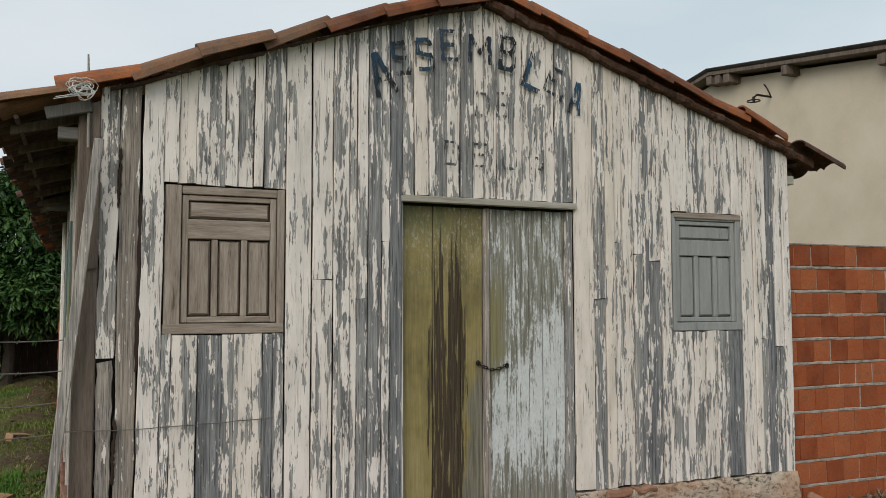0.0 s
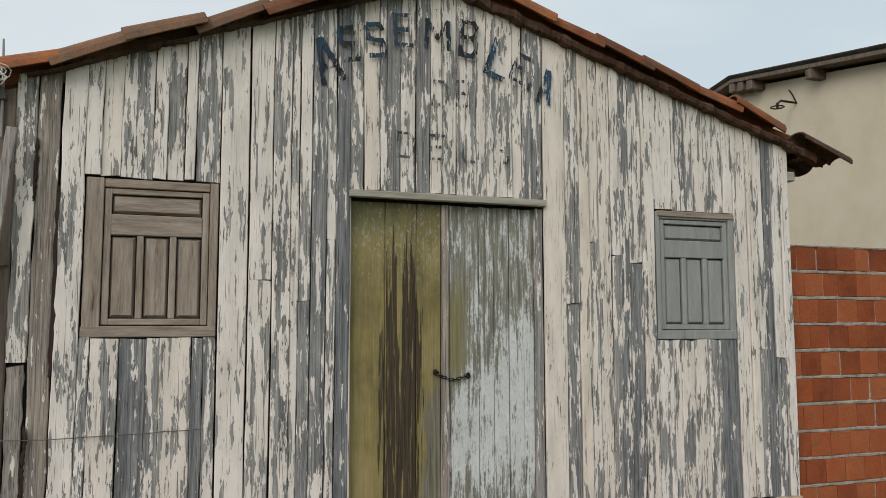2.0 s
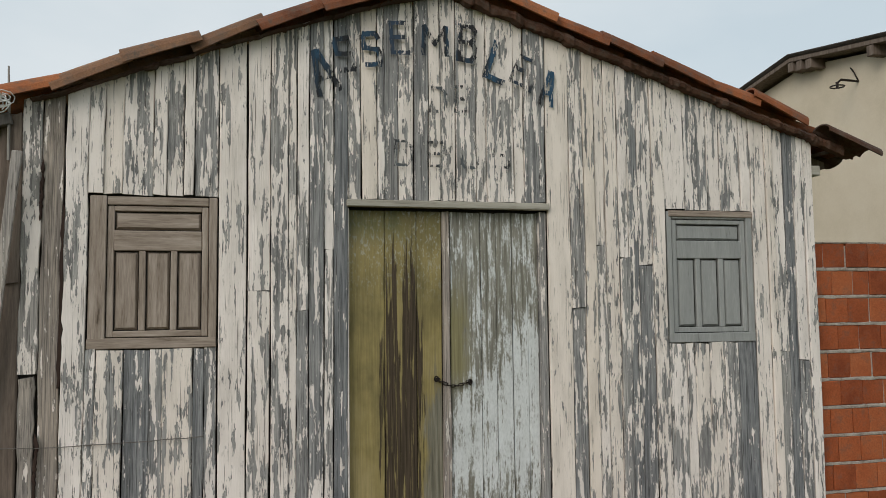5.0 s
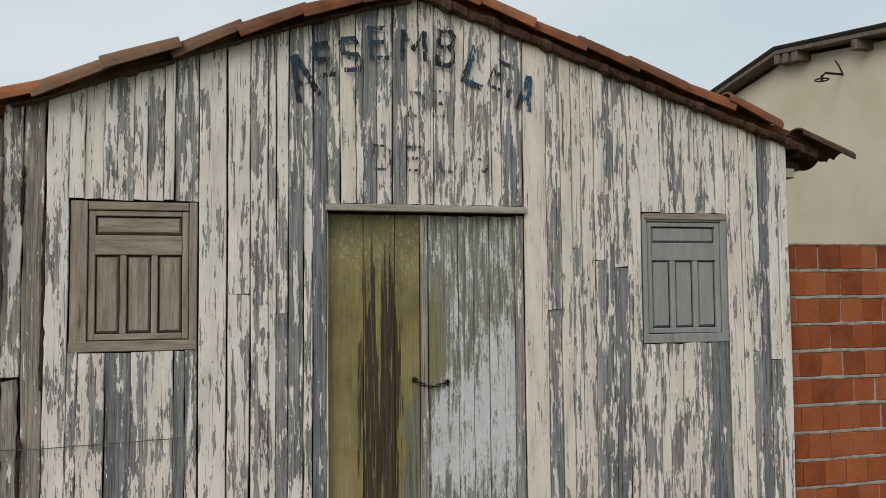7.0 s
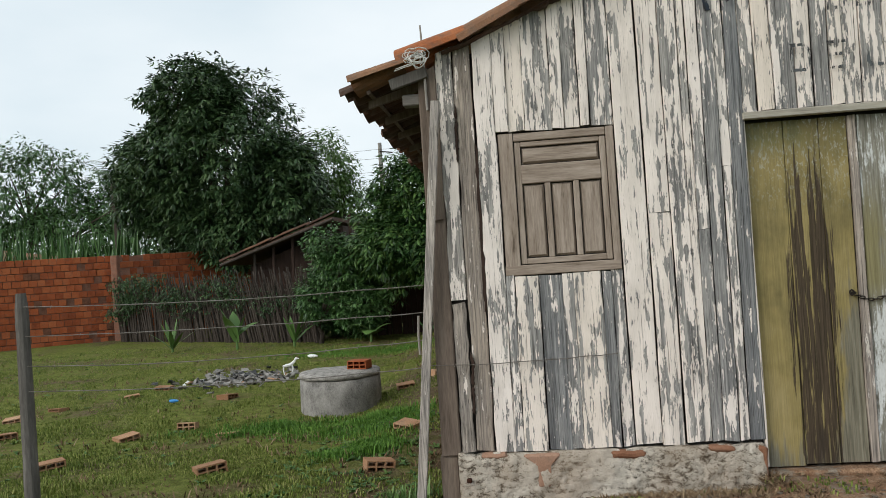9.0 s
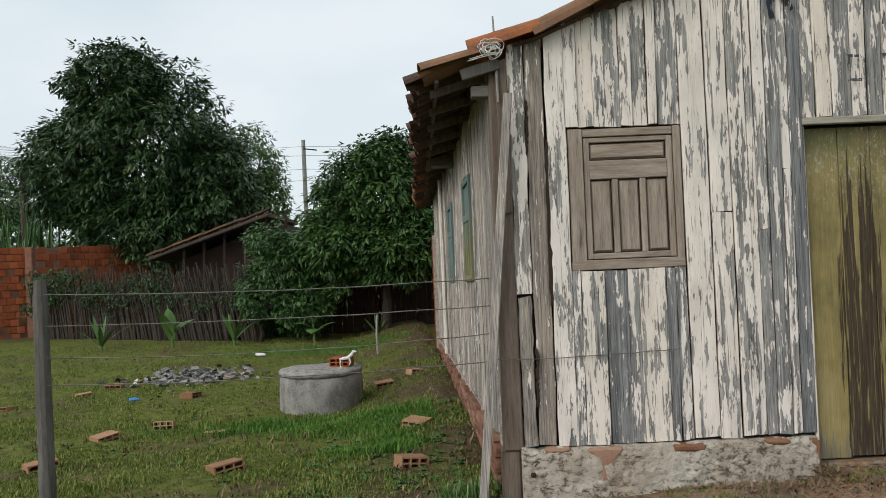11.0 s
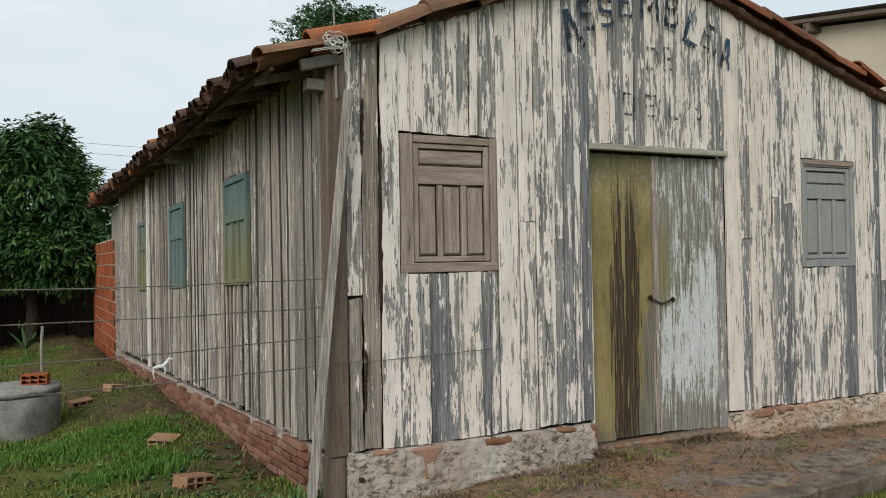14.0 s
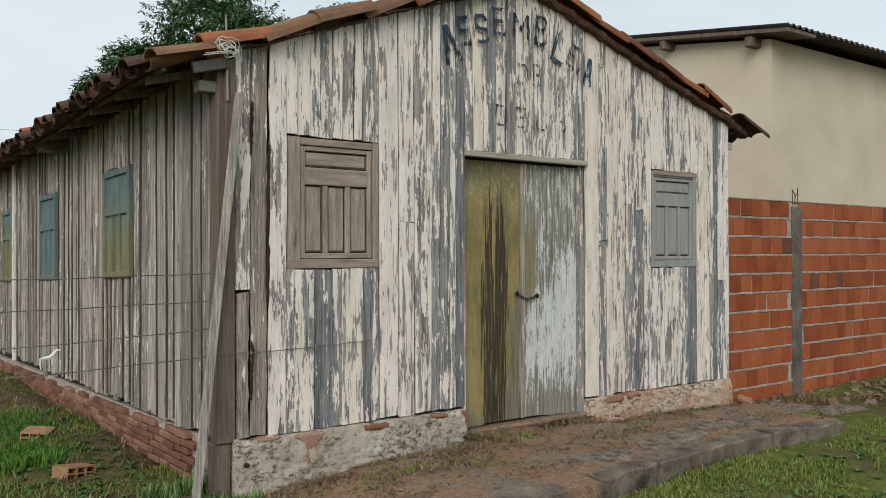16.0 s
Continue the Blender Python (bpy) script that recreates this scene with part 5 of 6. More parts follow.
box(bm, 5.21, 13.0, 0.058, 0.14, -0.4, 1.86)
boundary = part("wall_east", bm, M_MORTAR)
tagged(boundary, "unplastered wall of red hollow bricks with grey mortar", "wall", kind="structure")
COURSES = 10
for c in range(-1, COURSES):
    z = -0.06 + 0.1955 * c + 0.09
    x = 5.13 + (0.0 if c % 2 else -0.09)
    k = 0
    while x < 11.0:
        w = 0.18 if RNG.random() < 0.82 else 0.135
        if not (6.43 < x + w / 2 < 6.6):
            m = pose(x + w / 2, 0.098 + RNG.uniform(-0.006, 0.006), z + 0.004 * noise.noise((x, c, 0)), RNG.uniform(-1, 1), RNG.uniform(-1, 1), 0) @ Matrix.Diagonal(((w - 0.003) / 0.178, 1, 1, 1))
            if x + w / 2 > 5.11:
                soot = 0.28 if (c == 8 and x < 6.2) else 0.2 if c == 9 and x > 7.5 else 0.025
                piece("brick", B_GREY if RNG.random() < soot else B_RED, boundary, m)
        x += w + RNG.choice((0.002, 0.003, 0.004, 0.012))
for c in range(-1, COURSES):
    # mortar squeezed out of the bed joint
    bm = bmesh.new()
    zc = -0.06 + 0.1955 * c + 0.09 + 0.0978
    prev = None
    for i in range(150):
        x = 5.215 + i * 0.039
        up = 0.013 + 0.011 * noise.noise((x * 8, c, 2)) + 0.006 * noise.noise((x * 30, c, 2))
        dn = 0.015 + 0.013 * noise.noise((x * 7, c, 5)) + 0.006 * noise.noise((x * 28, c, 5))
        yy = 0.046 + 0.008 * noise.noise((x * 9, c, 8)) + 0.006 * noise.noise((x * 35, c, 8))
        if c == COURSES - 1:
            up = 0.002
        ring = [bm.verts.new(p) for p in ((x, 0.06, zc - dn), (x, yy, zc - dn * 0.6), (x, yy - 0.003, zc + up * 0.5), (x, 0.06, zc + up))]
        if prev:
            for q in range(3):
                bm.faces.new((prev[q], ring[q], ring[q + 1], prev[q + 1]))
        prev = ring
    part("mortar_bed", bm, M_MORTAR, boundary)
pillar = part("pillar", bbox(6.425, 6.605, 0.03, 0.165, -0.25, 1.83, 0.012), M_POST, boundary, "rough grey cement pillar")
bm = bmesh.new()
for dx, top in ((-0.05, 2.02), (0.0, 1.98), (0.05, 2.04)):
    tube(bm, [(6.51 + dx, 0.06, 1.8), (6.51 + dx * 1.1, 0.06, top)], 0.005, 5)
tube(bm, [(6.46, 0.055, 2.0), (6.51, 0.055, 1.94), (6.56, 0.055, 2.0)], 0.004, 5)
part("rebar", bm, M_IRON, pillar, "bare iron bars")

# ---- neighbouring rendered building ----
nb = thing("neighbour_building", "cream rendered building with a dark corrugated roof", "building")
bm = bmesh.new()
X0, X1, Y0, Y1, YR = 10.3, 26.0, 2.71, 10.15, 6.43
ze, zr = 4.81, 5.38
pro = ((Y0, -0.4), (Y1, -0.4), (Y1, ze), (YR, zr), (Y0, ze))
a = [bm.verts.new((X0, y, z)) for y, z in pro]
c = [bm.verts.new((X1, y, z)) for y, z in pro]
bm.faces.new(a[::-1])
bm.faces.new(c)
for k in range(5):
    bm.faces.new((a[k], a[(k + 1) % 5], c[(k + 1) % 5], c[k]))
bmesh.ops.recalc_face_normals(bm, faces=bm.faces[:])
part("wall", bm, M_CREAMWALL, nb, "smooth cream rendered wall")
bm = bmesh.new()
pitch = (zr - ze) / (YR - Y0)
XV = 9.98
nx = int((X1 - XV) / 0.03)
for y_a, y_b in ((Y0 - 0.5, YR), (Y1 + 0.5, YR)):
    prev = None
    for i in range(nx + 1):
        x = XV + i * 0.03
        dz = 0.028 * math.sin(x * math.tau / 0.177)
        za, zb = zr - pitch * abs(YR - y_a) + 0.16 + dz, zr + 0.16 + dz
        cur = [bm.verts.new((x, y_a, za)), bm.verts.new((x, y_b, zb)), bm.verts.new((x, y_b, zb - 0.012)), bm.verts.new((x, y_a, za - 0.012))]
        if prev:
            for q in range(4):
                bm.faces.new((prev[q], prev[(q + 1) % 4], cur[(q + 1) % 4], cur[q]))
        else:
            bm.faces.new(cur)
        prev = cur
bmesh.ops.recalc_face_normals(bm, faces=bm.faces[:])
nroof = part("roof", bm, M_FIBRE, nb, "dark corrugated fibre cement roof")
bm = bmesh.new()
for y_a, y_b in ((Y0 - 0.48, YR), (Y1 + 0.48, YR)):
    za, zb = zr - pitch * abs(YR - y_a), zr
    vs = box(bm, XV + 0.04, X0 + 0.5, y_a, y_b, 0, 0)
    for v in vs:
        e = za if abs(v.co.y - y_a) < 1e-4 else zb
        v.co.z = e + (0.115 if vs.index(v) > 3 else 0.055)
part("verge_board", bm, M_DARKWOOD, nroof, "pale timber verge board")
for y, z in ((Y0 + 0.25, ze), (4.7, ze + pitch * 2.0), (6.0, zr - pitch * 0.43), (6.22, zr - pitch * 0.21), (YR, zr), (8.2, zr - pitch * 1.77), (9.8, ze + 0.04)):
    part("purlin", bbox(XV + 0.05, X0 + 0.2, y - 0.065, y + 0.065, z - 0.11, z + 0.045, 0.006), M_DARKWOOD, nroof, "dark purlin end")
bm = bmesh.new()
tube(bm, [(X0, 5.25, 4.80), (9.97, 5.23, 4.80), (9.90, 5.23, 4.74)], 0.018, 6)
tube(bm, [(X0, 5.25, 4.80), (X0 - 0.03, 5.3, 4.95), (X0, 5.4, 5.05)], 0.012, 5)
tube(bm, [(9.90 + 0.10 * math.cos(k * 0.7), 5.23 + 0.10 * math.sin(k * 0.7), 4.69) for k in range(10)], 0.012, 5)
tube(bm, [(9.90, 5.23, 4.76), (9.90, 5.23, 4.66)], 0.022, 6)
part("wall_hook", bm, M_IRON, nb, "small dark iron bracket")

# debris at the foot of the wall
bm = bmesh.new()
for k in range(90):
    x, y = RNG.uniform(5.1, 9.2), -0.75 * RNG.random() ** 1.6 - 0.02
    s = RNG.uniform(0.012, 0.045)
    vs = box(bm, -s, s, -s * 0.7, s * 0.7, -s * 0.35, s * 0.4, pose(x, y, gz(x, y) + s * 0.2, RNG.uniform(-25, 25), RNG.uniform(-25, 25), RNG.uniform(0, 180)))
    for v in vs:
        v.co += Vector((RNG.uniform(-1, 1), RNG.uniform(-1, 1), RNG.uniform(-1, 1))) * s * 0.3
tagged(part("rubble", bm, M_APRON), "brown rubble along the foot of the brick wall", "rubble", kind="stuff")
bm = bbox(-0.12, 0.12, -0.08, 0.08, -0.035, 0.035, 0.02)
bm.transform(pose(5.36, -0.10, -0.17, 18, 28, 20))
tagged(part("broken_slab", bm, M_BRICK_TAN), "broken brown slab leaning at the wall corner", "rubble")


# ---- yard: hollow bricks ----
def hollow_brick(name, w, d, h, mat, holes_x=3, holes_z=2):
    """A clay block whose end face shows rows of square holes."""
    bm = bmesh.new()
    t = 0.012
    cw, ch = (w - t) / holes_x, (h - t) / holes_z
    for i in range(holes_x + 1):
        x = -w / 2 + i * cw
        box(bm, x, x + t, -d / 2, d / 2, 0.0, h)
    for j in range(holes_z + 1):
        z = j * ch
        for i in range(holes_x):
            x = -w / 2 + i * cw + t
            box(bm, x, x + cw - t, -d / 2 + 0.0005, d / 2 - 0.0005, z + 0.0003, z + t - 0.0003)
    me = bpy.data.meshes.new(name)
    bm.to_mesh(me)
    bm.free()
    me.materials.append(mat)
    return me


HB = hollow_brick("hollow_brick", 0.235, 0.19, 0.10, M_BRICK_PALE, 3, 2)
HB_RED = hollow_brick("hollow_brick_red", 0.24, 0.18, 0.10, M_BRICK, 3, 2)
BRICKS = [(-3.40, 3.86, 10, HB), (-2.66, 3.15, 8, HB), (-2.10, 1.34, 35, HB), (-5.25, 6.2, 30, HB), (-3.75, 3.15, 50, HB), (-3.7, 5.85, 75, HB), (-6.2, 4.9, 20, HB), (-5.3, 3.4, 55, HB), (-5.95, 5.5, -20, HB),
          (-3.65, 1.62, 40, HB), (-5.1, 6.9, 0, HB), (-0.64, 2.40, -28, HB), (-0.66, 1.02, 22, HB), (-1.1, 5.2, 15, HB), (-0.72, 5.6, 30, HB)]
for x, y, rz, me in BRICKS:
    ob = new("hollow_brick", me)
    ob.matrix_world = pose(x, y, gz(x, y) - RNG.uniform(0.02, 0.045), RNG.uniform(-10, 10), RNG.uniform(-8, 8), rz) @ Matrix.Diagonal((RNG.uniform(0.85, 1.05), RNG.uniform(0.85, 1.05), RNG.uniform(0.75, 1.0), 1))
    tagged(ob, "pale orange hollow clay brick lying in the grass", "brick", "bricks scattered over the yard")
# ---- cistern ring ----
CX, CY, CR = -1.80, 4.62, 0.48
cz = gz(CX, CY)


def turned(prof, n=40):
    """An uneven round body about the cistern's axis, by radius and height."""
    bm = bmesh.new()
    rings = []
    for r, z in prof:
        if r == 0:
            rings.append([bm.verts.new((CX, CY, cz + z))] * n)
            continue
        ring = []
        for k in range(n):
            a = k * math.tau / n
            q = r + 0.016 * noise.noise((math.cos(a) * 4, math.sin(a) * 4, z * 9))
            ring.append(bm.verts.new((CX + q * math.cos(a), CY + q * math.sin(a), cz + z + 0.014 * noise.noise((math.cos(a) * 3, math.sin(a) * 3, z + 5)))))
        rings.append(ring)
    for a, c in zip(rings, rings[1:]):
        for k in range(n):
            bm.faces.new(list(dict.fromkeys([a[k], a[(k + 1) % n], c[(k + 1) % n], c[k]])))
    return bm


cistern = thing("cistern", "round grey concrete well ring with a lid, standing in grass", "cistern")
part("ring", turned(((CR, -0.2), (CR, 0.08), (CR + 0.004, 0.22), (CR, 0.385), (CR - 0.06, 0.39), (0, 0.39))), M_CONCRETE, cistern, smooth=True)
part("lid", turned(((0, 0.396), (CR - 0.05, 0.396), (CR + 0.004, 0.398), (CR + 0.008, 0.435), (CR - 0.004, 0.452), (0.3, 0.465), (0, 0.468))), M_SLABGREY, cistern, "cracked grey cement lid", smooth=True)
ob = new("hollow_brick", HB_RED)
ob.matrix_world = pose(CX + 0.25, CY - 0.02, cz + 0.468, 0, 0, -12)
tagged(ob, "orange red hollow brick lying on the cistern lid", "brick", "bricks scattered over the yard")

# ---- barbed wire fence ----
bm = bmesh.new()
tube(bm, [(-3.05 + 0.008 * noise.noise((k, 3, 0)), 0.45 + 0.008 * noise.noise((k, 5, 2)), -0.5 + 0.1135 * k) for k in range(17)],
     [0.056 - 0.0006 * k + 0.005 * noise.noise((k * 0.9, 1, 1)) - (0.010 if k == 16 else 0) for k in range(17)], 10)
tagged(part("fence_post", bm, M_OLDPOST), "round grey wooden fence post", "post")
fence_wires = thing("barbed_wire_fence", "rusty barbed wire strung from the house corner", "fence")


def barbed(p0, p1, sag, n=26, r=0.0032):
    bm = bmesh.new()
    p0, p1 = Vector(p0), Vector(p1)
    pts = []
    for i in range(n + 1):
        f = i / n
        p = p0.lerp(p1, f)
        p.z -= sag * 4 * f * (1 - f) + 0.006 * noise.noise((f * 9, p0.z, 0))
        pts.append(p)
    tube(bm, pts, r, 4)
    for i in range(2, n - 1, 2):
        p = pts[i]
        for s in (-1, 1):
            tube(bm, [p + Vector((-0.007, 0.004 * s, -0.011)), p + Vector((0.007, -0.004 * s, 0.011)) * s], r * 0.8, 3)
    part("wire", bm, M_WIRE, fence_wires)


for z0, z1, sag in ((1.21, 1.22, 0.03), (1.04, 1.01, 0.02), (0.87, 0.80, 0.04), (0.70, 0.62, 0.03)):
    barbed((-0.09, -0.02, z0), (-3.0, 0.40, z1), sag)
barbed((1.06, -0.03, 0.725), (-0.12, -0.03, 0.71), 0.012, 12, 0.0025)
# rag on the wire
bm = bmesh.new()
base = Vector((-0.985, 0.06, 0.752))
tube(bm, [base + 0.72 * Vector(p) for p in ((0.075, 0, 0.05), (0.05, 0, 0.055), (0.035, 0.01, 0.03), (0.0, 0, 0.0), (-0.04, 0, -0.005), (-0.075, 0, -0.01))], [0.004, 0.008, 0.009, 0.011, 0.01, 0.004], 6)
tube(bm, [base + 0.72 * Vector(p) for p in ((-0.065, 0, -0.01), (-0.07, 0, -0.05), (-0.062, 0, -0.09))], [0.005, 0.004, 0.003], 5)
tube(bm, [base + 0.72 * Vector(p) for p in ((0.01, 0, 0.0), (0.02, 0, -0.035), (0.012, 0, -0.06))], [0.006, 0.005, 0.003], 5)
tagged(part("plastic_rag", bm, M_PLASTIC), "torn white plastic rag caught on the wire", "rag")
bm = bmesh.new()
tube(bm, [(-1.41, 8.75, -0.5), (-1.42, 8.74, 0.1), (-1.40, 8.75, 0.44)], 0.022, 7)
tagged(part("stake", bm, M_GREYWOOD), "thin grey stake in the grass", "stake")

# ---- brick annex behind the house ----
bm = bmesh.new()
box(bm, -0.425, -0.35, 8.46, 12.5, -0.4, 1.72)
annex = part("wall_back", bm, M_MORTAR)
tagged(annex, "low red brick wall that runs on behind the house", "wall", kind="structure")
for c in range(10):
    yb = 8.47 + (0.09 if c % 2 else 0.0)
    while yb < 12.4:
        piece("brick", B_RED if RNG.random() > 0.05 else B_GREY, annex, pose(-0.385 + RNG.uniform(-0.006, 0.004), yb + 0.09, -0.10 + 0.19 * c, 0, 0, 90))
        yb += 0.186
# hollow ends of the bricks at the joint with the house, as flat shade-dark squares
for c in range(10):
    for k in range(2):
        for j in range(2):
            bm = bbox(-0.44, -0.435, 8.50 + 0.075 * k, 8.555 + 0.075 * k, -0.15 + 0.19 * c + 0.065 * j, -0.10 + 0.19 * c + 0.065 * j, 0)
            if c % 2:
                part("hole", bm, M_HOLE, annex)
            else:
                bm.free()

# ---- far end of the yard: brick wall, stick fence, shed ----
def far_wall(p0, p1, h0, h1, name, label):
    d = Vector((p1[0] - p0[0], p1[1] - p0[1]))
    L = d.length
    ang = math.degrees(math.atan2(d.y, d.x))
    base = Matrix.Translation((p0[0], p0[1], -0.5)) @ Matrix.Rotation(radians(ang), 4, "Z")
    bm = bmesh.new()
    vs = box(bm, 0, L, 0.05, 0.16, 0, h0 + 0.5 - 0.06)
    for v in (vs[5], vs[6]):
        v.co.z = h1 + 0.5 - 0.06
    bm.transform(base)
    ob = part(name, bm, M_BRICK_OLD)
    tagged(ob, label, "wall", kind="structure")
    for c in range(13):
        x = 0.0 if c % 2 else 0.1
        while x < L - 0.15:
            z = 0.2 + 0.195 * c
            if z < 0.5 + h0 + (h1 - h0) * x / L:
                if RNG.random() > 0.05:
                    piece("brick", B_RED if RNG.random() > 0.04 else B_GREY, ob, base @ pose(x + 0.1, 0.08 + RNG.uniform(-0.012, 0.006), z, 0, 0, RNG.uniform(-2, 2)) @ Matrix.Diagonal((1.12, 1, 1, 1)))
            x += RNG.choice((0.205, 0.208, 0.215))
    return ob


wall_w = far_wall((-14.6, 15.6), (-11.4, 17.6), 2.1, 2.15, "wall_west", "old wall of rough red hollow bricks")
part("pillar", bbox(-11.5, -11.3, 17.4, 17.6, -0.5, 2.12, 0.02), M_BRICK_OLD, wall_w, "rough brick corner pillar")
part("pillar", bbox(-14.9, -14.6, 15.3, 15.6, -0.5, 2.3, 0.02), M_POST, wall_w, "grey cement pillar")
far_wall((-11.3, 17.6), (-8.0, 22.0), 2.15, 2.3, "wall_north", "old wall of rough red hollow bricks")

stick_fence = thing("stick_fence", "leaning fence of dry dark sticks overgrown with vine", "fence")
SF = (Vector((-11.0, 16.9)), Vector((-4.3, 13.3)))
rest = bmesh.new()
for k in range(260):
    f = (k + RNG.uniform(-0.6, 0.6)) / 260
    p = SF[0].lerp(SF[1], f)
    h = RNG.uniform(1.35, 1.85)
    lean = RNG.uniform(-0.30, -0.02) - (0.12 if f > 0.5 else 0)
    o = Vector((p.x, p.y + RNG.uniform(-0.1, 0.1), -0.45))
    bm = bmesh.new()
    tube(bm, [o, o + Vector((lean * 0.5, 0.05, h * 0.55)), o + Vector((lean, RNG.uniform(0, 0.1), h + 0.1))], [0.026, 0.022, 0.012], 5)
    part("stick", bm, M_TWIG, stick_fence)
bm = bmesh.new()
for z in (0.3, 0.9):
    tube(bm, [(SF[0].x, SF[0].y + 0.12, z), (SF[1].x, SF[1].y + 0.12, z)], 0.022, 5)
part("cross_pole", bm, M_TWIG, stick_fence)


def leaf_cloud(bm, centre, rad, n, size, droop=0.35, shell=0.55, rng=RNG, clump=None):
    """Leaves in small sprays over a lumpy crown."""
    cx, cy, cz0 = centre
    for _ in range(n):
        while True:
            u = Vector((rng.gauss(0, 1), rng.gauss(0, 1), rng.gauss(0, 1)))
            if u.length > 0.01:
                break
        u.normalize()
        lump = 0.80 + 0.34 * noise.noise(u * 2.1 + Vector(centre)) + 0.22 * noise.noise(u * 5.0 + Vector(centre) * 2)
        r = lump * (shell + (1 - shell) * rng.random() ** 0.5)
        p = Vector((cx + u.x * rad[0] * r, cy + u.y * rad[1] * r, cz0 + u.z * rad[2] * r))
        k = 5
        for _j in range(k):
            a = rng.uniform(0, math.tau)
            tilt = rng.uniform(-1.0, 0.35) - droop
            d = Vector((math.cos(a) * math.cos(tilt), math.sin(a) * math.cos(tilt), math.sin(tilt)))
            d = (d + 0.5 * u).normalized()
            L = size * rng.uniform(0.7, 1.25)
            s = d.cross(Vector((rng.uniform(-0.4, 0.4), rng.uniform(-0.4, 0.4), 1)))
            if s.length < 0.05:
                continue
            s.normalize()
            q = p + d * size * 0.3
            m0 = q + d * L * 0.5
            up = s.cross(d) * L * 0.06
            vs = [bm.verts.new(q), bm.verts.new(m0 + s * L * 0.17 - up), bm.verts.new(q + d * L), bm.verts.new(m0 - s * L * 0.17 - up)]
            bm.faces.new(vs)


def tree(name, label, x, y, h_trunk, crowns, mat, leaf, trunk_r=0.18):
    t = thing(name, label, "tree")
    z0 = gz(x, y) - 0.1
    bm = bmesh.new()
    tube(bm, [(x, y, z0), (x + 0.06, y, z0 + h_trunk * 0.5), (x - 0.04, y, z0 + h_trunk)], [trunk_r, trunk_r * 0.85, trunk_r * 0.7], 9)
    for (c, r, n) in crowns:
        a = Vector((x - 0.04, y, z0 + h_trunk * 0.85))
        b2 = Vector(c)
        mid = a.lerp(b2, 0.5) + Vector((RNG.uniform(-0.3, 0.3), RNG.uniform(-0.3, 0.3), 0.2))
        tube(bm, [a, mid, b2], [trunk_r * 0.55, trunk_r * 0.35, trunk_r * 0.12], 6)
        for _ in range(5):
            e = b2 + Vector((RNG.uniform(-1, 1) * r[0], RNG.uniform(-1, 1) * r[1], RNG.uniform(-0.3, 0.9) * r[2])) * 0.7
            tube(bm, [mid, mid.lerp(e, 0.6) + Vector((0, 0, 0.1)), e], [trunk_r * 0.25, trunk_r * 0.15, trunk_r * 0.05], 5)
    part("trunk", bm, M_BARK, t)
    bm = bmesh.new()
    for (c, r, n) in crowns:
        leaf_cloud(bm, c, r, n, leaf)
    part("crown", bm, mat, t)
    return t


tree("tree", "large dense dark green mango tree behind the fence", -9.3, 21.0, 2.2, [
    ((-9.3, 21.0, 5.0), (3.1, 2.8, 3.6), 5200), ((-11.5, 20.8, 4.6), (1.9, 1.7, 2.4), 2000), ((-7.2, 20.6, 4.0), (1.8, 1.7, 2.2), 1900), ((-9.0, 20.4, 2.9), (2.9, 1.6, 1.6), 1800), ((-10.2, 20.8, 7.2), (1.9, 1.6, 1.7), 1500)], M_LEAF, 0.24, 0.3)
tree("tree", "leafy green tree behind the house corner", -1.55, 13.4, 1.5, [
    ((-1.6, 13.4, 2.7), (1.55, 1.4, 1.7), 2400), ((-2.5, 13.2, 2.0), (1.0, 1.0, 1.4), 1100), ((-0.7, 13.3, 2.2), (0.9, 1.0, 1.5), 900), ((-2.3, 12.8, 1.75), (1.4, 0.9, 0.75), 900), ((-0.9, 12.5, 1.5), (1.2, 0.9, 0.75), 1000), ((-1.3, 13.2, 3.6), (0.8, 0.8, 0.7), 600), ((-1.5, 12.8, 1.75), (1.7, 0.8, 0.7), 1200)], M_LEAF4, 0.185, 0.12)
tree("shrub", "dense green shrub growing over the stick fence", -3.9, 14.2, 0.8, [
    ((-3.9, 14.2, 1.0), (0.9, 0.8, 1.4), 1100), ((-4.5, 14.0, 0.6), (0.8, 0.6, 1.0), 600)], M_LEAF2, 0.14, 0.07)
tree("tree", "slender pale green tree beside the shed", -7.0, 25.5, 2.5, [((-7.2, 25.5, 4.8), (1.5, 1.2, 2.1), 1100), ((-6.4, 25.8, 3.9), (0.9, 1.2, 1.6), 500)], M_LEAF3, 0.2, 0.14)
tree("tree", "broad dark green tree behind the house roof", 9.0, 24.0, 5.0, [
    ((9.0, 24.0, 9.0), (2.5, 2.2, 2.5), 3800), ((6.7, 24.0, 7.6), (1.5, 1.3, 1.2), 1100), ((11.8, 25.0, 9.6), (1.6, 1.5, 1.6), 800), ((14.6, 25.0, 10.6), (1.3, 1.3, 1.4), 500), ((10.0, 24.0, 6.5), (3.6, 2.0, 2.0), 1500), ((5.0, 24.0, 6.8), (1.0, 1.0, 0.8), 450), ((6.1, 24.0, 7.7), (1.3, 1.2, 1.1), 800), ((10.3, 24.0, 9.1), (1.6, 1.4, 1.3), 900), ((14.1, 24.0, 10.2), (1.4, 1.3, 1.1), 700)], M_LEAF2, 0.2, 0.3)
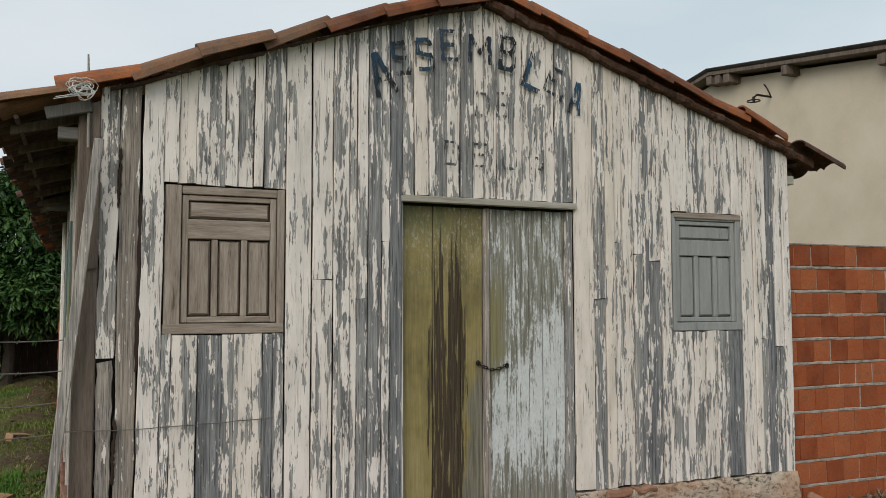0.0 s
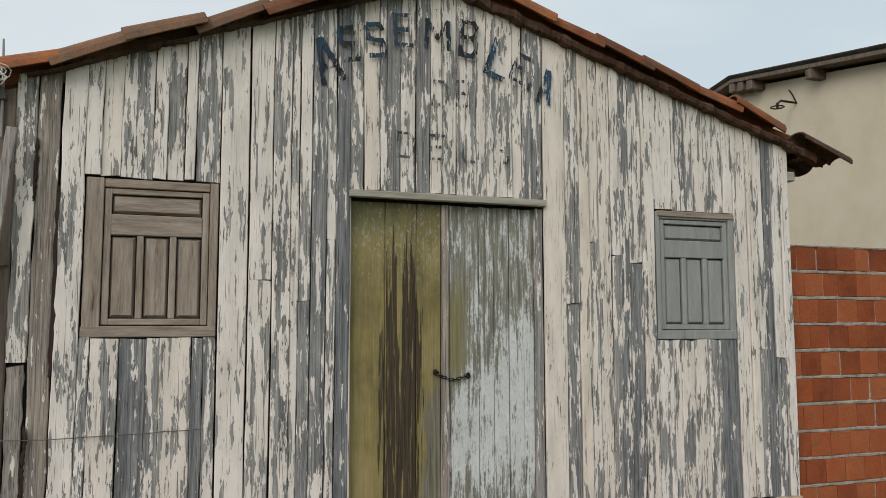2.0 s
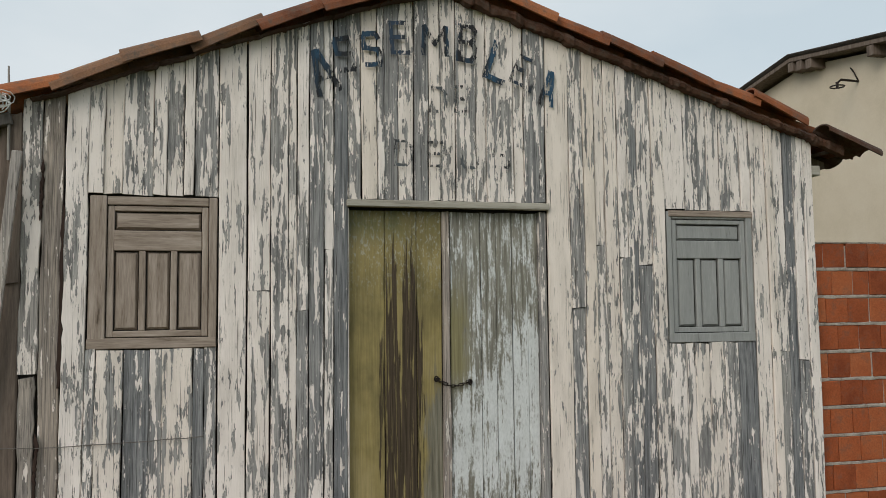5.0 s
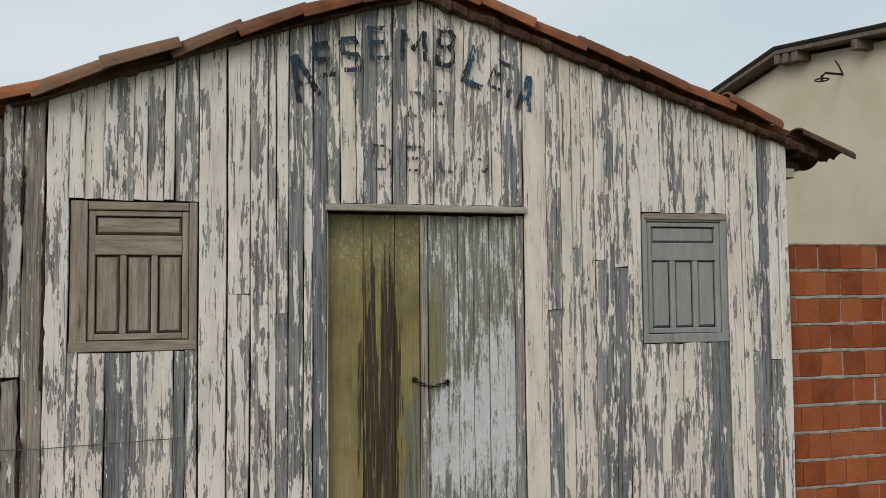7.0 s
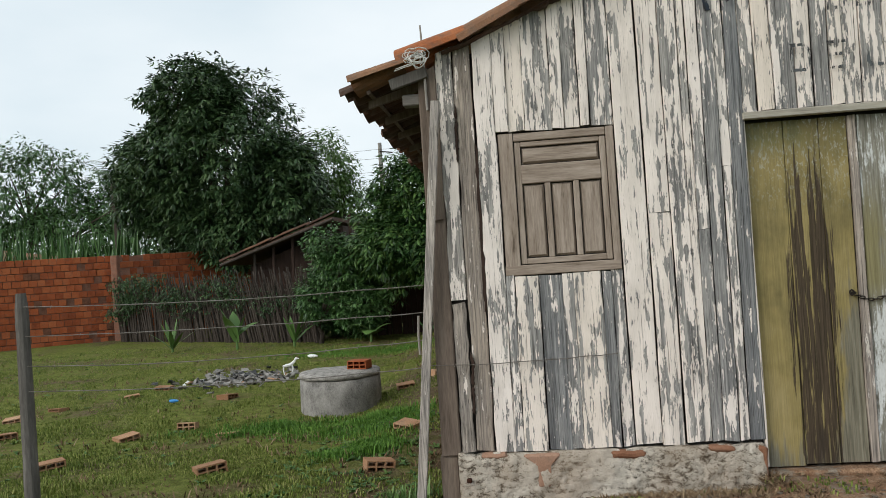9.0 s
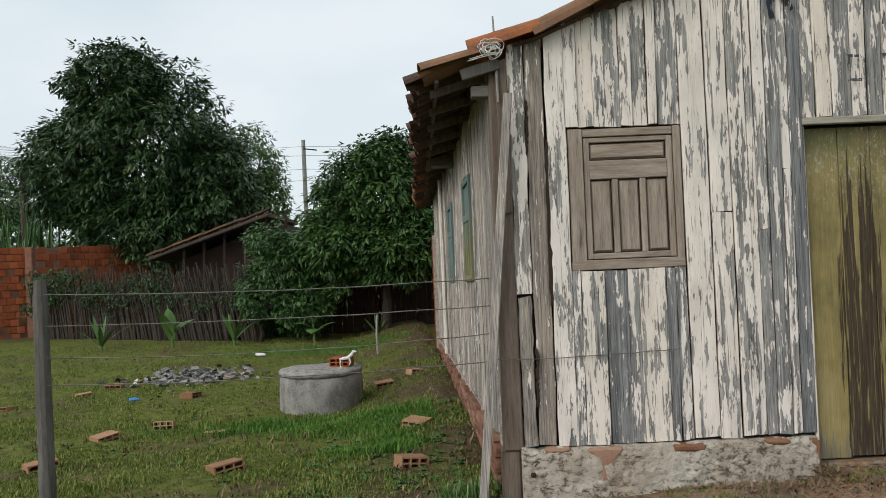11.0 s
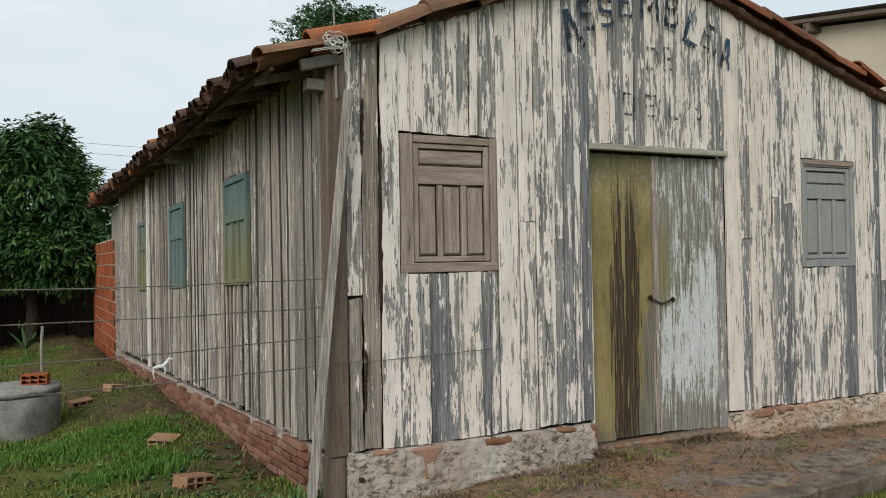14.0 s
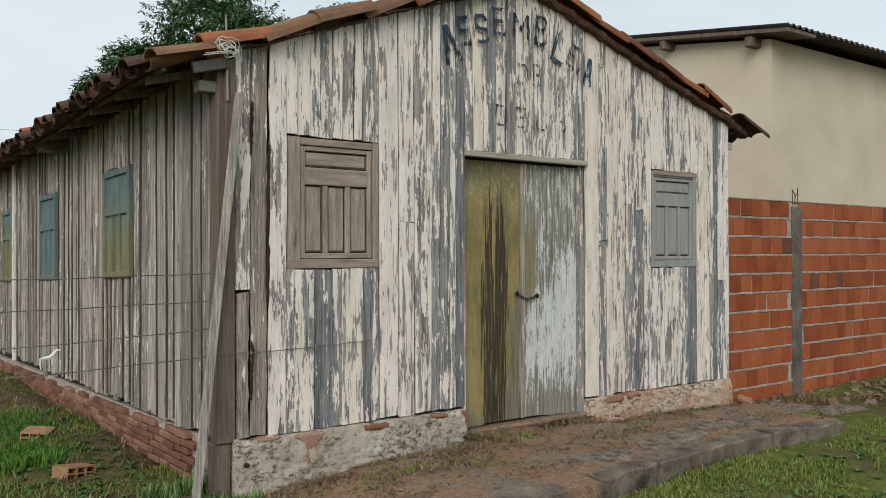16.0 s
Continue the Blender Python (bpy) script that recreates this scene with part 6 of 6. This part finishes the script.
tree("tree", "light green feathery tree at the far side", -22.0, 30.0, 3.0, [((-22.0, 30.0, 5.6), (3.6, 3.0, 2.8), 1700), ((-18.0, 31.0, 4.8), (2.4, 2.0, 2.2), 900), ((-26.0, 29.0, 6.0), (3.0, 2.4, 2.8), 1000), ((-20.0, 29.0, 3.4), (5.0, 2.0, 1.8), 1200)], M_LEAF2, 0.26, 0.25)
tree("shrub", "dark green shrubs before the shed", -4.3, 13.1, 0.6, [((-4.3, 13.0, 0.7), (0.55, 0.5, 0.6), 330), ((-3.6, 13.0, 1.4), (0.7, 0.6, 0.7), 520), ((-3.3, 13.0, 0.5), (0.8, 0.6, 0.7), 600), ((-4.0, 13.0, 1.9), (0.6, 0.5, 0.5), 300)], M_LEAF2, 0.13, 0.06)
# low dark hedge that closes the yard
bm = bmesh.new()
for k in range(9):
    leaf_cloud(bm, (-4.4 + 0.62 * k, 14.8 + 0.2 * (k % 3), 0.6), (0.7, 0.5, 1.1), 320, 0.17)
tagged(part("hedge", bm, M_LEAF), "dark dense hedge at the back of the yard", "hedge", kind="stuff")
bm = bmesh.new()
for k in range(26):
    x = -60 + k * 5.2
    leaf_cloud(bm, (x, 55 + RNG.uniform(-6, 6), 2.5), (3.6, 3.0, RNG.uniform(2.5, 4.5)), 260, 0.6)
tagged(part("distant_trees", bm, M_LEAF2), "distant line of green trees", "trees", kind="stuff")
bm = bmesh.new()
for k in range(46):
    f = RNG.uniform(0.0, 1.0) ** 1.4
    p = SF[0].lerp(SF[1], f)
    leaf_cloud(bm, (p.x, p.y - 0.14, RNG.uniform(0.45, 1.4)), (0.6, 0.14, 0.34), 46, 0.08, 0.5, 0.1)
part("vine", bm, M_LEAF, stick_fence, "green vine leaves")

# near-black boards added under the crown to give its deep shade
dark_fence = thing("shade_boards", "near-black boards added as the deep shade under the tree", "fence")
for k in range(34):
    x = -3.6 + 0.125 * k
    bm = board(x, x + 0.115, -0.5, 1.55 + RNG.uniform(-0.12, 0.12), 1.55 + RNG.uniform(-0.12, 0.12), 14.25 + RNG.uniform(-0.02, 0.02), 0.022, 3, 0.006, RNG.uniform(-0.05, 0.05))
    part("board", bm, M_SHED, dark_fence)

shed = thing("shed", "dark wooden shed with a sloping tile roof", "shed")
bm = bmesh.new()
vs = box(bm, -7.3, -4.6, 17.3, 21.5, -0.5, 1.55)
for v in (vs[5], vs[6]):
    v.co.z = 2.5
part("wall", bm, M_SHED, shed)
bm = bmesh.new()
vs = box(bm, -7.9, -4.75, 16.7, 21.8, 1.60, 1.70)
for v in vs:
    v.co.z += 0.33 * (v.co.x + 7.9)
part("roof", bm, M_TILE_DARK, shed, "weathered brown tile roof")
bm = bmesh.new()
tube(bm, [(-7.95, 16.70, 1.62), (-4.70, 16.70, 2.68)], 0.04, 7)
part("verge_pole", bm, M_TWIG, shed)
for k in range(9):
    piece("roof_tile", T_C, shed, pose(-7.75 + 0.36 * k, 16.78 + RNG.uniform(-0.05, 0.05), 1.80 + 0.119 * k + RNG.uniform(-0.015, 0.015), 0, -18 - 3 + RNG.uniform(-3, 3), RNG.uniform(-5, 5)))
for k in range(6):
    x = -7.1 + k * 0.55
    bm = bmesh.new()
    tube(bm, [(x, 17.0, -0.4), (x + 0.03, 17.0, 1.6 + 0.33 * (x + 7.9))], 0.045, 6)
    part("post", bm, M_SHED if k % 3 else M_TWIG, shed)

# small house roof far at the side
bm = bmesh.new()
vs = box(bm, -26, -16.8, 20, 26, 3.7, 3.8)
for v in vs:
    if v.co.x > -18:
        v.co.z -= 1.5
tagged(part("far_roof", bm, M_TILE_OLD), "brown tile roof of a house beyond the wall", "roof")
bm = bmesh.new()
vs = box(bm, -25.5, -17.4, 20.6, 25.6, -0.5, 2.3)
tagged(part("far_house_wall", bm, M_BRICK_OLD), "brick wall of a house beyond the yard", "wall")

# utility pole with lines
pole = thing("utility_pole", "grey concrete utility pole with thin power lines", "pole")
bm = bmesh.new()
tube(bm, [(-5.9, 31.2, -0.5), (-5.9, 31.2, 6.8)], [0.13, 0.09], 8)
part("shaft", bm, M_CONCRETE, pole)
bm = bmesh.new()
tube(bm, [(-5.9, 31.1, 6.4), (-5.3, 31.0, 6.3)], 0.03, 5)
part("bracket", bm, M_IRON, pole)
bm = bmesh.new()
for z, dx in ((6.5, 0), (6.1, 0.05), (5.5, 0), (5.0, 0)):
    tube(bm, [(-40, 33, z + 0.6), (-22, 32, z - 0.1), (-5.9 + dx, 31.1, z), (3, 31, z - 0.35), (25, 30, z + 0.4)], 0.007, 4)
part("power_line", bm, M_IRON, pole)


# ---- plants ----
def blade_leaf(bm, base, az, el, L, w, bend, segs=5, fold=0.15):
    p = Vector(base)
    d = Vector((math.cos(az) * math.cos(el), math.sin(az) * math.cos(el), math.sin(el)))
    s = Vector((-math.sin(az), math.cos(az), 0))
    prev = None
    for i in range(segs + 1):
        f = i / segs
        ww = w * math.sin(math.pi * min(0.97, 0.12 + 0.88 * f)) ** 0.7 if f < 1 else 0.001
        up = s.cross(d)
        cur = (bm.verts.new(p - s * ww + up * ww * fold), bm.verts.new(p), bm.verts.new(p + s * ww + up * ww * fold))
        if prev:
            bm.faces.new((prev[0], prev[1], cur[1], cur[0]))
            bm.faces.new((prev[1], prev[2], cur[2], cur[1]))
        prev = cur
        p = p + d * (L / segs)
        d = (d + Vector((0, 0, -bend / segs))).normalized()


def leafy_plant(name, label, x, y, n, L, w, mat, stem=0.25, bend=0.9, el=(0.6, 1.3)):
    t = thing(name, label, "plant")
    z = gz(x, y)
    bm = bmesh.new()
    tube(bm, [(x, y, z - 0.05), (x, y, z + stem)], [0.035, 0.025], 6)
    part("stem", bm, M_LEAF3, t)
    for k in range(n):
        bm = bmesh.new()
        blade_leaf(bm, (x, y, z + stem * RNG.uniform(0.5, 1)), k * 2.4 + RNG.uniform(-0.3, 0.3), RNG.uniform(*el), L * RNG.uniform(0.75, 1.15), w, bend * RNG.uniform(0.6, 1.2))
        part("leaf", bm, mat, t)


leafy_plant("banana_plant", "young banana plant with broad bright green leaves", -6.1, 12.7, 5, 0.75, 0.13, M_LEAF3, 0.35)
leafy_plant("banana_plant", "young banana plant with broad bright green leaves", -3.05, 12.7, 5, 0.6, 0.16, M_LEAF3, 0.3, 1.4, (0.3, 1.0))
leafy_plant("agave_plant", "yellow green spiky plant by the fence", -4.75, 12.6, 9, 0.75, 0.05, M_LEAF3, 0.12, 0.5, (0.7, 1.4))
leafy_plant("agave_plant", "yellow green spiky plant by the fence", -7.7, 12.9, 9, 0.7, 0.05, M_LEAF3, 0.12, 0.5, (0.7, 1.4))
leafy_plant("spiky_plant", "small green spiky plant in front of the hedge", -1.6, 11.6, 7, 0.5, 0.03, M_LEAF2, 0.1, 0.5, (0.7, 1.4))
bm = bmesh.new()
for k in range(420):
    x, y = RNG.uniform(-19, -12.0), RNG.uniform(18.8, 21.0)
    blade_leaf(bm, (x, y, -0.4), RNG.uniform(0, 6.28), RNG.uniform(1.25, 1.55), RNG.uniform(2.7, 4.1), 0.04, RNG.uniform(0.2, 0.9), 7)
tagged(part("cane_grass", bm, M_LEAF2), "tall pale green cane grass behind the wall", "grass", kind="stuff")
# palm fronds beside the big tree
bm = bmesh.new()
for k in range(8):
    az = k * 0.8
    base = Vector((-14.2, 23.0, 5.0))
    d = Vector((math.cos(az), math.sin(az), 0.9)).normalized()
    p = base.copy()
    for i in range(12):
        p = p + d * 0.16
        d = (d + Vector((0, 0, -0.09))).normalized()
        for s in (-1, 1):
            side = d.cross(Vector((0, 0, 1))).normalized() * s
            a = bm.verts.new(p)
            b2 = bm.verts.new(p + side * 0.5 + d * 0.3 + Vector((0, 0, -0.12)))
            c = bm.verts.new(p + d * 0.045)
            bm.faces.new((a, b2, c))
palm = thing("palm", "palm with thin arching fronds", "tree")
part("fronds", bm, M_LEAF2, palm)
bm = bmesh.new()
tube(bm, [(-14.2, 23, -0.4), (-14.2, 23, 5.0)], [0.16, 0.11], 8)
part("trunk", bm, M_BARK, palm)

# rubbish heap
heap = thing("rubbish_heap", "low heap of black and white rubbish on the grass", "rubbish")
for mat, nm, n in ((M_BLACKP, "black_rubbish", 80), (M_PLASTIC, "plastic_bag", 9), (M_BRICK_PALE, "shard", 10), (M_CONCRETE, "ash", 260)):
    bm = bmesh.new()
    for k in range(n):
        x, y = -4.15 + RNG.gauss(0, 0.42), 7.7 + RNG.gauss(0, 0.42)
        s = RNG.uniform(0.012, 0.04)
        vs = box(bm, -s * 1.6, s * 1.6, -s, s, -s * 0.2, s * 0.25, pose(x, y, gz(x, y) + s * 0.3 + RNG.uniform(0, 0.04), RNG.uniform(-40, 40), RNG.uniform(-40, 40), RNG.uniform(0, 180)))
        for v in vs:
            v.co += Vector((RNG.uniform(-1, 1), RNG.uniform(-1, 1), RNG.uniform(-1, 1))) * s * 0.5
    tagged(part(nm, bm, mat, heap), kind="stuff")
for x, y, mat, nm, lab in ((-4.35, 5.55, M_BLUE, "plastic_bottle", "crushed blue plastic bottle in the grass"), (-3.7, 10.2, M_PLASTIC, "plastic_bag", "white plastic bag lying in the grass")):
    bm = bmesh.new()
    bmesh.ops.create_icosphere(bm, subdivisions=2, radius=0.06 if mat == M_PLASTIC else 0.04)
    for v in bm.verts:
        v.co = Vector((v.co.x * 1.8, v.co.y, v.co.z * 0.6)) * (1 + 0.5 * noise.noise(v.co * 14))
    bm.transform(Matrix.Translation((x, y, gz(x, y) + 0.04)))
    tagged(part(nm, bm, mat), lab, "rubbish")


# ---- grass and litter ----
def blades(n, region, size, mat, name, label, keep, lay=0.0, wid=0.006):
    verts, faces = [], []
    for _ in range(n):
        x, y = region()
        if not keep(x, y):
            continue
        z = apron_z(x, y) if (-0.3 < x < 4.9 and apron_edge(x) < y < 0.1) else gz(x, y)
        tuft = max(0.45, 0.95 + 1.3 * noise.noise((x * 1.9, y * 1.9, 40)))
        for _k in range(3):
            a = RNG.uniform(0, math.tau)
            h = size * RNG.uniform(0.5, 1.3) * tuft
            ox, oy = x + RNG.uniform(-0.03, 0.03), y + RNG.uniform(-0.03, 0.03)
            t = RNG.uniform(0.1, 0.7) + lay
            dx, dy, dz = math.cos(a) * math.sin(min(t, 1.5)) * h, math.sin(a) * math.sin(min(t, 1.5)) * h, math.cos(min(t, 1.5)) * h
            px, py = -math.sin(a) * wid, math.cos(a) * wid
            k0 = len(verts)
            verts += [(ox - px, oy - py, z - 0.01), (ox + px, oy + py, z - 0.01), (ox + dx * 0.55 + px * 0.7, oy + dy * 0.55 + py * 0.7, z + dz * 0.7), (ox + dx * 0.55 - px * 0.7, oy + dy * 0.55 - py * 0.7, z + dz * 0.7), (ox + dx, oy + dy, z + dz * 0.95)]
            faces += [(k0, k0 + 1, k0 + 2, k0 + 3), (k0 + 3, k0 + 2, k0 + 4)]
    me = bpy.data.meshes.new(name)
    me.from_pydata(verts, [], faces)
    me.materials.append(mat)
    ob = new(name, me)
    tagged(ob, label, "grass", kind="stuff")


def is_grass(x, y):
    d = abs(x + 0.06 * y + 0.15)
    f = noise.noise((x * 0.9, y * 0.9, 11)) + 0.5 * noise.noise((x * 2.3, y * 2.3, 5))
    return f > -0.04 + 0.42 * max(0.0, 1 - d * 0.8) - 0.25 * RNG.random()


def yard_region():
    y = -1.2 - 1.6 * RNG.random() ** 2 + 15.5 * RNG.random() ** 1.5
    return RNG.uniform(-1.0 - 0.75 * (y + 4.5), 0.1 - 0.06 * y), y


def street_region():
    return RNG.uniform(0.2, 10.5) - 1.2 * RNG.random() ** 3, -1.36 - 3.2 * RNG.random() ** 1.8


blades(70000, yard_region, 0.030, M_GRASS, "yard_grass", "short green grass in the yard", is_grass, 0.15, 0.0045)
blades(34000, street_region, 0.034, M_GRASS, "street_grass", "short green grass before the apron", lambda x, y: (x > 4.9 or y < apron_edge(x) + 0.0) and noise.noise((x * 1.1, y * 1.1, 8)) + 0.5 * noise.noise((x * 3, y * 3, 4)) > -0.16, 0.15, 0.005)
def lush_region():
    cx, cy, rx, ry = RNG.choice(((-1.9, 3.35, 1.1, 0.45), (-1.0, 2.9, 0.6, 0.5), (-2.6, 10.8, 1.8, 0.8), (-0.95, 1.75, 0.35, 0.3)))
    return cx + RNG.gauss(0, 0.5) * rx, cy + RNG.gauss(0, 0.5) * ry


blades(8500, lush_region, 0.055, M_LUSH, "lush_grass", "longer bright green grass in soft clumps", lambda x, y: x < -0.3 - 0.06 * y and math.hypot(x + 1.8, y - 4.62) > 0.52, 0.1, 0.0045)
blades(9000, yard_region, 0.07, M_STRAW, "dry_grass", "dry straw among the grass", lambda x, y: not is_grass(x, y) and RNG.random() < 0.7, 0.6)
blades(6500, lambda: (RNG.uniform(-0.1, 5.0), -1.1 * RNG.random() ** 2.6 - 0.05), 0.065, M_STRAW, "straw_litter", "dry straw lying along the foot of the wall", lambda x, y: noise.noise((x * 2, y * 4, 3)) > -0.05, 1.0, 0.0042)
blades(1800, lambda: (RNG.uniform(0.0, 4.9), -1.25 * RNG.random() ** 1.1), 0.02, M_GRASS, "apron_weeds", "small green weeds on the cement apron", lambda x, y: noise.noise((x * 1.6, y * 2.6, 21)) > 0.22)
blades(260, lambda: (RNG.uniform(-0.45, 0.12), RNG.uniform(-0.35, 0.25)), 0.10, M_LEAF3, "corner_weeds", "green weeds at the house corner", lambda x, y: True)
blades(1500, lambda: (RNG.uniform(5.2, 11), -0.9 * RNG.random()), 0.07, M_STRAW, "wall_litter", "dry litter along the brick wall", lambda x, y: noise.noise((x * 2, y * 2, 31)) > -0.1, 0.7, 0.004)
# broad-leaved weeds
bm = bmesh.new()
for k in range(1100):
    x, y = yard_region()
    pick = RNG.random()
    if pick < 0.15:
        x, y = RNG.uniform(7.2, 9.5), RNG.uniform(-0.9, -0.1)
    elif pick < 0.45:
        x, y = RNG.uniform(2.5, 8.5), RNG.uniform(-3.2, -1.55)
    elif RNG.random() < 0.45:
        x, y = RNG.uniform(-1.5, -0.25), RNG.uniform(-0.3, 3.5)
    z = gz(x, y)
    for j in range(6):
        blade_leaf(bm, (x, y, z), j * 1.05 + RNG.uniform(-0.2, 0.2), RNG.uniform(0.3, 0.9), RNG.uniform(0.03, 0.07), 0.012, 1.0, 3)
tagged(part("weeds", bm, M_WEED), "broad-leaved green weeds", "weeds", kind="stuff")
# broken cement edge of the apron
x = 0.15
while x < 4.85:
    L = RNG.uniform(0.45, 1.05)
    x1 = min(x + L, 4.95)
    e = apron_edge((x + x1) / 2)
    bm = bmesh.new()
    nx = 16
    tilt, back = RNG.uniform(-0.03, 0.03), RNG.uniform(-0.03, 0.03)
    rows = []
    for i in range(nx + 1):
        xx = x + (x1 - x) * i / nx
        ee = apron_edge(xx) + back
        w0 = 0.15 + 0.07 * noise.noise((xx * 5, 2, 2))
        zt = apron_z(xx, ee + 0.05) + 0.012 + tilt * (i / nx - 0.5) + 0.012 * noise.noise((xx * 6, 9, 1))
        ring = []
        for yy, zz in ((ee - 0.03, -0.42), (ee - 0.028, -0.18), (ee - 0.026, zt - 0.012), (ee - 0.014, zt), (ee + w0, zt - 0.004), (ee + w0 + 0.03, zt - 0.06), (ee + w0 + 0.03, -0.42)):
            ring.append(bm.verts.new((xx + 0.012 * noise.noise((xx * 9, zz * 9, 0)), yy + 0.016 * noise.noise((xx * 12, zz * 14, 5)), zz + 0.01 * noise.noise((xx * 13, yy * 13, 8)))))
        rows.append(ring)
    for a, c in zip(rows, rows[1:]):
        for k in range(6):
            bm.faces.new((a[k], c[k], c[k + 1], a[k + 1]))
    bm.faces.new(rows[0][::-1])
    bm.faces.new(rows[-1])
    bmesh.ops.recalc_face_normals(bm, faces=bm.faces[:])
    tagged(part("kerb_block", bm, M_OLDSTONE), "broken brown cement block edging the apron", "kerb", "kerb blocks along the apron")
    x = x1 + RNG.uniform(0.01, 0.06) + (0.25 if 1.5 < x1 < 2.3 else 0)
# fallen dry leaves
bm = bmesh.new()
for k in range(620):
    x, y = RNG.uniform(-0.1, 5.6), -1.3 * RNG.random() ** 2.2 - 0.02
    z = (apron_z(x, y) if x < 4.9 and y > apron_edge(x) else gz(x, y)) + 0.012
    blade_leaf(bm, (x, y, z), RNG.uniform(0, 6.28), RNG.uniform(-0.1, 0.35), RNG.uniform(0.02, 0.06), RNG.uniform(0.004, 0.011), 0.3, 2)
tagged(part("dry_leaves", bm, M_STRAW), "fallen dry brown leaves before the house", "leaves", kind="stuff")
# chips of plaster and tile on the apron
bm = bmesh.new()
for k in range(240):
    x, y = RNG.uniform(0.0, 4.9), -1.3 * RNG.random()
    if y < apron_edge(x) + 0.03:
        continue
    s = RNG.uniform(0.004, 0.018)
    vs = box(bm, -s, s, -s * 0.7, s * 0.7, -s * 0.4, s * 0.4, pose(x, y, apron_z(x, y) + s * 0.3, RNG.uniform(-30, 30), RNG.uniform(-30, 30), RNG.uniform(0, 180)))
tagged(part("plaster_chips", bm, M_OLDSTONE), "small pale chips of plaster on the apron", "rubble", kind="stuff")

# flat remains of the cement floor
M_SLAB = plain("worn_flat_cement", [(0.38, (0.05, 0.038, 0.028)), (0.48, (0.16, 0.128, 0.098)), (0.60, (0.27, 0.222, 0.175))], ns=13, bstr=0.7, bdist=0.012)
for cx, cy, r, seed in ((3.05, -1.0, 0.24, 1), (3.95, -0.85, 0.30, 2), (2.25, -1.05, 0.20, 3), (5.40, -0.42, 0.30, 5), (5.95, -0.75, 0.22, 7)):
    z = apron_z(cx, cy) if cx < 4.9 else gz(cx, cy)
    bm = bmesh.new()
    top, low = [], []
    for k in range(15):
        a = k * math.tau / 15
        q = r * (1 + 0.38 * noise.noise((math.cos(a) * 1.3, math.sin(a) * 1.3, seed * 3.7)) + 0.16 * noise.noise((k * 1.7, seed, 1)))
        x, y = cx + q * 1.5 * math.cos(a), max(cy + q * 0.75 * math.sin(a), (apron_edge(cx) + 0.06) if cx < 4.9 else -9)
        h = (apron_z(x, y) if cx < 4.9 else gz(x, y)) + 0.008 + 0.008 * noise.noise((x * 3, y * 3, seed))
        top.append(bm.verts.new((x, y, h)))
        low.append(bm.verts.new((x * 1.0 + 0.01 * math.cos(a), y + 0.01 * math.sin(a), h - 0.07)))
    mid = bm.verts.new((cx, cy, z + 0.016))
    for k in range(15):
        bm.faces.new((top[k], top[(k + 1) % 15], mid))
        bm.faces.new((low[k], low[(k + 1) % 15], top[(k + 1) % 15], top[k]))
    bm.faces.new(low[::-1])
    tagged(part("cement_slab", bm, M_SLAB), "worn flat piece of grey brown cement floor", "slab", "pieces of the broken cement floor")
